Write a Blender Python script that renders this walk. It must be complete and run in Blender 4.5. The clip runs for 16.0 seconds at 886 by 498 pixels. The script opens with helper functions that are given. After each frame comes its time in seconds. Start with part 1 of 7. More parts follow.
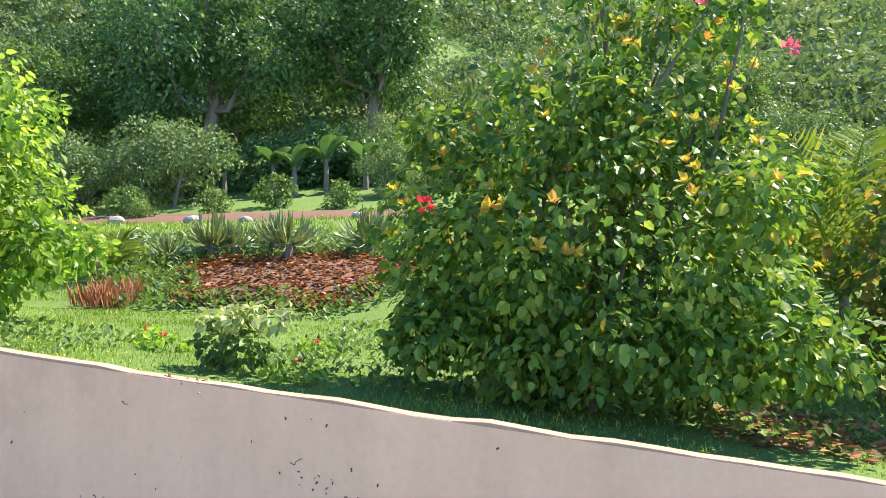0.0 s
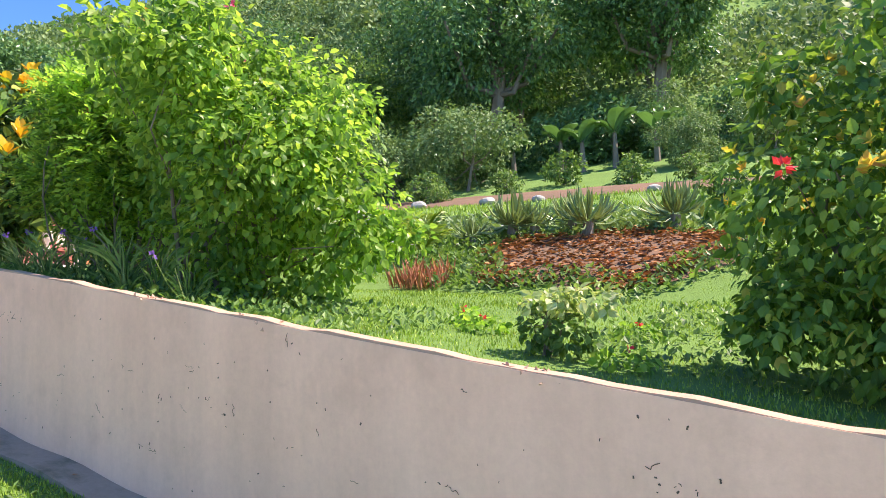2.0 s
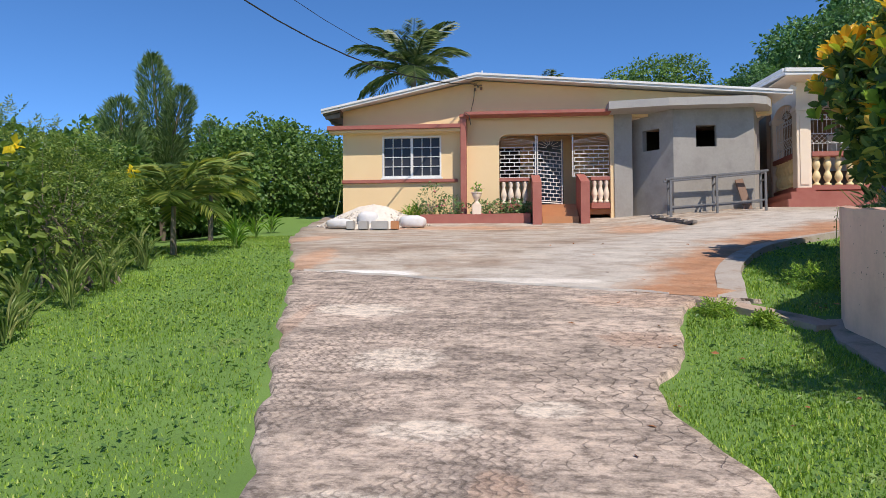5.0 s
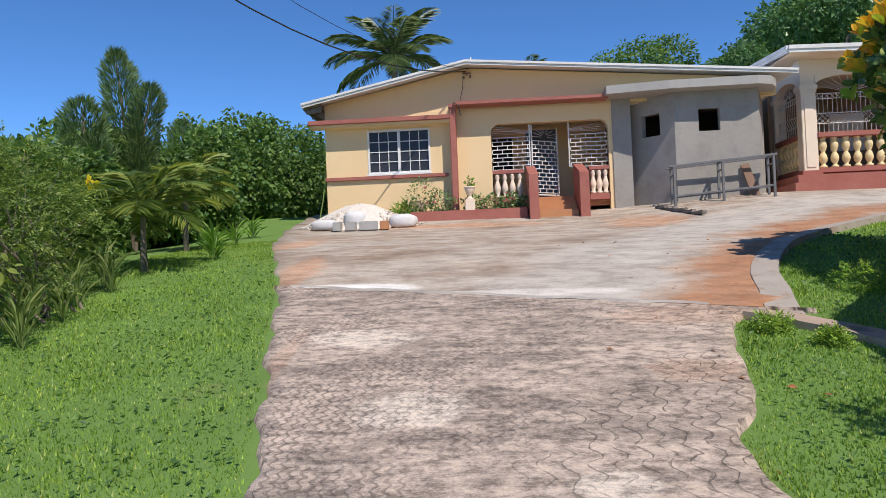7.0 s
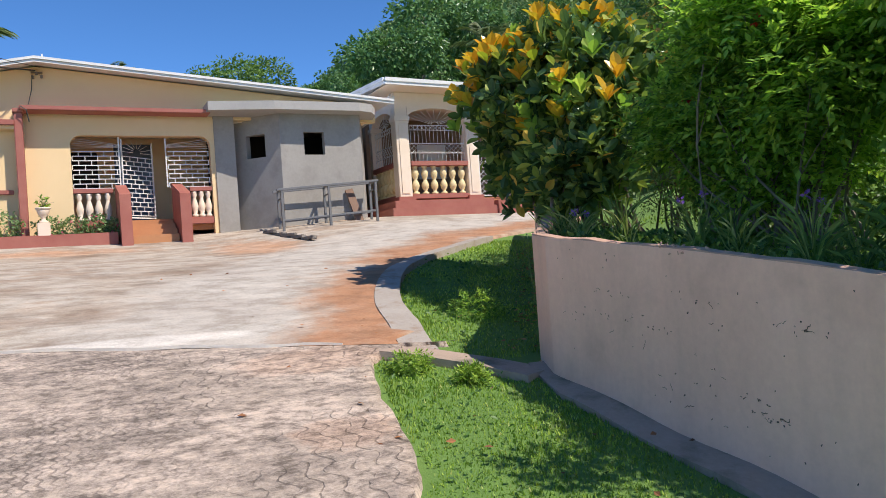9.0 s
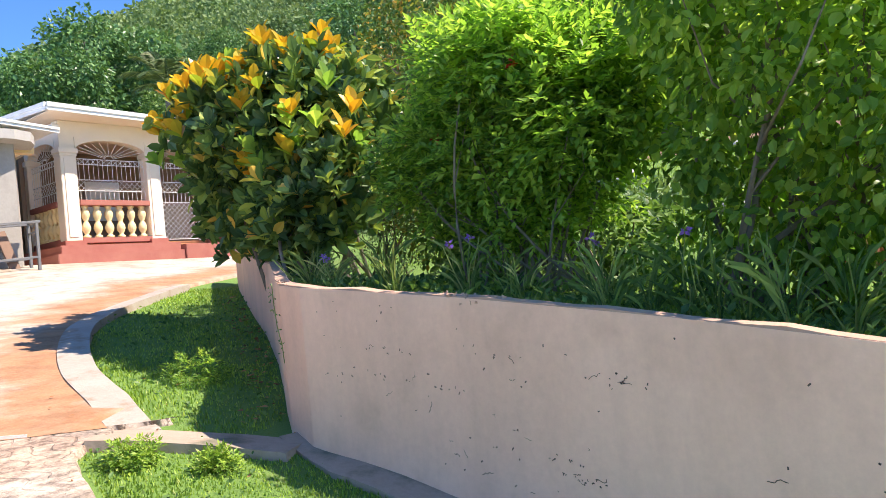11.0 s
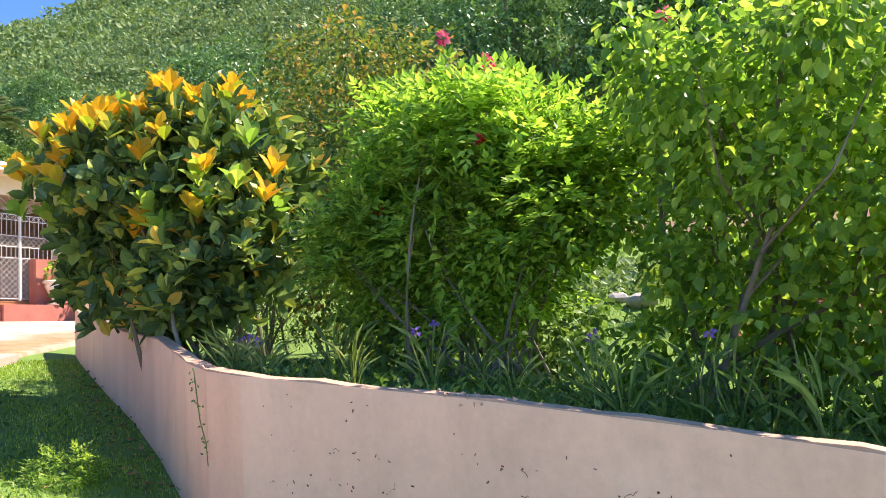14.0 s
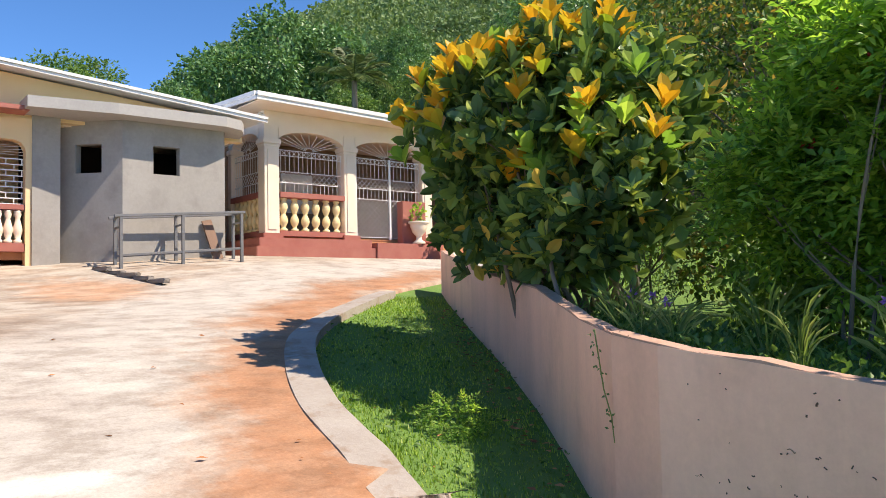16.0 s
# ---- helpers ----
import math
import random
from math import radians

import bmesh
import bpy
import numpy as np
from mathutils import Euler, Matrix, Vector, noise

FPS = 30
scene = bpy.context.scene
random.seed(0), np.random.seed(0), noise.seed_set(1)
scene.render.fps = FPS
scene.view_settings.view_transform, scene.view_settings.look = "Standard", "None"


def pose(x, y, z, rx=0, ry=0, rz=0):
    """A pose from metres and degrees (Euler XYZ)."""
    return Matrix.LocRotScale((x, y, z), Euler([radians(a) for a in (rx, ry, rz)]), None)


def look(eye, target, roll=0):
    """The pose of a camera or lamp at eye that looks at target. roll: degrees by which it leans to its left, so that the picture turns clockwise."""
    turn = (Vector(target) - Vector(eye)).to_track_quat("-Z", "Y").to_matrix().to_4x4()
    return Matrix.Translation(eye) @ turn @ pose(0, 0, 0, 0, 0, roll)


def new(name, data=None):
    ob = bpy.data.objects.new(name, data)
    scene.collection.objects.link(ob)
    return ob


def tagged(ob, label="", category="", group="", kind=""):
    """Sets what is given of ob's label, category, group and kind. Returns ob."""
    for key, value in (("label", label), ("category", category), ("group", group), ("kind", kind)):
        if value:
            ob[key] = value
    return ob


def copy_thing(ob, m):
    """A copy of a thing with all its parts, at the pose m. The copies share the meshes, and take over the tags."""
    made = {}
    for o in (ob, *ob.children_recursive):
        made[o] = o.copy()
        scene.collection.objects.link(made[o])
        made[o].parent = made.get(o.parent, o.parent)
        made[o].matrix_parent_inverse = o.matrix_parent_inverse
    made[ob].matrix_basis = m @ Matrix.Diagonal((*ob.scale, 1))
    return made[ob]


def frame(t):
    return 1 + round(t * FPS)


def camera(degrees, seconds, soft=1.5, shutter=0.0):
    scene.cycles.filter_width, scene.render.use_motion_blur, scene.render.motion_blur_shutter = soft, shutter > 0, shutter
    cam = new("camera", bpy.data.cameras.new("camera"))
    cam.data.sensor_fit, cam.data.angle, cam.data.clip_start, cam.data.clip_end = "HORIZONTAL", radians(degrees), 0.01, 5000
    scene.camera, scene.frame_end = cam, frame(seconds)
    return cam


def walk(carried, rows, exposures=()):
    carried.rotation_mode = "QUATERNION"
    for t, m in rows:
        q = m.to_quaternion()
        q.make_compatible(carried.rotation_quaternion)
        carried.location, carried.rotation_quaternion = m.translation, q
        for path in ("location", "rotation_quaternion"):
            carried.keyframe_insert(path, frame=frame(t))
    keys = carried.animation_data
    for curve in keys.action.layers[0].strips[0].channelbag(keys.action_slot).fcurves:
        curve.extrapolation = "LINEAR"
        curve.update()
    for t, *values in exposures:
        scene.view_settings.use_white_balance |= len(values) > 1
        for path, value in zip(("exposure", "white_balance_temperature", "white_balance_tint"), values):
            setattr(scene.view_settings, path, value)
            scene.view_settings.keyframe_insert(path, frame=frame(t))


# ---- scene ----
cam = camera(60.4, 16.0, soft=0.8)
PATH = [
    (0, (-0.769, 1.738, 1.683), (-1.2, 3.679, 1.899), -1.8),
    (0.5, (-0.823, 1.778, 1.69), (-1.489, 3.654, 1.887), -2.2),
    (1, (-0.889, 1.894, 1.712), (-1.805, 3.658, 1.932), -3.1),
    (1.5, (-0.975, 1.938, 1.707), (-2.04, 3.615, 1.935), -2.8),
    (2, (-1.126, 1.968, 1.732), (-2.232, 3.625, 1.91), -1.6),
    (2.5, (-1.289, 2.031, 1.73), (-2.555, 3.573, 1.869), -0.7),
    (3, (-1.452, 2.141, 1.774), (-3.038, 3.347, 1.946), -1.1),
    (3.5, (-1.641, 2.152, 1.776), (-3.436, 3.019, 1.946), -1.5),
    (4, (-1.903, 2.098, 1.8), (-3.808, 2.693, 1.933), -1.0),
    (4.5, (-2.013, 1.98, 1.804), (-4.004, 2.151, 1.903), -0.3),
    (5, (-2.185, 1.937, 1.841), (-4.177, 1.773, 1.911), -0.3),
    (5.2, (-2.292, 1.948, 1.843), (-4.277, 1.702, 1.894), -0.6),
    (7.3, (-3.305, 1.594, 2.135), (-5.305, 1.548, 2.167), -3.3),
    (7.5, (-3.413, 1.569, 2.147), (-5.411, 1.662, 2.181), -3.2),
    (8, (-3.653, 1.521, 2.147), (-5.616, 1.903, 2.174), -2.7),
    (8.5, (-3.91, 1.533, 2.201), (-5.815, 2.14, 2.242), -2.9),
    (9, (-4.131, 1.607, 2.26), (-5.923, 2.494, 2.294), -4.1),
    (9.5, (-4.36, 1.595, 2.324), (-5.979, 2.768, 2.3), -4.7),
    (10, (-4.55, 1.587, 2.307), (-6.021, 2.942, 2.28), -4.8),
    (10.2, (-4.658, 1.63, 2.34), (-6.097, 3.018, 2.325), -5.6),
    (12.3, (-5.51, 1.594, 2.389), (-6.499, 3.321, 2.588), -4.6),
    (12.5, (-5.58, 1.606, 2.423), (-6.577, 3.327, 2.635), -5.6),
    (13, (-5.724, 1.624, 2.465), (-6.718, 3.345, 2.685), -5.9),
    (13.5, (-5.865, 1.605, 2.484), (-6.747, 3.387, 2.7), -4.9),
    (14, (-6.016, 1.555, 2.53), (-6.879, 3.345, 2.757), -3.7),
    (14.5, (-6.172, 1.633, 2.543), (-7.184, 3.34, 2.797), -3.5),
    (15, (-6.326, 1.724, 2.583), (-7.515, 3.315, 2.823), -2.7),
    (15.5, (-6.529, 1.773, 2.59), (-7.899, 3.221, 2.751), -1.7),
    (16, (-6.758, 1.834, 2.659), (-8.298, 3.106, 2.766), -1.3),
]
EXPOSURES = [(0.0, 1.28, 7300, 20), (1.5, 1.25, 7300, 20), (2.5, 1.1, 7500, 18), (3.5, 0.5, 7300, 16), (5.0, 0.08, 6800, 14), (7.5, 0.0, 6700, 14), (8.5, 0.1, 6700, 14), (9.5, 0.45, 6900, 13), (10.2, 0.78, 7000, 14), (12.3, 1.33, 7600, 20), (14.5, 1.33, 7600, 20), (15.3, 0.98, 7500, 17), (16.0, 0.64, 7400, 15)]
walk(cam, [(t, look(eye, aim, lean)) for t, eye, aim, lean in PATH], EXPOSURES)

# ---- light ----
SUN_AZ, SUN_EL = radians(34), radians(53)
world = bpy.data.worlds.new("World")
scene.world = world
world.use_nodes = True
wn = world.node_tree.nodes
sky = wn.new("ShaderNodeTexSky")
sky.sky_type = "NISHITA"
sky.sun_disc = False
sky.sun_elevation = SUN_EL
sky.sun_rotation = math.pi / 2 - SUN_AZ
sky.altitude = 6000
sky.air_density, sky.dust_density, sky.ozone_density = 1.0, 0.0, 3.0
wn["Background"].inputs["Strength"].default_value = 0.21
deep = wn.new("ShaderNodeHueSaturation")
deep.inputs["Saturation"].default_value = 1.2
world.node_tree.links.new(sky.outputs[0], deep.inputs["Color"])
world.node_tree.links.new(deep.outputs[0], wn["Background"].inputs["Color"])
sun_data = bpy.data.lights.new("sun", "SUN")
sun_data.energy, sun_data.angle, sun_data.color = 4.6, radians(0.55), (1.0, 0.95, 0.86)
sun = new("sun", sun_data)
to_sun = Vector((math.cos(SUN_AZ) * math.cos(SUN_EL), math.sin(SUN_AZ) * math.cos(SUN_EL), math.sin(SUN_EL)))
sun.matrix_world = look(to_sun * 60, (0, 0, 0))


# ---- materials ----
def nodes_of(name):
    m = bpy.data.materials.new(name)
    m.use_nodes = True
    nt = m.node_tree
    return m, nt, nt.nodes["Principled BSDF"]


def ramp(nt, fac, stops):
    r = nt.nodes.new("ShaderNodeValToRGB")
    while len(r.color_ramp.elements) < len(stops):
        r.color_ramp.elements.new(0.5)
    for e, (p, c) in zip(r.color_ramp.elements, stops):
        e.position, e.color = p, (*c, 1)
    nt.links.new(fac, r.inputs[0])
    return r.outputs[0]


def noise_out(nt, scale, detail=6, rough=0.6, coord=None, stretch=None):
    n = nt.nodes.new("ShaderNodeTexNoise")
    n.inputs["Scale"].default_value, n.inputs["Detail"].default_value, n.inputs["Roughness"].default_value = scale, detail, rough
    src = coord or nt.nodes.new("ShaderNodeTexCoord").outputs["Object"]
    if stretch:
        mp = nt.nodes.new("ShaderNodeMapping")
        mp.inputs["Scale"].default_value = stretch
        nt.links.new(src, mp.inputs[0])
        src = mp.outputs[0]
    nt.links.new(src, n.inputs["Vector"])
    return n.outputs["Fac"]


def mixc(nt, fac, a, b, mode="MIX"):
    m = nt.nodes.new("ShaderNodeMix")
    m.data_type, m.blend_type = "RGBA", mode
    for sock, v in ((m.inputs["Factor"], fac), (m.inputs[6], a), (m.inputs[7], b)):
        if isinstance(v, (int, float)):
            sock.default_value = v
        elif isinstance(v, tuple):
            sock.default_value = (*v, 1)
        else:
            nt.links.new(v, sock)
    return m.outputs[2]


def bump(nt, bsdf, height, strength=0.3, dist=0.01):
    b = nt.nodes.new("ShaderNodeBump")
    b.inputs["Strength"].default_value, b.inputs["Distance"].default_value = strength, dist
    nt.links.new(height, b.inputs["Height"])
    nt.links.new(b.outputs[0], bsdf.inputs["Normal"])


def surface(name, base, vary, rough=0.8, fine=40, coarse=1.5, amount=0.5, bumps=0.25, dist=0.006, metal=0.0, stretch=None, stain=None, stain_at=(0.55, 0.75), stain_scale=0.8):
    """A surface of a base colour that wanders towards vary at two scales, with fine relief and, if wanted, stains."""
    m, nt, p = nodes_of(name)
    f1, f2 = noise_out(nt, fine, 8, 0.7), noise_out(nt, coarse, 5, 0.6, stretch=stretch)
    c = ramp(nt, f2, [(0.3, base), (0.7, vary)])
    c2 = ramp(nt, f1, [(0.3, tuple(v * 0.75 for v in base)), (0.7, tuple(min(1, v * 1.2) for v in base))])
    c = mixc(nt, amount * 0.5, c, c2)
    if stain:
        s = ramp(nt, noise_out(nt, stain_scale, 9, 0.65), [(stain_at[0], (0, 0, 0)), (stain_at[1], (1, 1, 1))])
        c = mixc(nt, s, c, stain)
    nt.links.new(c, p.inputs["Base Color"])
    p.inputs["Roughness"].default_value, p.inputs["Metallic"].default_value = rough, metal
    if bumps:
        bump(nt, p, f1, bumps, dist)
    return m


def leaf_material(name, stops, gloss=0.35, through_light=0.35):
    """Leaves: each one takes its own tone; some light comes through; waxy gloss."""
    m, nt, p = nodes_of(name)
    geo = nt.nodes.new("ShaderNodeNewGeometry")
    c = ramp(nt, geo.outputs["Random Per Island"], stops)
    big = ramp(nt, noise_out(nt, 1.3, 3, 0.5, coord=geo.outputs["Position"]), [(0.3, (0.72, 0.76, 0.7)), (0.7, (1.18, 1.15, 1.1))])
    c = mixc(nt, 1.0, c, big, "MULTIPLY")
    nt.links.new(c, p.inputs["Base Color"])
    p.inputs["Roughness"].default_value = gloss
    p.inputs["Specular IOR Level"].default_value = 0.3
    t = nt.nodes.new("ShaderNodeBsdfTranslucent")
    tint = mixc(nt, 1.0, c, (1.35, 1.35, 0.75), "MULTIPLY")
    nt.links.new(tint, t.inputs["Color"])
    mx = nt.nodes.new("ShaderNodeMixShader")
    mx.inputs[0].default_value = through_light
    nt.links.new(p.outputs[0], mx.inputs[1])
    nt.links.new(t.outputs[0], mx.inputs[2])
    nt.links.new(mx.outputs[0], nt.nodes["Material Output"].inputs["Surface"])
    return m


def plain(name, col, rough=0.6, metal=0.0):
    return surface(name, col, tuple(v * 0.85 for v in col), rough, 60, 3, 0.3, 0.08, 0.002, metal)


M_WALL = surface("old_peach_render", (0.92, 0.585, 0.44), (0.86, 0.525, 0.38), 0.9, 30, 1.2, 0.45, 0.3, 0.006, stain=(0.70, 0.43, 0.31), stain_at=(0.54, 0.8), stain_scale=1.7)
nt = M_WALL.node_tree
streak = ramp(nt, noise_out(nt, 1.6, 7, 0.65, stretch=(1.6, 1.6, 0.28)), [(0.35, (0.93, 0.92, 0.91)), (0.62, (1.06, 1.05, 1.04))])
pb = nt.nodes["Principled BSDF"]
old = pb.inputs["Base Color"].links[0].from_socket
nt.links.new(mixc(nt, 1.0, old, streak, "MULTIPLY"), pb.inputs["Base Color"])
M_COPING = surface("worn_coping", (0.56, 0.35, 0.26), (0.44, 0.27, 0.19), 0.95, 25, 4, 0.7, 0.6, 0.012, stain=(0.50, 0.26, 0.18), stain_at=(0.6, 0.72), stain_scale=6)
M_GUTTER = surface("mossy_gutter", (0.43, 0.32, 0.25), (0.33, 0.25, 0.19), 0.95, 25, 2.5, 0.7, 0.5, 0.012, stain=(0.16, 0.15, 0.10), stain_at=(0.5, 0.68), stain_scale=3)
M_KERB = surface("pale_kerb", (0.405, 0.361, 0.317), (0.317, 0.264, 0.22), 0.9, 30, 3, 0.7, 0.5, 0.01, stain=(0.264, 0.176, 0.114), stain_at=(0.52, 0.7), stain_scale=3.5)
M_CREAM = surface("cream_paint", (0.80, 0.60, 0.34), (0.76, 0.55, 0.30), 0.85, 50, 0.9, 0.2, 0.12, 0.003)
M_PALE = surface("pale_cream_paint", (0.82, 0.69, 0.55), (0.76, 0.62, 0.47), 0.8, 50, 2, 0.25, 0.1, 0.003)
M_RED = surface("dusty_red_paint", (0.33, 0.10, 0.075), (0.40, 0.15, 0.11), 0.7, 40, 3, 0.4, 0.15, 0.003)
M_GREY = surface("raw_cement_render", (0.30, 0.28, 0.25), (0.38, 0.36, 0.33), 0.95, 18, 1.1, 0.6, 0.3, 0.006, stain=(0.24, 0.22, 0.2), stain_at=(0.5, 0.75), stain_scale=1.6)
M_CANOPY = surface("pale_concrete", (0.40, 0.385, 0.36), (0.33, 0.315, 0.30), 0.9, 25, 2, 0.5, 0.25, 0.005)
M_ROOF = surface("white_roof_sheet", (0.72, 0.72, 0.72), (0.62, 0.63, 0.65), 0.5, 30, 1.5, 0.3, 0.05, 0.002)
M_FASCIA = surface("white_fascia", (0.75, 0.74, 0.72), (0.6, 0.58, 0.55), 0.6, 30, 2, 0.3, 0.05, 0.002)
M_DARK = plain("dark_interior", (0.03, 0.028, 0.026), 0.9)
# dark brown puts the porch interior's shade into the wall colour
M_INSIDE_DIM = plain("inner_wall", (0.30, 0.20, 0.13), 0.9)
M_WHITE = plain("white_paint", (0.78, 0.77, 0.74), 0.45)
M_STEEL = surface("weathered_steel", (0.16, 0.165, 0.17), (0.24, 0.23, 0.22), 0.55, 60, 5, 0.5, 0.1, 0.002, 0.4)
M_BARK = surface("bark", (0.16, 0.13, 0.10), (0.26, 0.22, 0.18), 0.95, 30, 4, 0.6, 0.6, 0.01, stretch=(1, 1, 0.2))
M_SOIL = surface("soil", (0.16, 0.10, 0.065), (0.24, 0.13, 0.08), 1.0, 20, 2, 0.6, 0.5, 0.02)
M_LAWN = surface("lawn_soil", (0.116, 0.217, 0.0423), (0.167, 0.293, 0.0605), 1.0, 60, 1.1, 0.7, 0.8, 0.02, stain=(0.242, 0.242, 0.0909), stain_at=(0.6, 0.85), stain_scale=0.9)
M_TILE = surface("terracotta_step", (0.52, 0.24, 0.10), (0.45, 0.2, 0.09), 0.6, 30, 3, 0.3, 0.1, 0.003)


# ---- building helpers ----
def thing(name, label, category, place=(0, 0, 0), group=""):
    ob = tagged(new(name), label, category, group)
    ob.location = place
    return ob


def finish(name, me, material, parent=None, label=""):
    if material:
        me.materials.append(material)
    ob = new(name, me)
    if parent:
        ob.parent = parent
        ob.matrix_parent_inverse = Matrix.Translation(-parent.location) if parent.type == "EMPTY" else Matrix()
    if label:
        ob["label"] = label
    return ob


def part(name, bm, material, parent=None, label="", smooth=False):
    me = bpy.data.meshes.new(name)
    bm.normal_update()
    for f in bm.faces:
        f.smooth = smooth
    bm.to_mesh(me)
    bm.free()
    return finish(name, me, material, parent, label)


def raw(name, verts, faces, material, parent=None, label="", smooth=False):
    me = bpy.data.meshes.new(name)
    me.from_pydata(np.asarray(verts, dtype=float), [], faces)
    if smooth:
        me.shade_smooth()
    return finish(name, me, material, parent, label)


def box(bm, x0, x1, y0, y1, z0, z1, bevel=0.0):
    g = bmesh.ops.create_cube(bm, size=1, matrix=Matrix.LocRotScale(((x0 + x1) / 2, (y0 + y1) / 2, (z0 + z1) / 2), None, (abs(x1 - x0), abs(y1 - y0), abs(z1 - z0))))
    if bevel:
        edges = {e for v in g["verts"] for e in v.link_edges}
        bmesh.ops.bevel(bm, geom=list(edges), offset=bevel, segments=2, affect="EDGES")
    return bm


def boxes(*dims, bevel=0.0):
    bm = bmesh.new()
    for d in dims:
        box(bm, *d, bevel=bevel)
    return bm


def lathe(bm, profile, at, segs=14):
    """A turned solid: (radius, height) pairs from the foot up."""
    rings = []
    for r, h in profile:
        rings.append([bm.verts.new((at[0] + r * math.cos(2 * math.pi * k / segs), at[1] + r * math.sin(2 * math.pi * k / segs), at[2] + h)) for k in range(segs)])
    for a, b in zip(rings, rings[1:]):
        for k in range(segs):
            bm.faces.new((a[k], a[(k + 1) % segs], b[(k + 1) % segs], b[k]))
    bm.faces.new(rings[0][::-1])
    bm.faces.new(rings[-1])
    return bm


def prism(bm, outline, axis, a, b):
    """An outline of (u, v) pulled along an axis from a to b: axis x: u=y, v=z; axis y: u=x, v=z; axis z: u=x, v=y."""
    def at(u, v, w):
        return {"x": (w, u, v), "y": (u, w, v), "z": (u, v, w)}[axis]
    lo, hi = [bm.verts.new(at(u, v, a)) for u, v in outline], [bm.verts.new(at(u, v, b)) for u, v in outline]
    n = len(outline)
    for k in range(n):
        bm.faces.new((lo[k], lo[(k + 1) % n], hi[(k + 1) % n], hi[k]))
    bm.faces.new(lo[::-1])
    bm.faces.new(hi)
    bmesh.ops.recalc_face_normals(bm, faces=bm.faces)
    return bm


def tube(points, r0, r1, segs=6):
    """Vertices and faces of a tapered tube through points."""
    P = np.asarray(points, dtype=float)
    n = len(P)
    T = np.gradient(P, axis=0)
    T /= np.linalg.norm(T, axis=1)[:, None] + 1e-9
    ref = np.where(np.abs(T[:, 2:3]) > 0.9, np.array([[1.0, 0, 0]]), np.array([[0, 0, 1.0]]))
    U = np.cross(T, ref)
    U /= np.linalg.norm(U, axis=1)[:, None] + 1e-9
    V = np.cross(T, U)
    a = np.arange(segs) * 2 * math.pi / segs
    R = np.linspace(r0, r1, n)[:, None, None]
    verts = (P[:, None] + R * (np.cos(a)[None, :, None] * U[:, None] + np.sin(a)[None, :, None] * V[:, None])).reshape(-1, 3)
    faces = [(i * segs + k, i * segs + (k + 1) % segs, (i + 1) * segs + (k + 1) % segs, (i + 1) * segs + k) for i in range(n - 1) for k in range(segs)]
    return verts, faces


def tubes(list_of, segs=6):
    vs, fs, o = [], [], 0
    for pts, a, b in list_of:
        v, f = tube(pts, a, b, segs)
        vs.append(v)
        fs += [tuple(i + o for i in q) for q in f]
        o += len(v)
    return np.concatenate(vs), fs


# ---- leaves ----
LEAF_RICH = (np.array([(0, 0, 0), (0.34, 0.30, 0.07), (-0.34, 0.30, 0.07), (0, 0.42, -0.02), (0.27, 0.68, 0.05), (-0.27, 0.68, 0.05), (0, 1.0, -0.10)]),
             np.array([(0, 1, 3), (0, 3, 2), (3, 1, 4), (3, 4, 6), (3, 5, 2), (3, 6, 5)]))
LEAF_LEAN = (np.array([(0, 0, 0), (0.3, 0.45, 0.06), (0, 1.0, -0.06), (-0.3, 0.45, 0.06)]), np.array([(0, 1, 2), (0, 2, 3)]))
LEAF_OVAL = (np.array([(0, 0, 0), (0.34, 0.27, 0.06), (-0.34, 0.27, 0.06), (0, 0.5, -0.02), (0.5, 0.56, 0.05), (-0.5, 0.56, 0.05), (0.34, 0.83, 0.0), (-0.34, 0.83, 0.0), (0, 1.0, -0.1)]),
             np.array([(0, 1, 3), (0, 3, 2), (3, 1, 4), (3, 4, 6), (3, 6, 8), (3, 8, 7), (3, 7, 5), (3, 5, 2)]))
LEAF_LONG = (np.array([(0, 0, 0), (0.5, 0.30, 0.05), (-0.5, 0.30, 0.05), (0, 0.5, 0.0), (0.42, 0.66, 0.0), (-0.42, 0.66, 0.0), (0, 1.0, -0.22)]), LEAF_RICH[1])


def unit(v):
    return v / (np.linalg.norm(v, axis=-1, keepdims=True) + 1e-9)


def leaf_mesh(pos, way, face, size, width, shape):
    """Leaves at pos, growing along way, upper side towards face; arrays of (n, 3)."""
    base, tris = shape
    Y = unit(way)
    X = unit(np.cross(Y, face))
    Z = np.cross(X, Y)
    s = np.asarray(size).reshape(-1, 1, 1)
    v = pos[:, None] + s * (base[None, :, :1] * width * X[:, None] + base[None, :, 1:2] * Y[:, None] + base[None, :, 2:] * Z[:, None])
    n, k = len(pos), len(base)
    f = (tris[None] + (np.arange(n) * k)[:, None, None]).reshape(-1, 3)
    return v.reshape(-1, 3), f


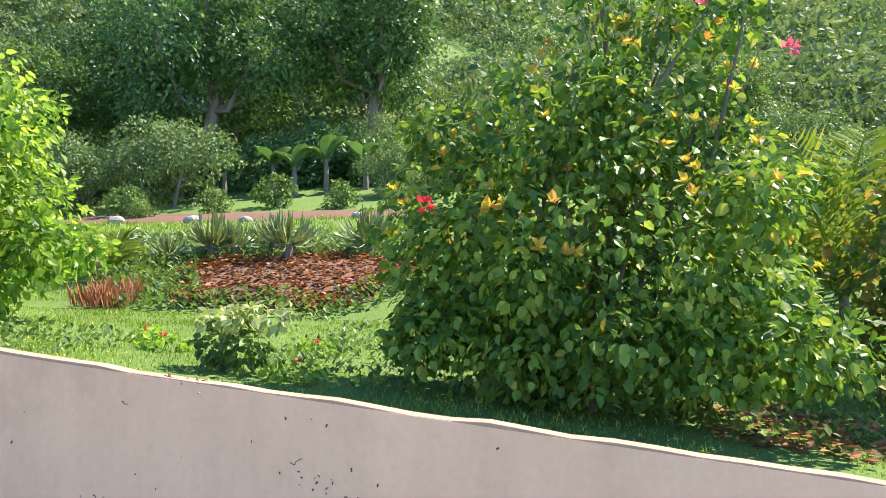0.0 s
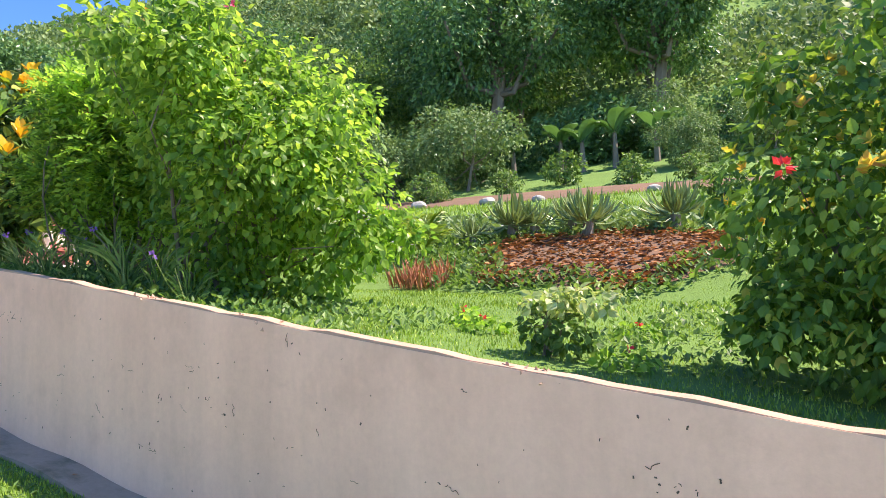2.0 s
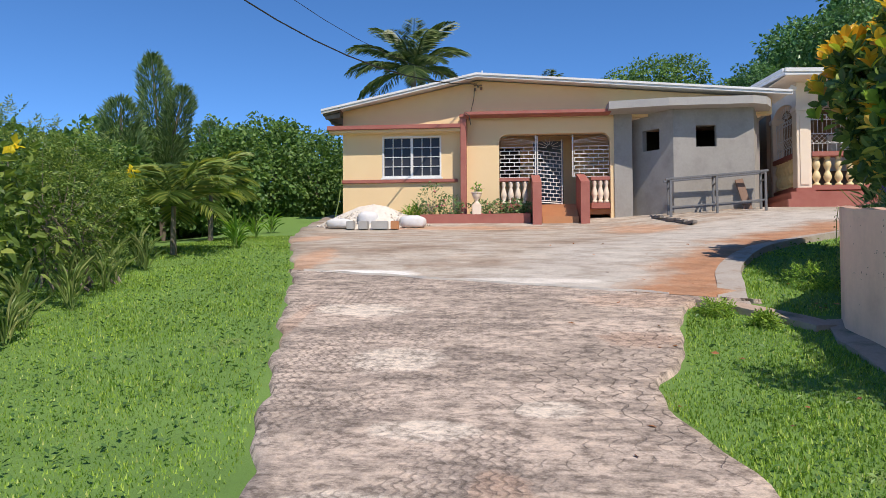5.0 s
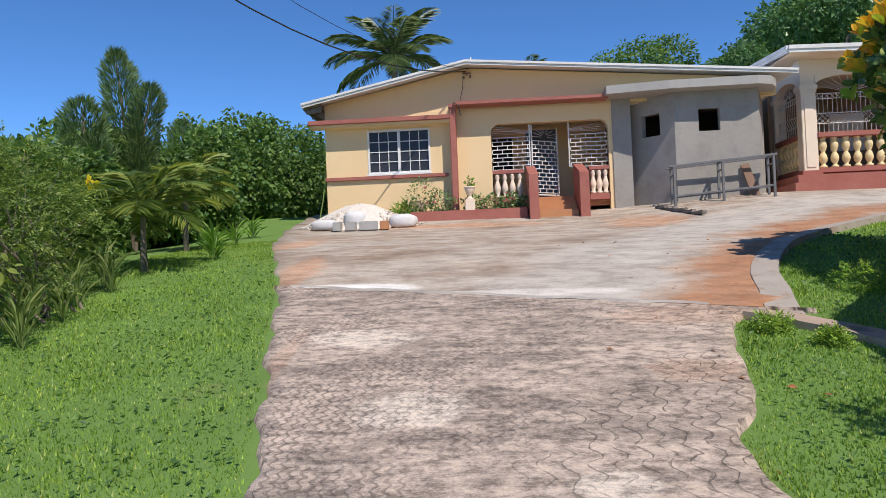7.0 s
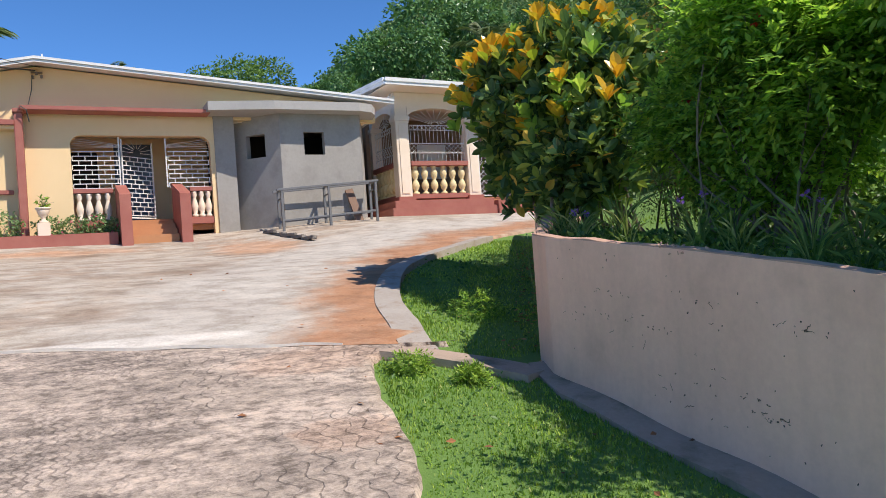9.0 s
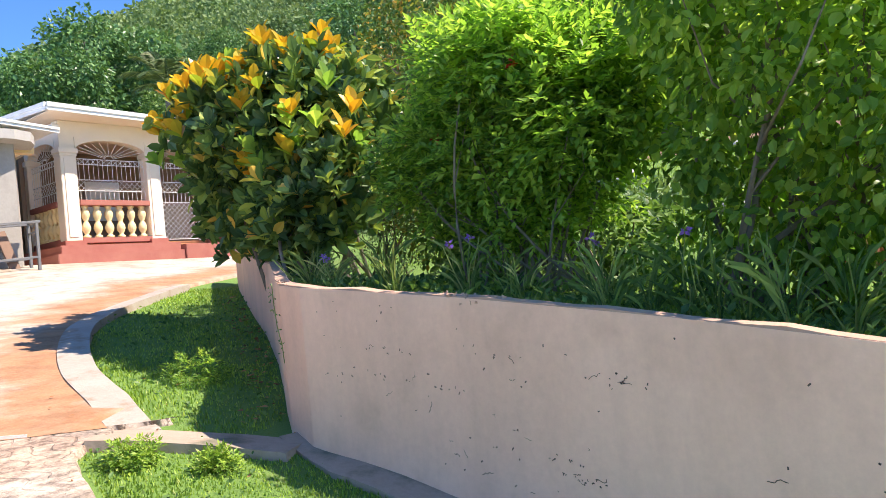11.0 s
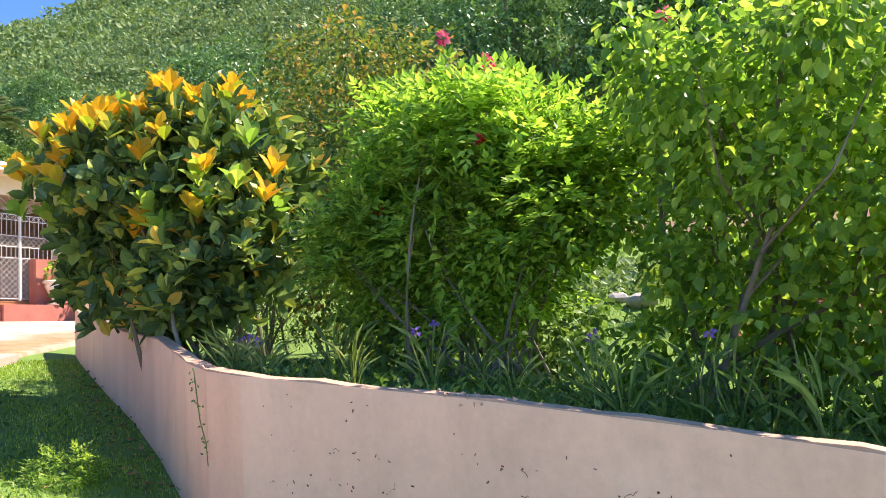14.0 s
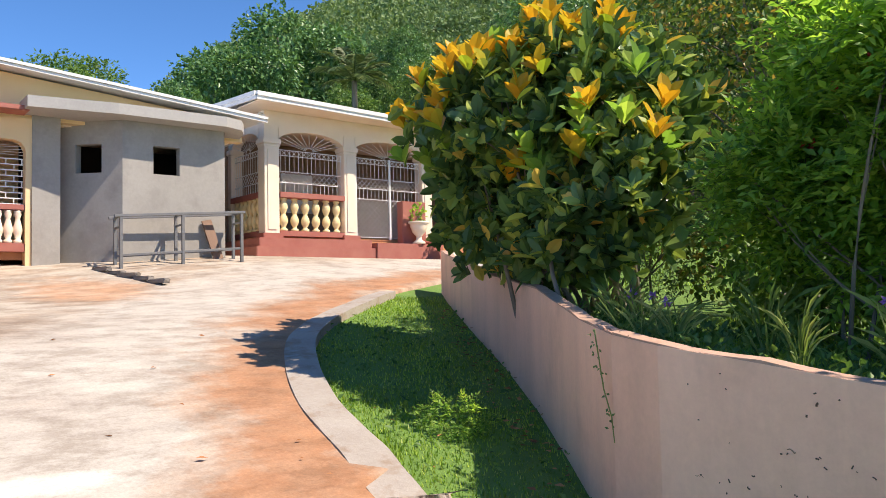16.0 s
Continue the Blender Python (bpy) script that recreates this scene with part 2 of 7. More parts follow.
def crown_points(rng, blobs, n, shell=0.35, inner=0.62):
    """Points in the outer shells of a cluster of ellipsoids, with the ways outwards."""
    B = np.array(blobs, dtype=float)
    w = (B[:, 3] * B[:, 4] * B[:, 5]) ** (2 / 3)
    pos, out = [], []
    need = n
    while need > 0:
        k = rng.choice(len(B), size=need * 2, p=w / w.sum())
        d = unit(rng.normal(size=(need * 2, 3)))
        lump = 1 + 0.17 * np.sin(d[:, 0] * 5 + k) * np.cos(d[:, 1] * 6 + 2 * k) + 0.08 * np.sin(d[:, 2] * 9 + k)
        r = (1 - shell * rng.random(need * 2) ** 1.6) * lump
        p = B[k, :3] + d * B[k, 3:] * r[:, None]
        inside = np.min(np.linalg.norm((p[:, None] - B[None, :, :3]) / B[None, :, 3:], axis=2) + 9.0 * (np.arange(len(B))[None] == k[:, None]), axis=1) < inner if len(B) > 1 else np.zeros(len(p), bool)
        p, d = p[~inside][:need], d[~inside][:need]
        pos.append(p)
        out.append(d)
        need -= len(p)
    return np.concatenate(pos), np.concatenate(out)


def roughen(blobs, n, seed, r0=0.18, r1=0.36):
    """Adds small tufts on the surface of the blobs, for an uneven outline."""
    rng = np.random.default_rng(seed)
    p, d = crown_points(rng, blobs, n, 0.1)
    r = rng.uniform(r0, r1, n)
    return list(blobs) + [(*(q + e * k * 0.35), k, k, k * 0.9) for q, e, k in zip(p, d, r)]


def crown(name, seed, blobs, n, size, material, parent, width=1.0, droop=0.5, shape=LEAF_RICH, shell=0.35, label="", up=0.5, floor=None):
    rng = np.random.default_rng(seed)
    p, d = crown_points(rng, blobs, n, shell)
    if floor is not None:
        keep = p[:, 2] > floor
        p, d = p[keep], d[keep]
    m = len(p)
    way = unit(d * 0.7 + rng.normal(size=(m, 3)) * 0.6 + np.array([0, 0, -droop]))
    face = unit(d * 0.5 + rng.normal(size=(m, 3)) * 0.35 + np.array([0, 0, up]))
    v, f = leaf_mesh(p, way, face, size * (0.65 + 0.6 * rng.random(m)), width, shape)
    return raw(name, v, f, material, parent, label)


def limbs(name, seed, base, blobs, count, r, parent, material=None, per=2, lean=0.15):
    """Stems that rise from the base, bend and fork into the blobs."""
    rng = np.random.default_rng(seed)
    out = []
    for i in range(count):
        b = blobs[i % len(blobs)]
        foot = np.array(base) + np.append(rng.normal(size=2) * lean, 0)
        top = np.array(b[:3]) + rng.normal(size=3) * np.array(b[3:]) * 0.25
        mid = foot * 0.5 + top * 0.5 + np.append(rng.normal(size=2) * 0.12 * np.linalg.norm(top - foot), 0)
        ts = np.linspace(0, 1, 7)[:, None]
        line = (1 - ts) ** 2 * foot + 2 * ts * (1 - ts) * mid + ts ** 2 * top
        out.append((line, r, r * 0.35))
        for j in range(per):
            s = line[3 + j % 3]
            e = np.array(b[:3]) + unit(rng.normal(size=3)) * np.array(b[3:]) * 0.85
            m2 = (s + e) / 2 + rng.normal(size=3) * 0.08
            out.append((np.array([s, m2, e]), r * 0.4, r * 0.12))
    v, f = tubes(out)
    return raw(name, v, f, material or M_BARK, parent)


# ---- the lie of the land ----
def smooth(t):
    t = np.clip(t, 0, 1)
    return t * t * (3 - 2 * t)


def ground_z(x, y):
    x, y = np.asarray(x, float), np.asarray(y, float)
    xx = np.maximum(x, -22.0)
    z = -0.1757 * xx - 0.008 * np.clip(y, -12, 12) - 0.139
    z = z - 0.32 * smooth((-x - 13) / 6) * (1 - smooth((y - 3) / 5)) - 0.22 * smooth((-x - 20) / 2) * smooth((y - 3) / 3)
    return z - 0.5 * smooth((-y - 3.5) / 6) - 1.0 * smooth((-y - 12) / 40)


WALL_LINE = [(9.0, 4.75), (4.0, 4.75), (0.0, 4.75), (-4.0, 4.75), (-7.2, 4.75), (-8.8, 4.75), (-9.15, 4.87), (-9.54, 5.15), (-10.0, 5.5), (-10.84, 6.12), (-12.0, 6.9), (-13.2, 7.63), (-14.3, 8.32), (-15.4, 9.02), (-16.1, 9.5)]


def wall_top(x):
    return np.interp(-np.asarray(x, float), [-9, 0, 3.25, 4.4, 6.4, 7.5, 8.7, 9.7, 10.84, 12.45, 16.1], [-0.17, 1.125, 1.61, 1.785, 2.105, 2.255, 2.39, 2.48, 2.66, 2.80, 3.28])


def terrace_z(x, y):
    """The garden behind the retaining wall, rising into the hill."""
    x, y = np.asarray(x, float), np.asarray(y, float)
    keep = 1 - 0.65 * smooth((y - 5) / 6)
    z = (wall_top(np.clip(x, -16.1, 9)) - 2.10) * keep + np.interp(y, [5, 7, 9.3, 11.4, 16, 20, 24, 28, 32], [2.0, 1.95, 2.05, 2.75, 3.9, 4.8, 6.0, 7.2, 9.0])
    far = np.maximum(y - 32 + 0.19 * np.maximum(-x - 30, 0) * smooth((y - terrace_edge(x) - 4) / 12), 0)
    steep = np.interp(x, [-220, -120, -30, 5, 60], [0.62, 0.66, 0.66, 0.42, 0.40])
    z = z + steep * np.minimum(far, 150)
    z = z + smooth(far / 30) * (3.0 * np.sin(x * 0.05 + 1) * np.cos(y * 0.045) + 1.2 * np.sin(x * 0.13) * np.sin(y * 0.11 + 2))
    low = np.where(x < -16.1, 1 - smooth((y - terrace_edge(x)) / 9), 0)
    return z * (1 - low) + ground_z(x, y) * low


def terrace_edge(x):
    pts = sorted([(px, py) for px, py in WALL_LINE] + [(-16.3, 12.0), (-17.5, 17), (-30, 20), (-60, 24), (-260, 34)])
    return np.interp(np.asarray(x, float), [p[0] for p in pts], [p[1] for p in pts])


# ---- ground ----
def sheet(name, xs, rows, zf, material, label, category, thick=0.0, parent=None):
    """A sheet over the columns xs; rows(x) gives the y of each column; zf its height."""
    Y = np.array([rows(x) for x in xs])
    n, m = Y.shape
    X = np.repeat(np.array(xs)[:, None], m, 1)
    Z = zf(X, Y)
    v = np.stack([X, Y, Z], 2).reshape(-1, 3)
    i = (np.arange(n - 1)[:, None] * m + np.arange(m - 1)[None]).reshape(-1)
    f = np.stack([i, i + m, i + m + 1, i + 1], 1)
    ob = raw(name, v, f, material, parent, smooth=True)
    return tagged(ob, label, category, kind="structure")


near = list(np.arange(-24, 4.01, 0.25))
xs_all = [-420, -250, -150, -100, -70, -50, -40, -34, -30, -27] + near + [6, 9, 14, 25, 45]
ys_all = np.array([-420, -200, -100, -60, -40, -25, -18, -13, -10] + list(np.arange(-8, 13, 0.3)) + [14, 16, 19, 24, 34, 60])
sheet("ground", xs_all, lambda x: ys_all, lambda X, Y: ground_z(X, Y) - 0.012, M_LAWN, "short green grass with bare patches", "ground")
grow = np.concatenate([[0, 0.12], np.arange(0.4, 14, 0.4), np.arange(15, 40, 1.5), np.arange(42, 90, 4), np.arange(95, 330, 14)])
xs_t = [-260, -220, -180, -150, -125, -105, -90, -75, -62, -52, -44, -37, -31, -27, -23, -20, -18, -16.5, -16.15] + list(np.arange(-16, 6.01, 0.4)) + [8, 11, 15, 20, 27, 36, 48, 62, 80, 110]
sheet("garden_ground", xs_t, lambda x: terrace_edge(x) + 0.06 + grow, terrace_z, M_LAWN, "sunny garden lawn rising to a wooded hill", "lawn")

LEFT_EDGE = [(-24, -2.75), (-19, -2.65), (-16, -2.05), (-11.4, -0.68), (-9.2, -0.17), (-7.95, 0.16), (-7.0, 0.38), (-6.3, 0.55), (-5.5, 0.74), (-4.0, 0.92), (-1.0, 1.0), (9, 1.1)]
RIGHT_EDGE = [(-24, 18), (-19, 16), (-17.2, 10.3), (-16.0, 8.2), (-15.2, 7.15), (-14.4, 6.2), (-13.49, 5.41), (-12.5, 4.85), (-11.5, 4.45), (-10.64, 4.22), (-10.14, 4.09), (-9.82, 4.05), (-9.70, 3.66), (-9.05, 3.50), (-8.5, 3.36), (-7.9, 3.24), (-7.66, 3.19), (-7.3, 2.92), (-6.85, 2.89), (-6.22, 3.04), (-5.7, 3.15), (-3, 3.3), (9, 3.5)]


def edge_at(edge, x, wob=0.0):
    return float(np.interp(x, [p[0] for p in edge], [p[1] for p in edge])) + wob * (0.6 * math.sin(x * 5.1) + 0.4 * math.sin(x * 11.7 + 1))


def joint_x(y):
    return -11.55 + (y + 0.7) * 0.33


def calc(nt, op, a, b=0.0, c=0.0):
    n = nt.nodes.new("ShaderNodeMath")
    n.operation = op
    for k, v in enumerate((a, b, c)):
        if isinstance(v, (int, float)):
            n.inputs[k].default_value = v
        else:
            nt.links.new(v, n.inputs[k])
    return n.outputs[0]


def patch_mask(nt, co, at, radii, ragged=0.9, edge=(0.75, 1.05)):
    """1 inside a ragged oval patch of the ground, 0 outside."""
    mp = nt.nodes.new("ShaderNodeMapping")
    mp.vector_type = "TEXTURE"
    mp.inputs["Location"].default_value, mp.inputs["Scale"].default_value = (at[0], at[1], 0), (radii[0], radii[1], 1e4)
    nt.links.new(co, mp.inputs[0])
    far = nt.nodes.new("ShaderNodeVectorMath")
    far.operation = "LENGTH"
    nt.links.new(mp.outputs[0], far.inputs[0])
    d = calc(nt, "MULTIPLY_ADD", calc(nt, "SUBTRACT", noise_out(nt, 2.4, 8, 0.7, co), 0.5), ragged, far.outputs["Value"])
    return ramp(nt, d, [(edge[0], (1, 1, 1)), (edge[1], (0, 0, 0))])


def zigzag(nt, co, row, wave, bend, keen, ragged, broken):
    """Grooves between wavy rows that run along the drive; 0 in a groove, 1 on a stone."""
    sep = nt.nodes.new("ShaderNodeSeparateXYZ")
    nt.links.new(co, sep.inputs[0])
    wob = calc(nt, "MULTIPLY", calc(nt, "SUBTRACT", noise_out(nt, 3.2, 4, 0.6, co), 0.5), ragged)
    turn = calc(nt, "MULTIPLY_ADD", sep.outputs["X"], 2 * math.pi / wave, calc(nt, "MULTIPLY", wob, 22.0))
    rows = calc(nt, "DIVIDE", calc(nt, "ADD", calc(nt, "ADD", sep.outputs["Y"], calc(nt, "MULTIPLY", calc(nt, "SINE", turn), bend)), wob), row)
    side = calc(nt, "MULTIPLY", calc(nt, "ABSOLUTE", calc(nt, "SUBTRACT", calc(nt, "FRACT", rows), 0.5)), 2.0)
    near_edge = calc(nt, "ADD", side, calc(nt, "MULTIPLY", calc(nt, "SUBTRACT", noise_out(nt, 15, 6, 0.72, co), 0.5), broken))
    return ramp(nt, near_edge, [(keen, (1, 1, 1)), (min(0.99, keen + 0.1), (0, 0, 0))])


def stamped_drive():
    """Weathered concrete stamped with wavy stones: pinkish where worn, grey-brown with dirt, the grooves dark where they last."""
    m, nt, p = nodes_of("stamped_drive")
    co = nt.nodes.new("ShaderNodeTexCoord").outputs["Object"]
    c = ramp(nt, noise_out(nt, 0.8, 9, 0.68, co, (1.5, 0.75, 1)), [(0.34, (0.258, 0.202, 0.159)), (0.44, (0.404, 0.318, 0.254)), (0.52, (0.516, 0.408, 0.331)), (0.60, (0.344, 0.271, 0.215)), (0.70, (0.602, 0.499, 0.413))])
    dirt = ramp(nt, noise_out(nt, 1.5, 11, 0.74, co, (1.9, 0.6, 1)), [(0.47, (0, 0, 0)), (0.57, (0.85, 0.85, 0.85))])
    c = mixc(nt, dirt, c, (0.19, 0.145, 0.115))
    for at, radii in (((-7.7, 1.15), (0.32, 0.42)), ((-6.35, 1.5), (0.16, 0.3)), ((-9.3, 0.6), (0.3, 0.5)), ((-5.4, 1.2), (0.25, 0.4)), ((-6.7, 2.2), (0.14, 0.22))):
        c = mixc(nt, mixc(nt, 0.7, (0, 0, 0), patch_mask(nt, co, at, radii, 1.5)), c, (0.76, 0.66, 0.55))
    for at, radii in (((-9.8, 3.3), (0.35, 0.7)), ((-8.3, 3.0), (0.3, 0.35)), ((-5.6, 1.9), (0.35, 0.16)), ((-8.4, 0.05), (1.2, 0.12))):
        c = mixc(nt, mixc(nt, 0.28, (0, 0, 0), patch_mask(nt, co, at, radii, 1.8)), c, (0.50, 0.24, 0.12))
    grit = noise_out(nt, 48, 6, 0.8, co)
    c = mixc(nt, 0.28, c, ramp(nt, grit, [(0.3, (0.12, 0.09, 0.07)), (0.7, (0.75, 0.66, 0.58))]))
    speck = ramp(nt, noise_out(nt, 9, 9, 0.78, co, (1.5, 0.8, 1)), [(0.40, (0.40, 0.38, 0.36)), (0.5, (1, 1, 1)), (0.58, (1.35, 1.32, 1.27))])
    c = mixc(nt, 0.85, c, mixc(nt, 1.0, c, speck, "MULTIPLY"))
    big = zigzag(nt, co, 0.125, 0.24, 0.034, 0.91, 0.15, 1.0)
    small = zigzag(nt, co, 0.062, 0.10, 0.014, 0.70, 0.09, 0.9)
    sep = nt.nodes.new("ShaderNodeSeparateXYZ")
    nt.links.new(co, sep.inputs[0])
    lean = calc(nt, "MULTIPLY_ADD", calc(nt, "SUBTRACT", noise_out(nt, 0.7, 5, 0.65, co), 0.5), 3.6, sep.outputs["Y"])
    to_right = ramp(nt, calc(nt, "MULTIPLY", lean, 0.25), [(0.42, (0, 0, 0)), (0.56, (1, 1, 1))])
    kept_small = mixc(nt, to_right, ramp(nt, noise_out(nt, 1.1, 6, 0.7, co), [(0.44, (0, 0, 0)), (0.58, (1, 1, 1))]), (0, 0, 0))
    kept_big = mixc(nt, 1.0, to_right, ramp(nt, noise_out(nt, 0.9, 7, 0.7, co), [(0.44, (0, 0, 0)), (0.56, (1, 1, 1))]), "MULTIPLY")
    relief = mixc(nt, kept_big, mixc(nt, kept_small, (1, 1, 1), small), big)
    c = mixc(nt, mixc(nt, 0.42, (1, 1, 1), relief), (0.10, 0.075, 0.06), c)
    nt.links.new(c, p.inputs["Base Color"])
    p.inputs["Roughness"].default_value = 0.93
    bump(nt, p, calc(nt, "MULTIPLY_ADD", grit, 0.4, relief), 0.8, 0.022)
    return m


def smooth_drive():
    """Trowelled concrete, washed pale where wheels sweep round the kerb, streaked brown elsewhere, clay along the kerb."""
    m, nt, p = nodes_of("smooth_drive")
    co = nt.nodes.new("ShaderNodeTexCoord").outputs["Object"]
    c = ramp(nt, noise_out(nt, 0.6, 9, 0.66, co, (1.6, 0.8, 1)), [(0.34, (0.271, 0.195, 0.139)), (0.45, (0.421, 0.35, 0.278)), (0.53, (0.475, 0.419, 0.35)), (0.60, (0.354, 0.271, 0.203)), (0.68, (0.451, 0.339, 0.248))])
    dirt = ramp(nt, noise_out(nt, 1.7, 11, 0.72, co, (1.8, 0.55, 1)), [(0.50, (0, 0, 0)), (0.64, (0.75, 0.75, 0.75))])
    c = mixc(nt, dirt, c, (0.27, 0.20, 0.15))
    away = nt.nodes.new("ShaderNodeVectorMath")
    away.operation = "DISTANCE"
    flat = nt.nodes.new("ShaderNodeVectorMath")
    flat.operation = "MULTIPLY"
    flat.inputs[1].default_value = (1, 1, 0)
    nt.links.new(co, flat.inputs[0])
    nt.links.new(flat.outputs[0], away.inputs[0])
    away.inputs[1].default_value = (-7.78, 14.12, 0)
    off = calc(nt, "MULTIPLY_ADD", noise_out(nt, 1.1, 8, 0.7, co), 2.0, away.outputs["Value"])
    span = nt.nodes.new("ShaderNodeMapRange")
    span.inputs["From Min"].default_value, span.inputs["From Max"].default_value = 11.0, 15.0
    nt.links.new(off, span.inputs["Value"])
    sweep = ramp(nt, span.outputs[0], [(0.0, (0, 0, 0)), (0.22, (0, 0, 0)), (0.34, (1, 1, 1)), (0.60, (0.9, 0.9, 0.9)), (0.8, (0, 0, 0))])
    c = mixc(nt, mixc(nt, 0.35, sweep, (0, 0, 0)), c, (0.50, 0.47, 0.425))
    wash = ramp(nt, span.outputs[0], [(0.0, (0.35, 0.35, 0.35)), (0.07, (0.95, 0.95, 0.95)), (0.18, (0.85, 0.85, 0.85)), (0.25, (0.35, 0.35, 0.35)), (0.34, (0, 0, 0))])
    c = mixc(nt, wash, c, mixc(nt, noise_out(nt, 5, 7, 0.7, co), (0.40, 0.15, 0.055), (0.40, 0.24, 0.145)))
    c = mixc(nt, patch_mask(nt, co, (-11.25, 0.05), (0.28, 0.85), 1.0), c, (0.74, 0.71, 0.66))
    c = mixc(nt, mixc(nt, 0.6, (0, 0, 0), patch_mask(nt, co, (-10.8, 1.9), (0.2, 1.3), 1.2)), c, (0.70, 0.66, 0.60))
    for at, radii in (((-17.6, 4.6), (1.4, 0.9)), ((-12.3, -0.7), (1.3, 0.35)), ((-15.5, -1.5), (1.2, 0.5)), ((-18.8, 1.0), (0.5, 2.2))):
        c = mixc(nt, mixc(nt, 0.5, (0, 0, 0), patch_mask(nt, co, at, radii, 1.6, (0.5, 1.1))), c, (0.56, 0.27, 0.13))
    grit = noise_out(nt, 45, 6, 0.8, co)
    c = mixc(nt, 1.0, c, ramp(nt, grit, [(0.3, (0.78, 0.77, 0.76)), (0.7, (1.12, 1.12, 1.12))]), "MULTIPLY")
    streak = ramp(nt, noise_out(nt, 2.6, 10, 0.72, co, (1.5, 0.85, 1)), [(0.38, (0.68, 0.64, 0.60)), (0.5, (1, 1, 1)), (0.62, (1.22, 1.2, 1.18))])
    c = mixc(nt, 0.75, c, mixc(nt, 1.0, c, streak, "MULTIPLY"))
    nt.links.new(c, p.inputs["Base Color"])
    p.inputs["Roughness"].default_value = 0.9
    bump(nt, p, grit, 0.3, 0.006)
    return m


M_DRIVE_LOW = stamped_drive()
M_DRIVE_UP = smooth_drive()


def drive(name, x_from, x_to, upper, material, label):
    xs = np.arange(x_from, x_to, 0.12)
    V, F = [], []
    n = 30
    for x in xs:
        lo, hi = edge_at(LEFT_EDGE, x, 0.05), edge_at(RIGHT_EDGE, x, 0.03) + (0.24 if upper and x < -10.2 else 0)
        for k, y in enumerate([lo, *np.linspace(lo + 0.03, hi - 0.03, n - 2), hi]):
            xj = joint_x(np.clip(y, -1, 4.4))
            px = min(x, xj + 0.05) if upper else max(x, xj)
            lift = 0.035 if 0 < k < n - 1 else -0.03
            V.append((px, y, float(ground_z(px, y)) + lift + (0.004 if upper else 0)))
    for i in range(len(xs) - 1):
        for k in range(n - 1):
            a = i * n + k
            if abs(V[a][0] - V[a + n][0]) > 1e-6:
                F.append((a, a + n, a + n + 1, a + 1))
    return tagged(raw(name, V, F, material, smooth=True), label, "driveway", kind="structure")


M_LIP = surface("pale_cement_lip", (0.66, 0.61, 0.55), (0.50, 0.44, 0.38), 0.9, 30, 4, 0.6, 0.4, 0.008)
drive("driveway_lower", -11.9, 9.0, False, M_DRIVE_LOW, "stamped weathered concrete driveway with dark grooves")
drive("driveway_upper", -23.0, -9.9, True, M_DRIVE_UP, "smooth pale concrete forecourt stained with orange clay")


# ---- retaining wall ----
def along(line, step):
    P = [np.array(p) for p in line]
    out = [P[0]]
    for a, b in zip(P, P[1:]):
        k = max(1, int(np.linalg.norm(b - a) / step))
        out += [a + (b - a) * i / k for i in range(1, k + 1)]
    return np.array(out)


def ribbon(line, thick, foot, head, side=0):
    """A solid strip along a plan line: thick to its garden side."""
    P = along(line, 0.16)
    T = unit(np.gradient(P, axis=0))
    N = np.stack([T[:, 1], -T[:, 0]], 1)
    if side:
        N = -N
    V, F = [], []
    for i, (p, nn) in enumerate(zip(P, N)):
        q = p + nn * thick
        h = head(p, i)
        V += [(*p, foot(p)), (p[0] + nn[0] * 0.002, p[1] + nn[1] * 0.002, h), (*q, h + 0.004), (*q, foot(p))]
    for i in range(len(P) - 1):
        a, b = 4 * i, 4 * i + 4
        for k in range(4):
            F.append((a + k, b + k, b + (k + 1) % 4, a + (k + 1) % 4))
    F += [(3, 2, 1, 0), tuple(4 * (len(P) - 1) + k for k in range(4))]
    return V, F


lip_line = [(float(joint_x(y)) + 0.02 * math.sin(y * 7), y) for y in np.linspace(-0.55, 3.6, 30)]
V, F = ribbon(lip_line, 0.045, lambda p: float(ground_z(*p)) - 0.05, lambda p, i: float(ground_z(*p)) + 0.048 + 0.004 * math.sin(i * 1.9))
tagged(raw("joint_lip", V, F, M_LIP), "chipped pale cement lip where the two slabs meet", "driveway", kind="structure")

rw = random.Random(4)


def ragged_top(p, i):
    return float(wall_top(p[0])) + 0.003 * math.sin(i * 1.7) + rw.uniform(-0.009, 0.004)


wall = tagged(new("retaining_wall"), "peach rendered retaining wall with chipped worn coping", "wall", kind="structure")
V, F = ribbon(WALL_LINE, 0.10, lambda p: float(ground_z(*p)) - 0.3, lambda p, i: float(wall_top(p[0])) - 0.012)
raw("face", V, F, M_WALL, wall)
cop = [(a, b + 0.004) for a, b in WALL_LINE]
V, F = ribbon(cop, 0.085, lambda p: float(wall_top(p[0])) - 0.033, ragged_top)
raw("coping", V, F, M_COPING, wall, "sunlit chipped coping edge")
strip_line = [(9, 4.50), (0, 4.50), (-7.2, 4.50), (-8.4, 4.52), (-9.1, 4.72)]
V, F = ribbon(strip_line, 0.27, lambda p: float(ground_z(*p)) - 0.1, lambda p, i: float(ground_z(*p)) + 0.02 + 0.012 * math.sin(i * 0.9))
tagged(raw("gutter_strip", V, F, M_GUTTER), "mossy grey concrete strip along the foot of the wall", "gutter", kind="structure")
V, F = ribbon([(-8.95, 4.82), (-9.3, 4.62), (-9.75, 4.28), (-10.0, 4.0)], 0.36, lambda p: float(ground_z(*p)) - 0.1, lambda p, i: float(ground_z(*p)) + 0.012, 1)
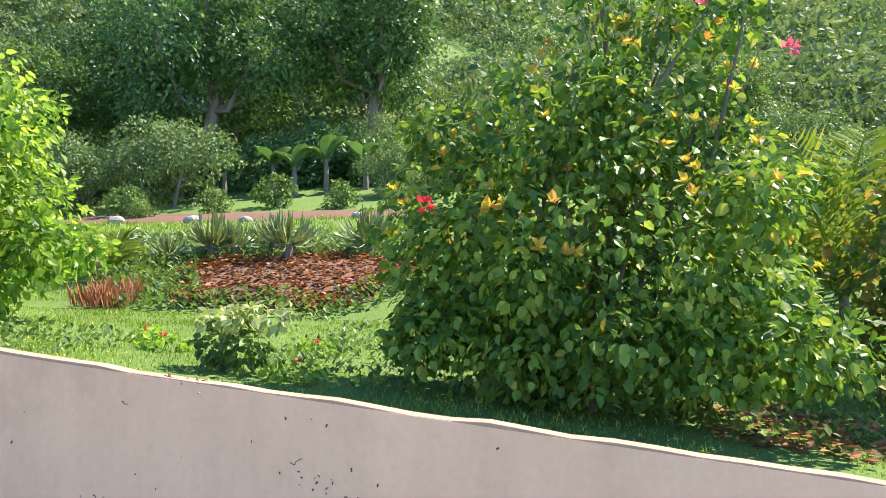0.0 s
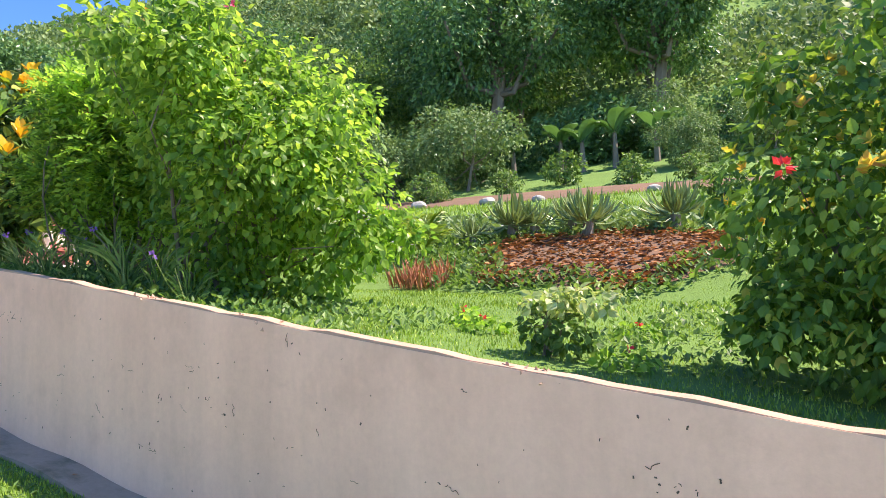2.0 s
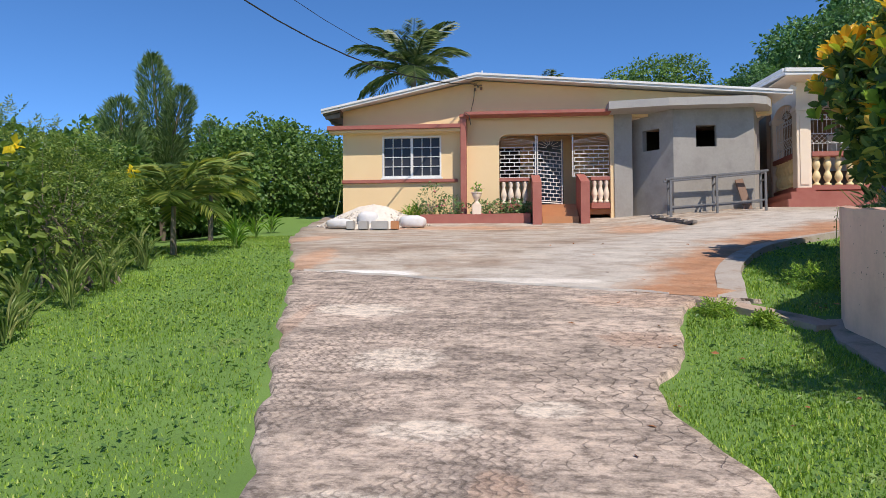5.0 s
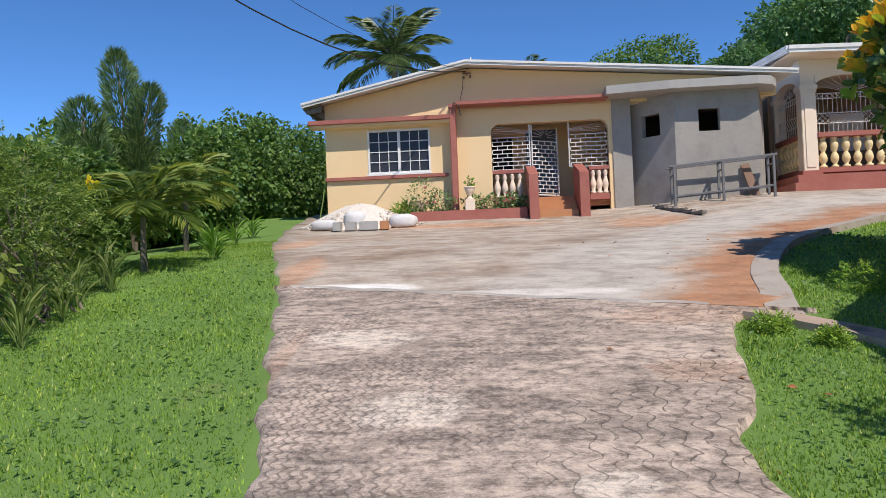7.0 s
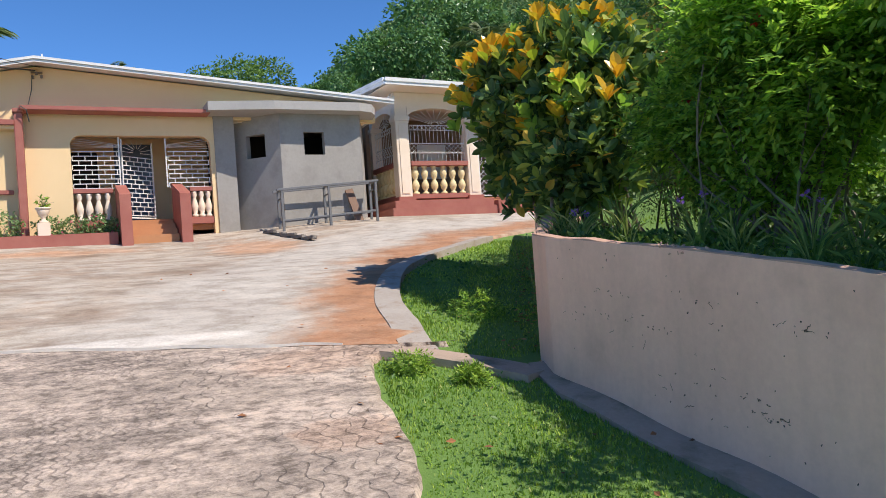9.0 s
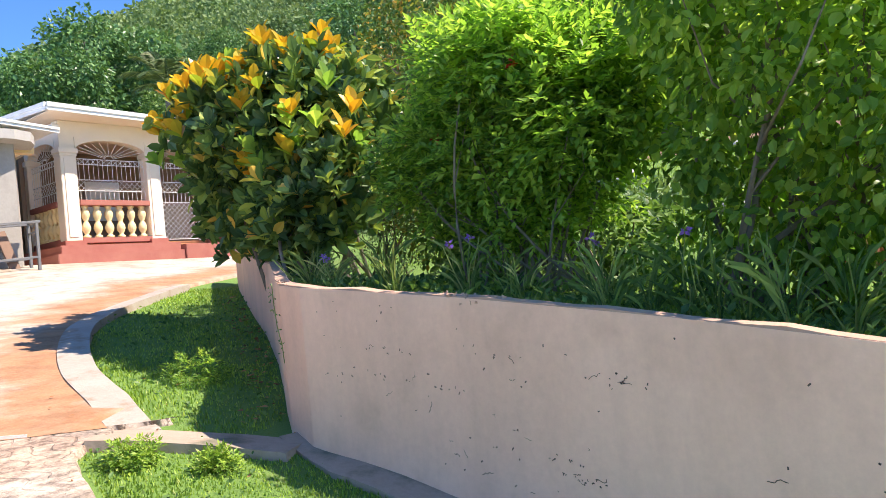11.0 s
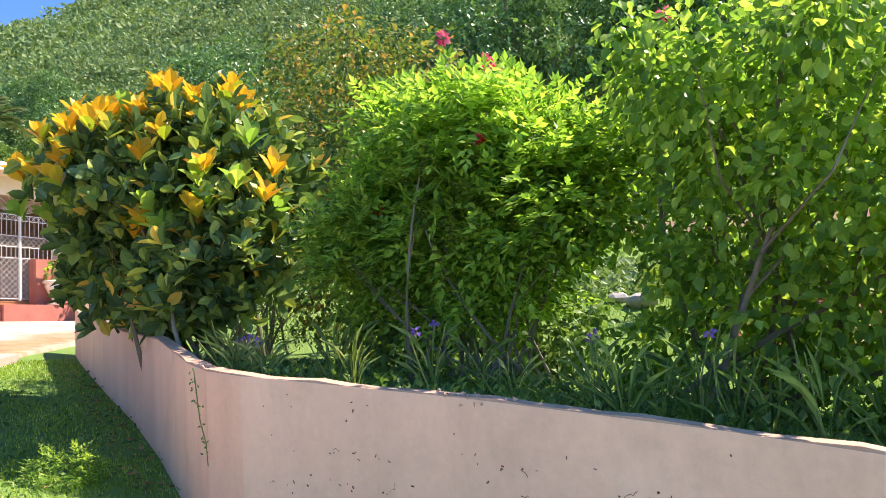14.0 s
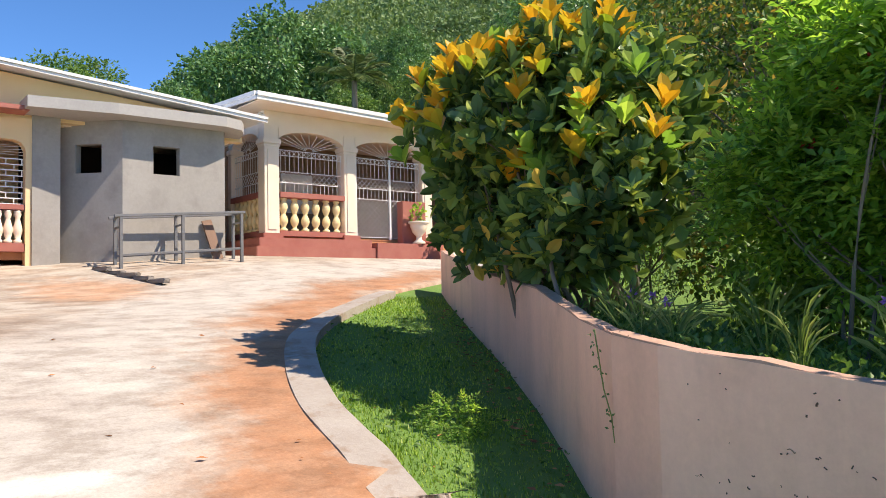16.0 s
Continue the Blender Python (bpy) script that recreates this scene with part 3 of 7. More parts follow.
tagged(raw("cross_gutter", V, F, M_GUTTER), "damp concrete channel crossing the verge", "gutter", kind="structure")
kerb_line = [(-9.84, 4.03), (-10.14, 4.08), (-10.64, 4.21), (-11.5, 4.43), (-12.5, 4.85), (-13.49, 5.41), (-14.4, 6.2), (-15.2, 7.15), (-16.0, 8.2)]
def eased(line, n=6):
    """A smooth curve through the points of a plan line."""
    P = [np.array(p) for p in [line[0], *line, line[-1]]]
    out = []
    for a, b, c, d in zip(P, P[1:], P[2:], P[3:]):
        for t in np.arange(n) / n:
            out.append(tuple(0.5 * (2 * b + (c - a) * t + (2 * a - 5 * b + 4 * c - d) * t * t + (3 * b - a - 3 * c + d) * t ** 3)))
    return out + [tuple(P[-1])]


V, F = ribbon(eased(kerb_line), 0.28, lambda p: float(ground_z(*p)) - 0.1, lambda p, i: float(ground_z(*p)) + 0.05 - 0.06 * max(0.0, (p[0] + 10.6) / 0.75) + 0.003 * math.sin(i * 1.3))
tagged(raw("kerb", V, F, M_KERB), "pale cast concrete kerb curving round the grass", "kerb", kind="structure")

# ---- house ----
XF = -20.5
house = thing("house", "cream bungalow with low white gable roof and dusty red trim", "house", (XF, 1.3, 2.9))
Z_FLOOR = 3.55


def corner(cy, cz, r, side, up, n=8):
    """The filled corner that rounds off an opening; side and up are the signs of its square corner."""
    pts = [(cy, cz)]
    for k in range(n + 1):
        a = math.pi / 2 * k / n
        pts.append((cy - side * r + side * r * math.cos(a), cz - up * r + up * r * math.sin(a)))
    return pts


def arch_fill(y0, y1, z_spring, z_top, z_cap, n=18):
    """The spandrel above a segmental arch."""
    pts = [(y0, z_spring)]
    for k in range(1, n):
        a = math.pi * k / n
        pts.append(((y0 + y1) / 2 - (y1 - y0) / 2 * math.cos(a), z_spring + (z_top - z_spring) * math.sin(a)))
    return pts + [(y1, z_spring), (y1, z_cap), (y0, z_cap)]


WY0, WY1, WZ0, WZ1 = -1.04, 0.40, 4.22, 5.24
for d in ((XF - 0.2, XF, -2.02, WY0, 2.6, 5.6), (XF - 0.2, XF, WY1, 1.8, 2.6, 5.6), (XF - 0.2, XF, WY0, WY1, 2.6, WZ0), (XF - 0.2, XF, WY0, WY1, WZ1, 5.6)):
    part("wall", boxes(d), M_CREAM, house)
bm = boxes((XF - 0.2, XF, 1.8, 4.44, 5.24, 5.6), (XF - 0.2, XF, 4.44, 4.75, 2.6, 5.6))
prism(bm, corner(1.8, 5.24, 0.2, -1, 1), "x", XF - 0.2, XF)
prism(bm, corner(4.44, 5.24, 0.2, 1, 1), "x", XF - 0.2, XF)
part("wall", bm, M_CREAM, house)
for d in ((-30, XF - 0.2, -2.02, -1.82, 2.6, 5.7), (-30, -29.8, -2.02, 8.2, 2.6, 5.7), (-30, -24.5, 8.0, 8.2, 2.6, 5.7)):
    part("wall", boxes(d), M_CREAM, house)
part("gable", prism(bmesh.new(), [(-2.02, 5.6), (-2.02, 5.88), (1.3, 6.56), (8.2, 5.98), (8.2, 5.6)], "x", XF - 0.22, XF - 0.02), M_CREAM, house)
part("plinth", boxes((XF, XF + 0.04, -2.02, 0.85, 2.6, 3.36)), M_CREAM, house)
rf = [(-2.45, 5.80), (1.28, 6.59), (8.5, 6.00)]
roof = part("roof", prism(bmesh.new(), [(y, z) for y, z in rf] + [(y, z + 0.05) for y, z in rf[::-1]], "x", -30.5, XF + 0.45), M_ROOF, house, "weathered white sheet roof")
for k, (a, b) in enumerate(zip(rf, rf[1:])):
    for j, (drop, out) in enumerate(((0.0, 0.50), (0.055, 0.475))):
        part("fascia", prism(bmesh.new(), [(a[0], a[1] + 0.045 - drop), (b[0], b[1] + 0.045 - drop), (b[0], b[1] - 0.005 - drop), (a[0], a[1] - 0.005 - drop)], "x", XF + out - 0.05, XF + out), M_FASCIA, house)
# ribs of the roof sheets
for k in range(9):
    y = -2.2 + k * 0.45
    z = 5.85 + (y + 2.45) * 0.2118
    part("roof_rib", boxes((-30.5, XF + 0.44, y, y + 0.03, z - 0.02, z + 0.022)), M_ROOF, roof)
part("eave_board", prism(bmesh.new(), [(-2.43, 5.775), (-2.02, 5.862), (-2.02, 5.80), (-2.43, 5.715)], "x", -30, XF + 0.38), M_BARK, house, "dark unpainted boards under the eave")
for bx in range(6):
    part("rafter_end", prism(bmesh.new(), [(-2.40, 5.70), (-2.02, 5.78), (-2.02, 5.66), (-2.36, 5.62)], "x", XF + 0.30 - 0.6 * bx, XF + 0.35 - 0.6 * bx), M_BARK, house, "dark rafter end")
part("soffit_brace", prism(bmesh.new(), [(-2.5, 5.78), (-2.02, 5.55), (-2.02, 5.72)], "x", XF - 0.08, XF + 0.02), M_BARK, house, "dark timber end of the eave")
part("ledge", boxes((XF - 0.15, XF + 0.36, -2.34, 0.88, 5.36, 5.46), bevel=0.01), M_RED, house)
part("ledge", boxes((XF, XF + 0.28, -2.3, 0.88, 5.30, 5.36)), M_CREAM, house)
part("band", boxes((XF, XF + 0.07, -2.04, 0.80, 4.10, 4.18), bevel=0.008), M_RED, house)
part("beam", boxes((XF, XF + 0.42, 0.98, 4.42, 5.64, 5.72), bevel=0.01), M_RED, house)
part("column", boxes((XF, XF + 0.32, 0.88, 1.02, 2.9, 5.60), (XF - 0.01, XF + 0.35, 0.86, 1.04, 5.60, 5.68), bevel=0.012), M_RED, house, "red painted square column")
part("ceiling", boxes((-29.8, XF - 0.2, -1.8, 8.0, 5.58, 5.66)), M_PALE, house)
part("floor", boxes((-29.8, XF - 0.21, -1.8, 4.7, Z_FLOOR - 0.25, Z_FLOOR)), M_TILE, house)
# veranda behind the arch
for d in ((-22.9, -22.75, 1.0, 2.7, Z_FLOOR, 5.58), (-22.9, -22.75, 3.5, 4.75, Z_FLOOR, 5.58), (-22.9, -22.75, 2.7, 3.5, 5.45, 5.58), (-22.75, XF - 0.2, 1.0, 1.15, Z_FLOOR, 5.58)):
    part("inner_wall", boxes(d), M_CREAM, house)
part("inner_window", boxes((-22.75, -22.70, 1.35, 2.35, 4.35, 5.25), bevel=0.01), M_DARK, house, "dark louvred window in the veranda")
door_m = surface("blue_grey_door", (0.12, 0.17, 0.24), (0.07, 0.09, 0.13), 0.4, 30, 2, 0.4, 0.05, 0.002)
part("door", boxes((-22.88, -22.8, 2.7, 3.5, Z_FLOOR, 5.45), (-22.8, -22.78, 2.78, 3.05, 4.4, 5.3), (-22.8, -22.78, 3.15, 3.42, 4.4, 5.3), bevel=0.006), door_m, house, "blue-grey glazed door standing in shade")

M_GLASS, nt, p = nodes_of("dark_window_glass")
p.inputs["Base Color"].default_value = (0.035, 0.035, 0.04, 1)
p.inputs["Roughness"].default_value = 0.18
p.inputs["Specular IOR Level"].default_value = 0.25
win = part("window", boxes((XF - 0.10, XF - 0.06, WY0, WY1, WZ0, WZ1)), M_DARK, house, "white framed sliding window with dark panes")
fr = boxes((XF - 0.06, XF + 0.02, WY0, WY1, WZ0, WZ0 + 0.05), (XF - 0.06, XF + 0.02, WY0, WY1, WZ1 - 0.045, WZ1), (XF - 0.06, XF + 0.02, WY0, WY0 + 0.04, WZ0 + 0.05, WZ1 - 0.045), (XF - 0.06, XF + 0.02, WY1 - 0.04, WY1, WZ0 + 0.05, WZ1 - 0.045), (XF - 0.06, XF + 0.012, -0.35, -0.29, WZ0 + 0.05, WZ1 - 0.045))
part("frame", fr, M_WHITE, win)
part("sill", boxes((XF, XF + 0.06, WY0 - 0.03, WY1 + 0.03, WZ0 - 0.035, WZ0)), M_WHITE, win)
for s0, s1 in ((WY0 + 0.04, -0.35), (-0.29, WY1 - 0.04)):
    w, h = (s1 - s0) / 3, (WZ1 - WZ0 - 0.095) / 4
    for i in range(3):
        for j in range(4):
            y, z = s0 + i * w, WZ0 + 0.05 + j * h
            part("pane", boxes((XF - 0.055, XF - 0.045, y + 0.008, y + w - 0.008, z + 0.008, z + h - 0.008)), M_GLASS, win)
    for i in (1, 2):
        part("muntin", boxes((XF - 0.05, XF - 0.02, s0 + i * w - 0.008, s0 + i * w + 0.008, WZ0 + 0.05, WZ1 - 0.045)), M_WHITE, win)
    for j in (1, 2, 3):
        part("muntin", boxes((XF - 0.05, XF - 0.022, s0, s1, WZ0 + 0.05 + j * h - 0.008, WZ0 + 0.05 + j * h + 0.008)), M_WHITE, win)

# balusters
BAL = [(0.055, 0), (0.06, 0.05), (0.035, 0.07), (0.03, 0.10), (0.058, 0.17), (0.066, 0.23), (0.055, 0.30), (0.032, 0.36), (0.030, 0.38), (0.052, 0.45), (0.064, 0.52), (0.056, 0.59), (0.034, 0.65), (0.05, 0.68), (0.055, 0.72)]
SLIM = [(0.05, 0), (0.05, 0.05), (0.03, 0.07), (0.05, 0.16), (0.06, 0.22), (0.045, 0.30), (0.028, 0.38), (0.026, 0.40), (0.045, 0.47), (0.04, 0.50), (0.05, 0.53)]
M_BAL = surface("yellow_cream_baluster", (0.82, 0.66, 0.36), (0.74, 0.56, 0.28), 0.6, 30, 4, 0.3, 0.06, 0.002)


def baluster_mesh(profile, fat=1.0, material=None):
    bm = lathe(bmesh.new(), [(r * fat, h) for r, h in profile], (0, 0, 0))
    for f in bm.faces:
        f.smooth = True
    me = bpy.data.meshes.new("baluster")
    bm.to_mesh(me)
    bm.free()
    me.materials.append(material or M_BAL)
    return me


def baluster_row(parent, me, a, b, n):
    for k in range(n):
        f = (k + 0.5) / n
        ob = new("baluster", me)
        ob.parent = parent
        ob.location = tuple(a[i] + (b[i] - a[i]) * f for i in range(3))


slim = baluster_mesh(SLIM, 1.25, M_PALE)
for y0, y1, n in ((1.8, 2.52, 4), (3.98, 4.44, 3)):
    rail = part("balustrade", boxes((XF - 0.16, XF - 0.02, y0, y1, 4.10, 4.19), bevel=0.008), M_RED, house, "red rail over cream balusters")
    part("base_rail", boxes((XF - 0.16, XF - 0.02, y0, y1, 3.42, 3.56), bevel=0.008), M_RED, rail)
    baluster_row(rail, slim, (XF - 0.09, y0 + 0.02, 3.56), (XF - 0.09, y1 - 0.02, 3.56), n)
# stair between sloping cheeks
for k in range(3):
    part("step", boxes((XF - 0.15, XF + 0.75 - 0.25 * k, 2.78, 3.62, 2.7, 3.19 + 0.12 * k), bevel=0.008), M_TILE, house)
for y0 in (2.56, 3.64):
    part("stair_cheek", prism(bmesh.new(), [(XF - 0.18, 2.8), (XF + 1.0, 2.8), (XF + 1.0, 3.95), (XF + 0.88, 4.0), (XF - 0.1, 4.26), (XF - 0.18, 4.26)], "y", y0, y0 + 0.2), M_RED, house, "red sloping stair cheek")
# grille of white bars in a running brick bond under rays
def grille_bars(y0, y1, z0, z1, x, pitch=0.092, stagger=0.23):
    bm = bmesh.new()
    rows = int((z1 - z0) / pitch)
    for r in range(rows + 1):
        z = z0 + r * pitch
        box(bm, x - 0.008, x + 0.008, y0, y1, z - 0.008, z + 0.008)
        if r < rows:
            k = 0.5 * (r % 2)
            while y0 + k * stagger < y1:
                yy = y0 + k * stagger
                box(bm, x - 0.007, x + 0.007, yy - 0.008, yy + 0.008, z + 0.008, z + pitch - 0.008)
                k += 1
    return bm


def bar(bm, p, q, r=0.006):
    v, f = tube([p, tuple((a + b) / 2 for a, b in zip(p, q)), q], r, r, 4)
    vs = [bm.verts.new(tuple(t)) for t in v]
    for t in f:
        bm.faces.new([vs[i] for i in t])


for y0, y1, mid in ((1.82, 2.66, 2.70), (3.60, 4.42, 3.55)):
    bm = grille_bars(y0, y1, 4.2, 5.0, XF - 0.1)
    for k in range(5):
        f = k / 4
        yy = y0 + (y1 - y0) * f
        bar(bm, (XF - 0.1, y0 if mid > y1 else y1, 5.0 + 0.2 * f), (XF - 0.1, mid, 5.02 + 0.012 * k), 0.0035)
    box(bm, XF - 0.11, XF - 0.09, min(mid, y1), min(mid, y1) + 0.025, 3.56 if mid > y1 else 4.2, 5.22)
    part("grille", bm, M_WHITE, house, "white welded grille in a brick pattern")
grille_g = grille_bars(0, 0.78, 0.08, 1.35, 0, 0.092, 0.2)
for k in range(9):
    a = math.pi * k / 8
    bar(grille_g, (0, 0.39 + 0.09 * math.cos(a), 1.37 + 0.09 * math.sin(a)), (0, 0.39 + 0.38 * math.cos(a), 1.37 + 0.24 * math.sin(a)))
box(grille_g, -0.012, 0.012, -0.012, 0.012, 0.02, 1.62)
box(grille_g, -0.012, 0.012, 0.77, 0.795, 0.02, 1.62)
box(grille_g, -0.012, 0.012, 0.012, 0.77, 0.02, 0.045)
g = part("gate", grille_g, M_WHITE, house, "white grille gate standing ajar")
g.matrix_parent_inverse = Matrix.Translation(-house.location) @ pose(XF - 0.1, 2.72, 3.57, 0, 0, 38)

# unfinished grey annexe with two square openings
A0, A1, A2, A3 = (-21.25, 4.66), (-20.02, 5.81), (-20.02, 7.62), (-21.2, 8.12)


def wall_piece(bm, p, q, f0, f1, z0, z1, t=0.16):
    d = Vector((q[0] - p[0], q[1] - p[1], 0))
    n = Vector((d.y, -d.x, 0)).normalized()
    if n.x < 0:
        n = -n
    a, b = Vector((*p, 0)) + d * f0, Vector((*p, 0)) + d * f1
    lo = [a, b, b - n * t, a - n * t]
    vs = [bm.verts.new((v.x, v.y, z)) for z in (z0, z1) for v in lo]
    for q4 in ((0, 1, 5, 4), (1, 2, 6, 5), (2, 3, 7, 6), (3, 0, 4, 7), (3, 2, 1, 0), (4, 5, 6, 7)):
        bm.faces.new([vs[i] for i in q4])


SZ0, SZ1 = 4.775, 5.27
for p, q, f0, f1 in ((A0, A1, 0.49, 0.775), (A1, A2, 0.285, 0.538)):
    for a, b, z0, z1 in ((0, f0, 2.8, 5.7), (f1, 1, 2.8, 5.7), (f0, f1, 2.8, SZ0), (f0, f1, SZ1, 5.7)):
        annexe = bmesh.new()
        wall_piece(annexe, p, q, a, b, z0, z1)
        bmesh.ops.recalc_face_normals(annexe, faces=annexe.faces)
        part("annexe_wall", annexe, M_GREY, house, "raw grey cement-rendered annexe wall")
part("annexe_wall", boxes((XF - 0.18, XF + 0.035, 4.53, 4.95, 2.8, 5.68)), M_GREY, house, "raw grey cement-rendered annexe wall")
annexe = bmesh.new()
wall_piece(annexe, A2, A3, 0, 1, 2.8, 5.7)
wall_piece(annexe, A3, (-24.3, 8.42), 0, 1, 2.8, 5.7)
bmesh.ops.recalc_face_normals(annexe, faces=annexe.faces)
part("annexe_wall", annexe, M_GREY, house, "raw grey cement-rendered annexe wall")
part("annexe_back", boxes((-22.5, -22.4, 4.7, 8.4, 2.8, 5.6)), M_DARK, house)
part("annexe_floor", boxes((-22.4, -20.9, 6.0, 7.5, 2.8, 3.5)), M_DARK, house)
part("canopy_slab", prism(bmesh.new(), [(-19.86, 4.34), (-19.62, 5.64), (-19.58, 7.48), (-19.72, 7.82), (-20.05, 8.02), (-20.8, 8.2), (-21.9, 8.3), (-21.9, 4.80), (-20.48, 4.34)], "z", 5.66, 5.84), M_CANOPY, house, "thick pale concrete canopy slab")

# porch with columns, balusters and arched grilles
XP, PC1, PC2, PG = -21.2, (9.0, 9.34), (10.94, 11.26), (11.30, 12.55)
part("porch_base", boxes((-24.5, XP + 0.32, 8.72, 11.45, 2.9, 3.80), (-24.5, XP + 0.40, 8.62, 11.5, 2.9, 3.62), bevel=0.012), M_RED, house, "red painted porch base with a step")
part("porch_step", boxes((XP - 0.2, XP + 0.45, 11.5, 13.4, 2.9, 3.74), bevel=0.012), M_RED, house)
part("porch_floor", boxes((-26, XP - 0.15, 9.0, 15, 3.5, 3.86)), M_TILE, house)
pil = [(PC1, XP), (PC2, XP), ((13.15, 13.45), XP)]
for (y0, y1), x in pil:
    bm = boxes((x - 0.3, x, y0, y1, 3.80, 5.80), (x - 0.33, x + 0.04, y0 - 0.035, y1 + 0.035, 5.80, 5.91), (x - 0.31, x + 0.02, y0 - 0.015, y1 + 0.015, 5.74, 5.80), bevel=0.01)
    box(bm, x, x + 0.018, y0 + 0.07, y1 - 0.07, 4.0, 5.68)
    part("porch_column", bm, M_PALE, house, "pale fluted square column with capital")
    part("column_foot", boxes((x - 0.34, x + 0.06, y0 - 0.06, y1 + 0.06, 3.80, 3.92), bevel=0.01), M_RED, house)
XS = -22.85
part("porch_column", boxes((XS - 0.16, XS, PC1[0], PC1[0] + 0.28, 3.80, 5.78), (XS - 0.19, XS + 0.03, PC1[0] - 0.03, PC1[0] + 0.3, 5.78, 5.9), bevel=0.01), M_PALE, house)
bays = [(PC1[1], PC2[0]), (PC2[1], 13.15)]
bm = boxes((XP - 0.26, XP - 0.02, PC1[0] + 0.01, 15.0, 6.16, 6.5))
for y0, y1 in bays:
    prism(bm, arch_fill(y0, y1, 5.88, 6.13, 6.16), "x", XP - 0.26, XP - 0.02)
for y0, y1 in (PC1, PC2, (13.15, 15.0)):
    box(bm, XP - 0.26, XP - 0.02, y0 + 0.01, y1 - 0.01, 5.91, 6.16)
part("porch_wall", bm, M_PALE, house)
bm = boxes((XS - 1.5, XP - 0.26, PC1[0] + 0.02, PC1[0] + 0.24, 6.16, 6.5), (XS - 1.5, XS, PC1[0] + 0.02, PC1[0] + 0.24, 5.9, 6.16))
prism(bm, [(x, z) for x, z in arch_fill(XS, XP - 0.3, 5.88, 6.13, 6.16)], "y", PC1[0] + 0.02, PC1[0] + 0.24)
part("porch_wall", bm, M_PALE, house)
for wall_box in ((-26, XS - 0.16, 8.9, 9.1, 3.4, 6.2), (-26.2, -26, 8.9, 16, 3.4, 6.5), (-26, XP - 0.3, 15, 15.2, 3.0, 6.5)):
    part("porch_wall", boxes(wall_box), M_INSIDE_DIM, house)
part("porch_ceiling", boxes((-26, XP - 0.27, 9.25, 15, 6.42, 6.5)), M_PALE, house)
part("porch_inner", boxes((-24.3, -24.15, 9.1, 15, 3.86, 6.42)), M_INSIDE_DIM, house, "inner porch wall in a brown darkened to look dim")
part("porch_window", boxes((-24.15, -24.1, 10.9, 11.8, 4.7, 5.7), bevel=0.01), M_WHITE, house)
eave = [(-20.5, 8.5, 6.62), (-20.5, 16.0, 6.46), (-27, 16.0, 6.75), (-27, 8.3, 6.95)]
bm = bmesh.new()
lo, hi = [bm.verts.new((x, y, z)) for x, y, z in eave], [bm.verts.new((x, y, z + 0.04)) for x, y, z in eave]
for k in range(4):
    bm.faces.new((lo[k], lo[(k + 1) % 4], hi[(k + 1) % 4], hi[k]))
bm.faces.new(lo[::-1])
bm.faces.new(hi)
part("porch_roof", bm, M_ROOF, house, "bright white sheet porch roof")
for drop, out in ((0.0, 0.05), (0.075, 0.025)):
    bm = bmesh.new()
    for (x0, y0, z0), (x1, y1, z1), n in ((eave[0], eave[1], (1, 0)), (eave[3], eave[0], (0, -1))):
        q = [(x0, y0, z0), (x1, y1, z1)]
        vs = [bm.verts.new((x + n[0] * o, y + n[1] * o, z + 0.05 - drop + dz)) for o in (-0.02, out) for dz in (0, -0.085) for x, y, z in q]
        for f in ((0, 1, 3, 2), (4, 6, 7, 5), (0, 4, 5, 1), (2, 3, 7, 6), (0, 2, 6, 4), (1, 5, 7, 3)):
            bm.faces.new([vs[i] for i in f])
    bmesh.ops.recalc_face_normals(bm, faces=bm.faces)
    part("porch_fascia", bm, M_FASCIA, house)
part("soffit", prism(bmesh.new(), [(-20.52, 8.55), (-20.52, 15.9), (-22.5, 15.9), (-26.5, 9.0), (-26.5, 8.5)], "z", 6.505, 6.52), M_PALE, house)
lamp_body = part("security_lamp", boxes((-21.22, -21.1, 8.84, 8.99, 6.30, 6.38), (-21.22, -21.19, 8.88, 8.95, 6.38, 6.44), bevel=0.008), M_WHITE, house, "small white security lamp under the eave")
fat = baluster_mesh(BAL, 1.45)
for (y0, y1), n in ((bays[0], 6),):
    rail = part("balustrade", boxes((XP - 0.26, XP + 0.03, y0, y1, 4.68, 4.80), bevel=0.01), M_RED, house, "red rail over fat cream balusters")
    part("base_rail", boxes((XP - 0.24, XP + 0.0, y0, y1, 3.86, 3.98), bevel=0.01), M_RED, rail)
    baluster_row(rail, fat, (XP - 0.12, y0 + 0.02, 3.97), (XP - 0.12, y1 - 0.02, 3.97), n)
rail = part("balustrade", boxes((XS, XP - 0.3, 8.98, 9.22, 4.68, 4.80), bevel=0.01), M_RED, house)
part("base_rail", boxes((XS, XP - 0.3, 9.0, 9.2, 3.86, 3.98), bevel=0.01), M_RED, rail)
baluster_row(rail, fat, (XS + 0.04, 9.1, 3.97), (XP - 0.34, 9.1, 3.97), 6)


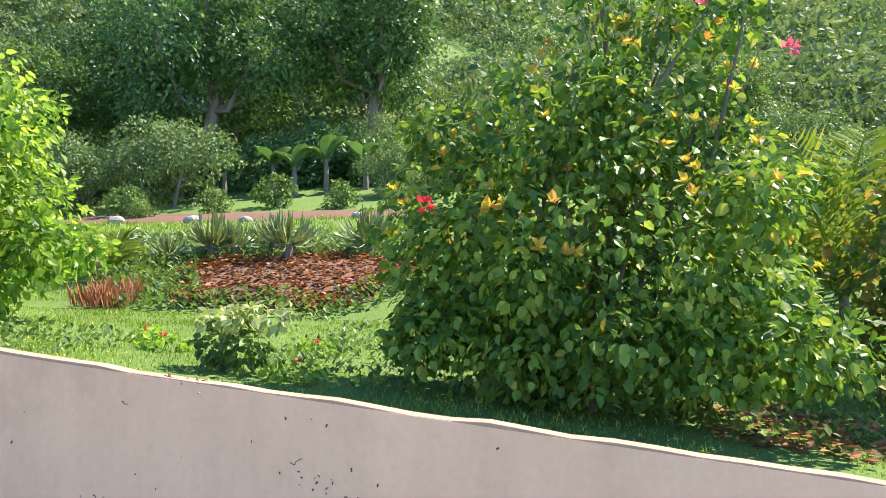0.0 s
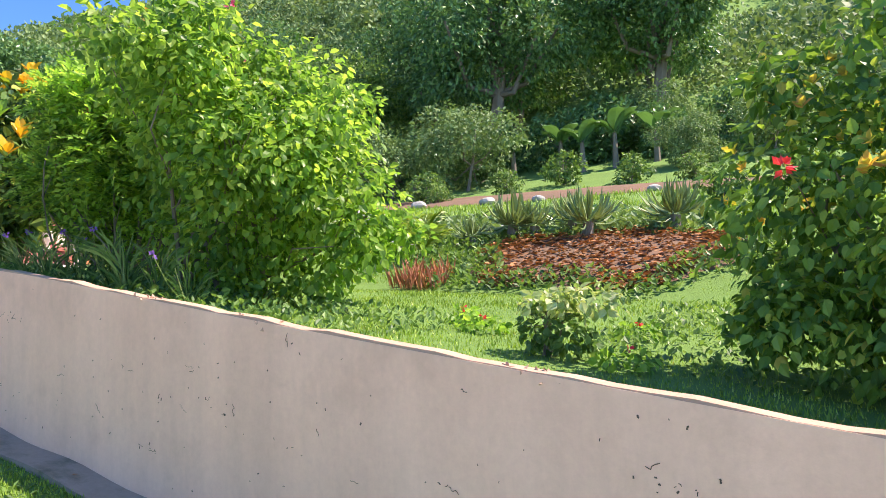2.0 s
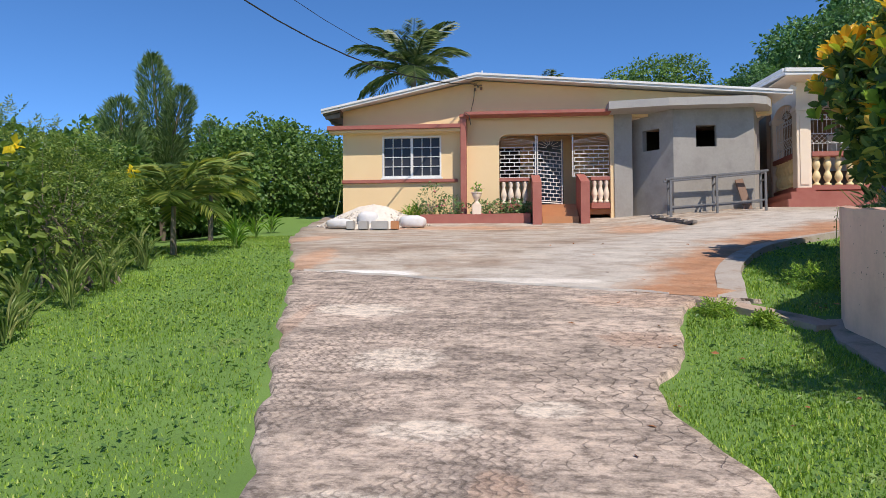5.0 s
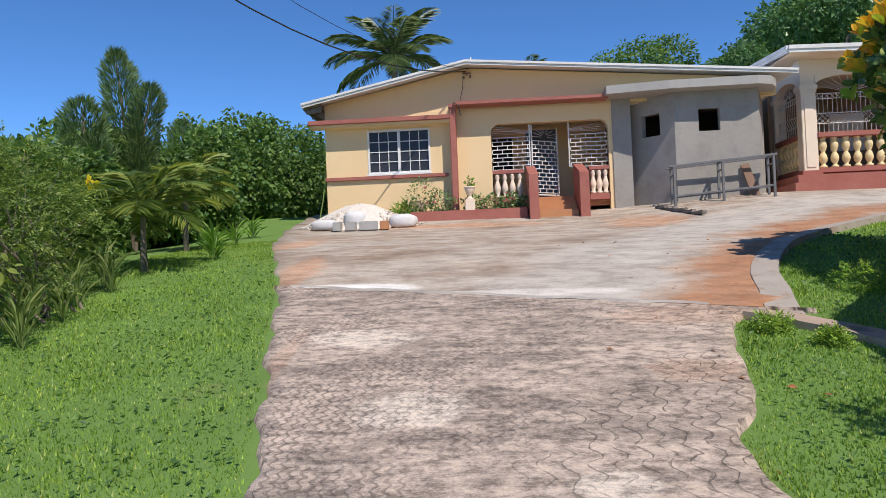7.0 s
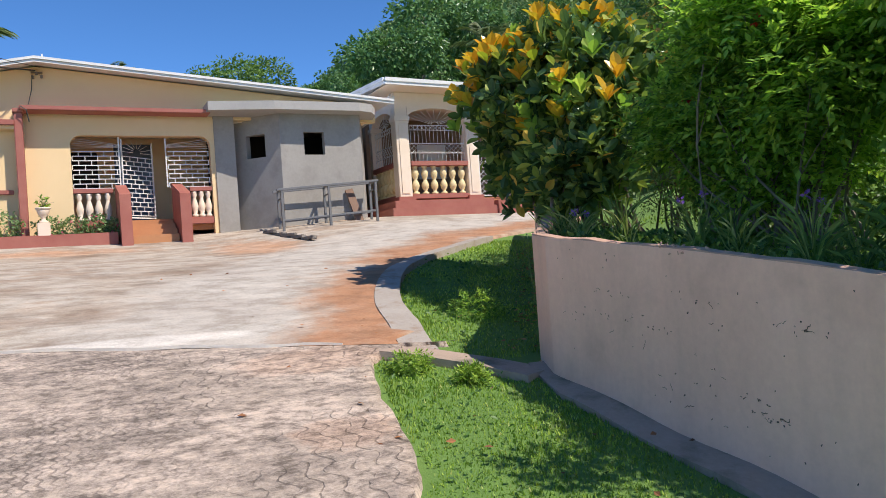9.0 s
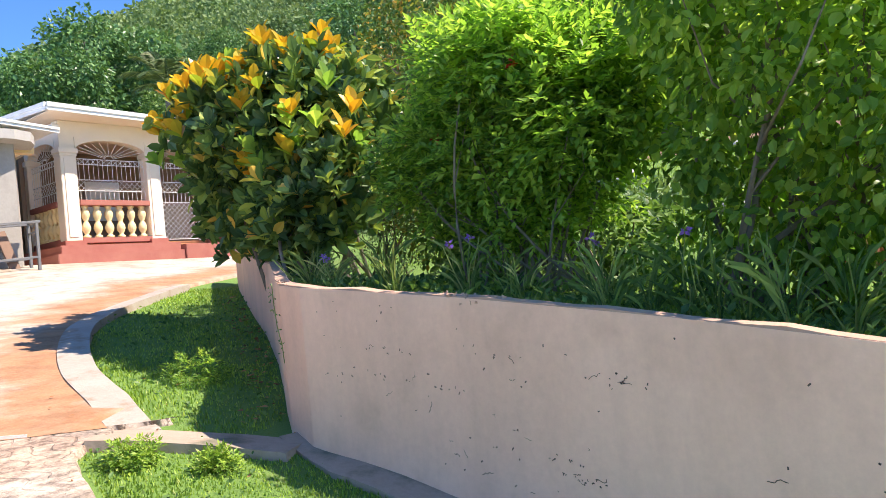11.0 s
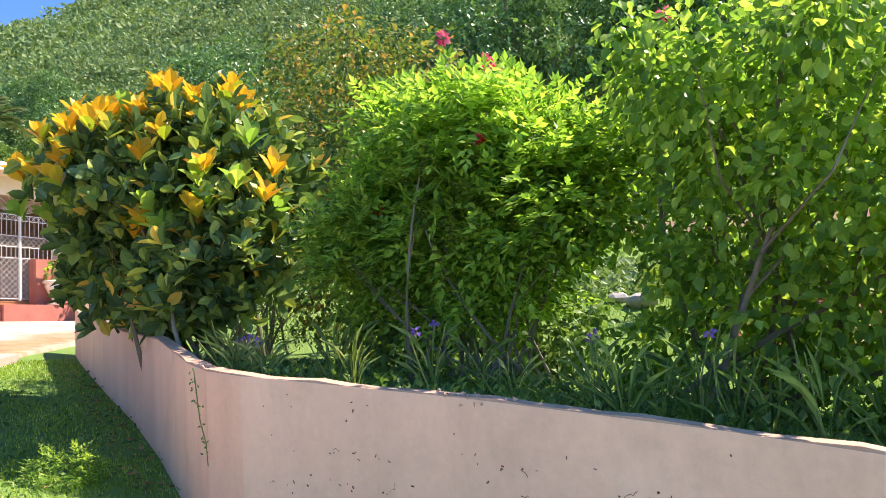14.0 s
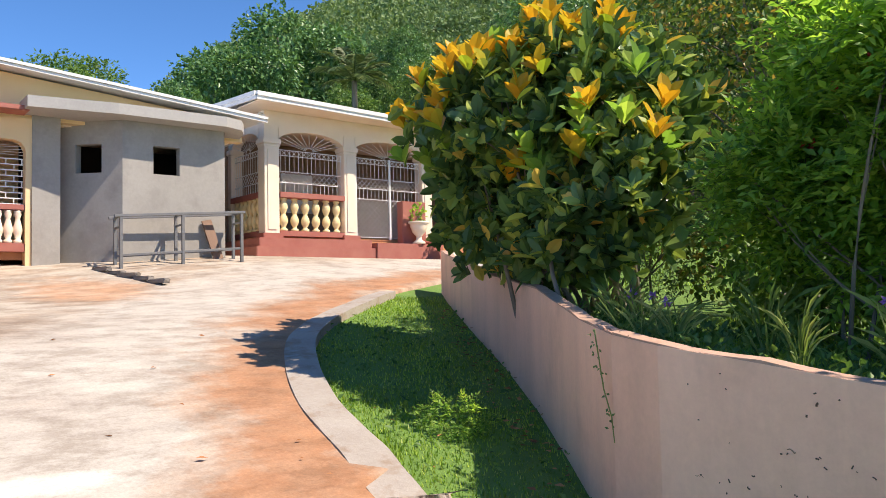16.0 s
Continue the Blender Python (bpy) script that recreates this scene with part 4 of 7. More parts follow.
def fan_grille(u0, u1, z0, at, axis, diamonds):
    """Upright bars, a lattice band and a fan of rays under the arch."""
    bm = bmesh.new()

    def P(u, z):
        return (at, u, z) if axis == "y" else (u, at, z)
    n = max(8, int(abs(u1 - u0) / 0.105))
    us = [u0 + (u1 - u0) * k / n for k in range(n + 1)]
    zl0, zl1 = (5.02, 5.26)
    for u in us:
        if diamonds:
            bar(bm, P(u, 4.78), P(u, zl0))
        else:
            bar(bm, P(u, z0), P(u, zl0))
        bar(bm, P(u, zl1), P(u, 5.72))
    for z in (z0, zl0, zl1, 5.60, 5.72):
        bar(bm, P(u0, z), P(u1, z), 0.008)

    def lattice(za, zb, step):
        w = abs(u1 - u0)
        rows = max(1, round((zb - za) / step))
        cols = max(1, round(w / step))
        for i in range(cols):
            for j in range(rows):
                a, b = u0 + (u1 - u0) * i / cols, u0 + (u1 - u0) * (i + 1) / cols
                c, d = za + (zb - za) * j / rows, za + (zb - za) * (j + 1) / rows
                bar(bm, P(a, c), P(b, d), 0.005)
                bar(bm, P(b, c), P(a, d), 0.005)
    lattice(zl0, zl1, 0.12)
    lattice(5.60, 5.72, 0.12)
    if diamonds:
        lattice(z0, 4.78, 0.13)
        bar(bm, P(u0, 4.78), P(u1, 4.78), 0.008)
    mid, half = (u0 + u1) / 2, abs(u1 - u0) / 2
    for k in range(1, 12):
        a = math.pi * k / 12
        top = 5.88 + 0.25 * math.sin(a)
        bar(bm, P(mid + 0.1 * math.cos(a), 5.73 + 0.08 * math.sin(a)), P(mid + half * 0.97 * math.cos(a), top - 0.02))
    ring = [P(mid + 0.1 * math.cos(math.pi * k / 8), 5.73 + 0.08 * math.sin(math.pi * k / 8)) for k in range(9)]
    for p0, p1 in zip(ring, ring[1:]):
        bar(bm, p0, p1)
    return bm


part("grille", fan_grille(*bays[0], 4.80, XP - 0.14, "y", False), M_WHITE, house, "white window grille with a fan under the arch")
part("grille", fan_grille(XS, XP - 0.3, 4.80, 9.1, "x", False), M_WHITE, house, "white window grille with a fan under the arch")
pgate = part("porch_gate", fan_grille(PG[0], 13.12, 3.90, XP - 0.1, "y", True), M_WHITE, house, "white lattice gate below an arched fan")
for y in (PG[0], 12.25):
    part("gate_post", boxes((XP - 0.125, XP - 0.075, y - 0.02, y + 0.02, 3.86, 5.74)), M_WHITE, pgate)
part("gate_pier", boxes((XP - 0.06, XP + 0.16, 12.42, 13.12, 3.74, 4.76), bevel=0.015), M_RED, house)
cable_m = plain("black_cable", (0.02, 0.02, 0.02), 0.6)
bracket = bmesh.new()
for dy, dz in ((0, 0), (-0.07, -0.08), (0.08, -0.06)):
    lathe(bracket, [(0.012, 0), (0.03, 0.01), (0.02, 0.03), (0.032, 0.05), (0.01, 0.07)], (XF + 0.05, 1.3 + dy, 6.38 + dz), 8)
box(bracket, XF - 0.02, XF + 0.06, 1.2, 1.4, 6.43, 6.445)
part("cable_bracket", bracket, M_BARK, house, "porcelain insulators for the power line")
v, f = tubes([([(XF + 0.03, 1.22, 6.38), (XF + 0.05, 1.2, 6.1), (XF + 0.12, 1.12, 5.75)], 0.008, 0.008), ([(XF + 0.44, 1.0, 5.7), (XF + 0.46, 1.1, 5.62), (XF + 0.44, 1.14, 5.4)], 0.012, 0.012)], 5)
raw("wiring", v, f, cable_m, house)
ts = np.linspace(0, 1, 16)[:, None]
sag = lambda a, b, s: np.array(a) * (1 - ts) + np.array(b) * ts - np.array([0, 0, s]) * (4 * ts * (1 - ts))
for start, end, drop, r in (((-20.42, 1.28, 6.46), (-9.81, -6.04, 9.56), 1.45, 0.014), ((-20.4, 1.36, 6.52), (-9.6, -5.6, 10.1), 1.35, 0.006)):
    line = sag(start, end, drop)
    way_on = line[-1] - line[-2]
    line = np.concatenate([line, line[-1] + way_on * np.arange(1, 8)[:, None]])
    v, f = tubes([(line, r, r)], 5)
    tagged(raw("power_cable", v, f, cable_m), "black overhead power cable slung to the gable", "cable")

# ---- foliage colours ----
M_BOUG = leaf_material("bougainvillea_leaf", [(0.0, (0.06, 0.144, 0.036)), (0.5, (0.144, 0.282, 0.054)), (0.94, (0.324, 0.456, 0.09)), (1.0, (0.6, 0.48, 0.12))], 0.4, 0.36)
M_TIP = leaf_material("orange_young_leaf", [(0.0, (0.40, 0.42, 0.07)), (0.5, (0.62, 0.46, 0.10)), (1.0, (0.70, 0.34, 0.12))], 0.45, 0.45)
M_BRONZE = leaf_material("bronze_leaf", [(0.0, (0.066, 0.132, 0.033)), (0.55, (0.143, 0.22, 0.055)), (0.85, (0.33, 0.286, 0.077)), (1.0, (0.528, 0.286, 0.088))], 0.4, 0.4)
M_LIME = leaf_material("sunlit_lime_leaf", [(0.0, (0.085, 0.19, 0.042)), (0.5, (0.20, 0.37, 0.075)), (1.0, (0.42, 0.56, 0.13))], 0.38, 0.58)
M_CROT = leaf_material("croton_leaf", [(0.0, (0.0607, 0.115, 0.0567)), (0.45, (0.115, 0.209, 0.0743)), (0.8, (0.23, 0.338, 0.0945)), (0.95, (0.459, 0.513, 0.121)), (1.0, (0.891, 0.513, 0.121))], 0.24, 0.28)
M_CROTY = leaf_material("croton_young_leaf", [(0.0, (0.62, 0.26, 0.03)), (0.45, (0.72, 0.38, 0.04)), (0.75, (0.66, 0.50, 0.06)), (1.0, (0.22, 0.40, 0.05))], 0.25, 0.4)
M_FERN = leaf_material("feathery_leaf", [(0.0, (0.09, 0.20, 0.042)), (0.5, (0.23, 0.43, 0.075)), (1.0, (0.44, 0.62, 0.13))], 0.4, 0.54)
M_DARKTREE = leaf_material("dark_tree_leaf", [(0.0, (0.0571, 0.135, 0.0536)), (0.6, (0.105, 0.226, 0.0861)), (1.0, (0.209, 0.362, 0.129))], 0.35, 0.25)
M_MIDTREE = leaf_material("mid_tree_leaf", [(0.0, (0.0633, 0.135, 0.0462)), (0.6, (0.127, 0.236, 0.066)), (1.0, (0.24, 0.361, 0.106))], 0.45, 0.35)
M_SAGE = leaf_material("grey_green_leaf", [(0.0, (0.10, 0.18, 0.075)), (0.6, (0.17, 0.27, 0.11)), (1.0, (0.26, 0.36, 0.16))], 0.5, 0.25)
# hill greens are paled and greyed so the leaf colour carries the haze
M_HILL_HAZE = leaf_material("hazed_hill_leaf", [(0.0, (0.095, 0.165, 0.07)), (0.5, (0.16, 0.245, 0.10)), (1.0, (0.24, 0.325, 0.145))], 0.6, 0.25)
M_HEDGE = leaf_material("roadside_leaf", [(0.0, (0.065, 0.125, 0.036)), (0.6, (0.17, 0.26, 0.065)), (1.0, (0.36, 0.43, 0.12))], 0.36, 0.36)
M_PALM = leaf_material("palm_leaf", [(0.0, (0.115, 0.193, 0.05)), (0.7, (0.249, 0.331, 0.0834)), (1.0, (0.454, 0.468, 0.133))], 0.35, 0.35)
M_PALMY = leaf_material("yellowing_palm_leaf", [(0.0, (0.165, 0.32, 0.055)), (1.0, (0.375, 0.42, 0.088))], 0.4, 0.4)
M_BLADE = leaf_material("grass_blade", [(0.0, (0.131, 0.233, 0.0383)), (0.6, (0.248, 0.4, 0.0615)), (0.93, (0.398, 0.524, 0.0921)), (1.0, (0.502, 0.524, 0.214))], 0.5, 0.32)
M_REED = leaf_material("pale_strap_leaf", [(0.0, (0.125, 0.204, 0.0625)), (0.6, (0.25, 0.336, 0.112)), (1.0, (0.45, 0.48, 0.225))], 0.4, 0.35)
M_YUCCA = leaf_material("yucca_leaf", [(0.0, (0.116, 0.189, 0.087)), (1.0, (0.319, 0.406, 0.189))], 0.4, 0.15)
M_LITTER = leaf_material("fallen_leaf", [(0.0, (0.145, 0.0653, 0.0362)), (0.5, (0.392, 0.16, 0.0725)), (1.0, (0.609, 0.29, 0.145))], 0.8, 0.1)
M_REDGRASS = leaf_material("dry_red_grass", [(0.0, (0.40, 0.15, 0.09)), (1.0, (0.58, 0.28, 0.17))], 0.7, 0.2)
M_PINK = leaf_material("pink_bract", [(0.0, (0.70, 0.08, 0.28)), (1.0, (0.85, 0.20, 0.42))], 0.5, 0.5)
M_SCARLET = leaf_material("scarlet_petal", [(0.0, (0.70, 0.03, 0.05)), (1.0, (0.85, 0.08, 0.12))], 0.5, 0.4)
M_VIOLET = leaf_material("violet_petal", [(0.0, (0.24, 0.10, 0.60)), (1.0, (0.36, 0.20, 0.75))], 0.5, 0.5)
M_YELLOW = leaf_material("yellow_petal", [(0.0, (0.85, 0.62, 0.03)), (1.0, (0.9, 0.75, 0.08))], 0.5, 0.5)
M_PALELEAF = leaf_material("variegated_leaf", [(0.0, (0.20, 0.32, 0.10)), (0.5, (0.45, 0.52, 0.25)), (1.0, (0.62, 0.66, 0.42))], 0.4, 0.4)


def spray(name, seed, blobs, n, k, length, size, material, parent, width=0.7, droop=0.2, shell=0.35, shape=LEAF_LEAN, label="", floor=None):
    """Compound leaves: k pairs of leaflets along each of n stalks."""
    rng = np.random.default_rng(seed)
    p, d = crown_points(rng, blobs, n, shell)
    if floor is not None:
        p, d = p[p[:, 2] > floor], d[p[:, 2] > floor]
    m = len(p)
    way = unit(d * 0.8 + rng.normal(size=(m, 3)) * 0.5 + np.array([0, 0, -droop + 0.25]))
    face = unit(np.array([0, 0, 1.0]) + rng.normal(size=(m, 3)) * 0.35 + d * 0.3)
    side = unit(np.cross(way, face))
    P, W, N, S = [], [], [], []
    for j in range(k):
        f = (j + 0.6) / k
        at = p + way * length * f - np.array([0, 0, 0.25 * length]) * f * f
        for s in (-1, 1):
            P.append(at)
            W.append(unit(way * 0.55 + side * s * (1.1 - 0.4 * f) + rng.normal(size=(m, 3)) * 0.18))
            N.append(unit(face + rng.normal(size=(m, 3)) * 0.2))
            S.append(size * (1.0 - 0.3 * f) * (0.8 + 0.4 * rng.random(m)))
    P.append(p + way * length - np.array([0, 0, 0.25 * length]))
    W.append(way)
    N.append(face)
    S.append(size * np.ones(m) * 0.9)
    v, f = leaf_mesh(np.concatenate(P), np.concatenate(W), np.concatenate(N), np.concatenate(S), width, shape)
    return raw(name, v, f, material, parent, label)


def whorls(name, seed, points, ways, k, size, width, material, parent, shape=LEAF_LONG, spread=0.75, label=""):
    """Rosettes of k leaves at shoot tips."""
    rng = np.random.default_rng(seed)
    m = len(points)
    P, W, N, S = [], [], [], []
    ref = unit(np.cross(ways, rng.normal(size=(m, 3))))
    ref2 = np.cross(ways, ref)
    for j in range(k):
        a = 2 * math.pi * (j * 0.382 + rng.random(m) * 0.05)
        lean = spread * (0.5 + 0.8 * j / k)
        out = np.cos(a)[:, None] * ref + np.sin(a)[:, None] * ref2
        W.append(unit(ways + out * lean + rng.normal(size=(m, 3)) * 0.12))
        N.append(unit(ways - out * 0.6))
        P.append(points - ways * size * 0.35 * j / k)
        S.append(size * (0.75 + 0.4 * rng.random(m)))
    v, f = leaf_mesh(np.concatenate(P), np.concatenate(W), np.concatenate(N), np.concatenate(S), width, shape)
    return raw(name, v, f, material, parent, label)


def flower(parent, at, r, material, seed, n=14, label=""):
    """A head of small petals."""
    rng = np.random.default_rng(seed)
    d = unit(rng.normal(size=(n, 3)))
    v, f = leaf_mesh(np.array(at) + d * r * 0.25, unit(d + rng.normal(size=(n, 3)) * 0.3), unit(rng.normal(size=(n, 3))), r * np.ones(n), 1.1, LEAF_LEAN)
    return raw("flower", v, f, material, parent, label)


def terr(x, y):
    return float(terrace_z(x, y))


def grd(x, y):
    return float(ground_z(x, y))


# ---- garden bushes ----
base = (-0.9, 6.5, terr(-0.9, 6.5) - 0.05)
b = thing("bougainvillea_bush", "large bougainvillea bush with glossy leaves and orange young tips", "bush", base)
bl = [(-0.95, 6.45, 2.1, 1.05, 0.9, 0.75), (-1.6, 6.3, 2.3, 0.6, 0.65, 0.55), (-0.2, 6.4, 2.0, 0.5, 0.7, 0.6), (-1.15, 6.5, 2.75, 0.6, 0.65, 0.38), (-0.5, 6.6, 2.75, 0.55, 0.6, 0.42), (0.0, 6.6, 2.6, 0.3, 0.4, 0.3), (-1.45, 6.3, 1.8, 0.42, 0.5, 0.32), (0.1, 6.15, 1.65, 0.28, 0.4, 0.28), (-1.0, 5.95, 1.62, 0.8, 0.35, 0.3), (-0.4, 5.9, 1.55, 0.6, 0.3, 0.3), (0.3, 6.0, 1.5, 0.3, 0.3, 0.25)]
bl = roughen(bl, 38, 101, 0.12, 0.30)
sprays = [(-0.75, 6.5, 4.0, 0.25, 0.3, 0.5), (0.1, 6.6, 3.7, 0.2, 0.22, 0.5), (-0.3, 6.6, 3.6, 0.4, 0.4, 0.3), (-0.85, 6.5, 3.3, 0.35, 0.35, 0.35), (-0.15, 6.6, 3.15, 0.28, 0.3, 0.4), (-1.3, 6.4, 3.2, 0.3, 0.3, 0.2)]
crown("crown", 1, bl, 16500, 0.07, M_BOUG, b, droop=0.75, shell=0.75, floor=1.28)
rng = np.random.default_rng(61)
p, d = crown_points(rng, bl + sprays, 560, 0.08)
outer = (d[:, 2] > -0.1) & (p[:, 2] > 2.0)
p, d = p[outer][:120], d[outer][:120]
whorls("young_leaves", 62, p + d * 0.04, unit(d * 0.6 + np.array([0, 0, 0.3])), 5, 0.065, 0.95, M_TIP, b, LEAF_RICH, 1.2, "orange and yellow young leaves at the shoot tips")
limbs("branch", 71, base, sprays, 9, 0.022, b)
crown("crown", 51, sprays, 1150, 0.082, M_BOUG, b, droop=0.5, shell=0.9)
limbs("branch", 1, base, bl[:8], 10, 0.02, b)
for k, (px, py, pz) in enumerate(((-1.72, 5.62, 2.36), (-0.4, 5.9, 3.55), (-0.2, 5.85, 3.4), (0.2, 5.9, 3.1))):
    flower(b, (px, py, pz), 0.055, M_SCARLET if k == 0 else M_PINK, 60 + k)
b = thing("bougainvillea_bush", "darker flowering bush with reddish tips beside the lawn", "bush", (1.5, 7.4, terr(1.5, 7.4) - 0.05))
bl = [(1.5, 7.4, 2.0, 0.8, 0.8, 0.8), (1.9, 7.5, 2.6, 0.7, 0.7, 0.6), (1.3, 7.2, 1.5, 0.5, 0.5, 0.4)]
crown("crown", 4, bl, 4500, 0.085, M_BRONZE, b, droop=0.6, shell=0.5)
limbs("branch", 4, b.location, bl, 7, 0.03, b)
for k in range(5):
    flower(b, (1.0 + 0.12 * k, 6.75 + 0.05 * (k % 2), 1.7 + 0.2 * k), 0.05, M_SCARLET, 70 + k)

base = (-6.5, 6.6, terr(-6.5, 6.6) - 0.05)
b = thing("garden_shrub", "broad sunlit lime-green shrub spreading behind the wall", "bush", base)
bl = [(-6.1, 6.6, 3.0, 0.85, 0.9, 0.85), (-5.6, 6.5, 2.9, 0.8, 0.8, 0.65), (-5.05, 6.5, 2.65, 0.45, 0.5, 0.45), (-6.5, 6.7, 3.3, 0.55, 0.7, 0.8), (-6.2, 6.7, 3.55, 0.75, 0.75, 0.5), (-6.7, 6.6, 3.85, 0.45, 0.6, 0.4), (-5.6, 6.6, 3.5, 0.6, 0.6, 0.45), (-5.9, 6.1, 2.5, 0.8, 0.5, 0.4), (-4.85, 6.4, 2.4, 0.25, 0.35, 0.3), (-5.1, 6.3, 3.1, 0.3, 0.35, 0.25), (-6.3, 5.85, 3.5, 0.5, 0.45, 0.6), (-5.7, 5.85, 3.15, 0.6, 0.45, 0.5), (-6.5, 5.65, 3.75, 0.36, 0.4, 0.4), (-5.1, 5.85, 2.9, 0.4, 0.4, 0.35), (-5.8, 5.6, 3.4, 0.45, 0.4, 0.4), (-5.9, 5.5, 3.8, 0.42, 0.38, 0.3)]
bl = roughen(bl, 34, 102, 0.14, 0.34)
crown("crown", 2, bl, 16500, 0.076, M_LIME, b, droop=0.65, shell=0.75)
tops = [(-6.8, 6.5, 4.3, 0.22, 0.22, 0.25), (-6.2, 6.3, 4.2, 0.25, 0.25, 0.25), (-5.4, 6.3, 3.75, 0.22, 0.22, 0.3), (-6.3, 5.7, 4.2, 0.3, 0.25, 0.22), (-5.0, 6.2, 3.3, 0.2, 0.2, 0.25), (-5.5, 5.6, 3.9, 0.25, 0.22, 0.22)]
crown("crown", 52, tops, 620, 0.08, M_LIME, b, droop=0.4, shell=0.9)
limbs("branch", 53, base, tops, 6, 0.012, b, lean=0.3)
limbs("branch", 2, base, bl[:16], 16, 0.026, b, lean=0.3)
for k, (px, pz) in enumerate(((-6.7, 4.5), (-6.4, 4.6))):
    flower(b, (px, 6.5, pz), 0.06, M_PINK, 80 + k)

# croton: dark whorls, its sunny shoulder golden
base = (-11.15, 6.95, terr(-11.15, 6.95) - 0.05)
b = thing("croton_bush", "dense croton bush with dark glossy leaves and golden young shoots", "bush", base)
bl = [(-10.9, 6.7, 3.55, 1.0, 0.75, 0.75), (-11.4, 6.85, 4.2, 0.75, 0.7, 0.6), (-10.3, 6.5, 4.1, 0.8, 0.7, 0.6), (-10.0, 6.35, 3.45, 0.6, 0.6, 0.6), (-11.3, 6.8, 3.15, 0.65, 0.6, 0.45), (-10.6, 6.5, 3.0, 0.7, 0.5, 0.35), (-10.8, 6.7, 4.55, 0.6, 0.6, 0.4), (-11.95, 7.15, 3.95, 0.6, 0.55, 0.6), (-12.0, 7.2, 3.3, 0.5, 0.45, 0.4), (-12.15, 6.95, 4.15, 0.5, 0.5, 0.55), (-11.75, 6.6, 3.3, 0.55, 0.5, 0.5), (-11.5, 6.4, 3.8, 0.5, 0.5, 0.55), (-10.4, 6.2, 3.2, 0.5, 0.4, 0.45), (-11.7, 6.15, 4.2, 0.45, 0.4, 0.4), (-11.0, 5.95, 4.1, 0.45, 0.4, 0.4)]
bl = [(x - 0.28, y + 0.14, z, rx, ry, rz) for x, y, z, rx, ry, rz in bl]
rng = np.random.default_rng(31)
p, d = crown_points(rng, bl, 1250, 0.55)
way = unit(d * 0.6 + np.array([0, 0, 0.75]) + rng.normal(size=d.shape) * 0.3)
whorls("crown", 32, p, way, 7, 0.185, 0.50, M_CROT, b, LEAF_OVAL, 1.0)
crown("crown", 36, bl, 2600, 0.16, M_CROT, b, width=0.5, droop=0.35, shape=LEAF_OVAL, shell=0.9)
p, d = crown_points(rng, bl, 3200, 0.10)
height = p[:, 2] - (4.05 + 0.42 * (p[:, 0] + 11.9))
sunny = (height > 0) & (d[:, 2] > -0.1) & (rng.random(len(p)) < 0.55)
p, d = p[sunny][:150], d[sunny][:150]
for k in range(len(p)):
    whorls("young_shoot", 330 + k, p[k:k + 1] + d[k:k + 1] * 0.06, unit(d[k:k + 1] * 0.5 + np.array([0, 0, 1.0])), 7, 0.19, 0.58, M_CROTY, b, LEAF_OVAL, 0.8, label="golden young leaves at a shoot tip")
p2, d2 = crown_points(rng, bl, 900, 0.1)
side = (d2[:, 1] < -0.15) & (p2[:, 2] > 3.6)
p2, d2 = p2[side][:46], d2[side][:46]
for k in range(len(p2)):
    whorls("young_shoot", 530 + k, p2[k:k + 1] + d2[k:k + 1] * 0.10, unit(d2[k:k + 1] * 0.5 + np.array([0, 0, 1.0])), 6, 0.21, 0.58, M_CROTY if k % 2 == 0 else M_LIME, b, LEAF_OVAL, 0.8, label="golden young leaves at a shoot tip" if k % 2 == 0 else "bright green young leaves at a shoot tip")
limbs("branch", 3, base, bl, 26, 0.022, b, lean=0.35, per=3)

# feathery shrub with red berries
base = (-8.35, 6.75, terr(-8.35, 6.75) - 0.05)
b = thing("feathery_shrub", "bushy shrub with bright feathery leaves on many thin stems", "bush", base)
bl = [(-8.35, 6.75, 3.55, 0.9, 0.7, 0.55), (-7.95, 6.65, 3.8, 0.58, 0.6, 0.45), (-8.75, 6.85, 3.75, 0.42, 0.5, 0.35), (-8.25, 6.75, 4.05, 0.55, 0.55, 0.3), (-7.75, 6.6, 3.4, 0.45, 0.45, 0.4), (-8.9, 6.6, 3.3, 0.4, 0.4, 0.3)]
bl = roughen(bl, 22, 105, 0.14, 0.32)
spray("crown", 5, bl, 3100, 5, 0.25, 0.092, M_FERN, b, width=0.85, droop=0.05, shell=0.6)
spray("crown", 15, [(-8.35, 6.75, 3.0, 0.75, 0.55, 0.45)], 700, 5, 0.22, 0.085, M_FERN, b, width=0.85, shell=0.9)
limbs("branch", 5, base, bl, 30, 0.014, b, lean=0.28, per=1)
for k, (px, py, pz) in enumerate(((-8.35, 6.1, 3.8), (-7.85, 6.0, 3.78), (-8.75, 6.2, 3.45), (-8.6, 6.3, 3.75))):
    flower(b, (px, py, pz), 0.05, M_SCARLET, 90 + k, label="cluster of red berries")

# low shrub added as dark filler for the shade behind the feathery stems
base = (-8.7, 7.9, terr(-8.7, 7.9) - 0.05)
b = thing("garden_shrub", "dark filler shrub added for the shade behind the feathery one", "bush", base)
bl = [(-8.7, 7.9, 2.6, 0.9, 0.5, 0.55), (-9.6, 7.9, 2.75, 0.7, 0.5, 0.55), (-8.0, 7.8, 2.5, 0.5, 0.4, 0.45), (-9.2, 7.2, 2.55, 0.5, 0.4, 0.4)]
crown("crown", 55, roughen(bl, 14, 107, 0.12, 0.28), 4200, 0.085, M_MIDTREE, b, shell=0.6)
limbs("branch", 55, base, bl, 9, 0.015, b)

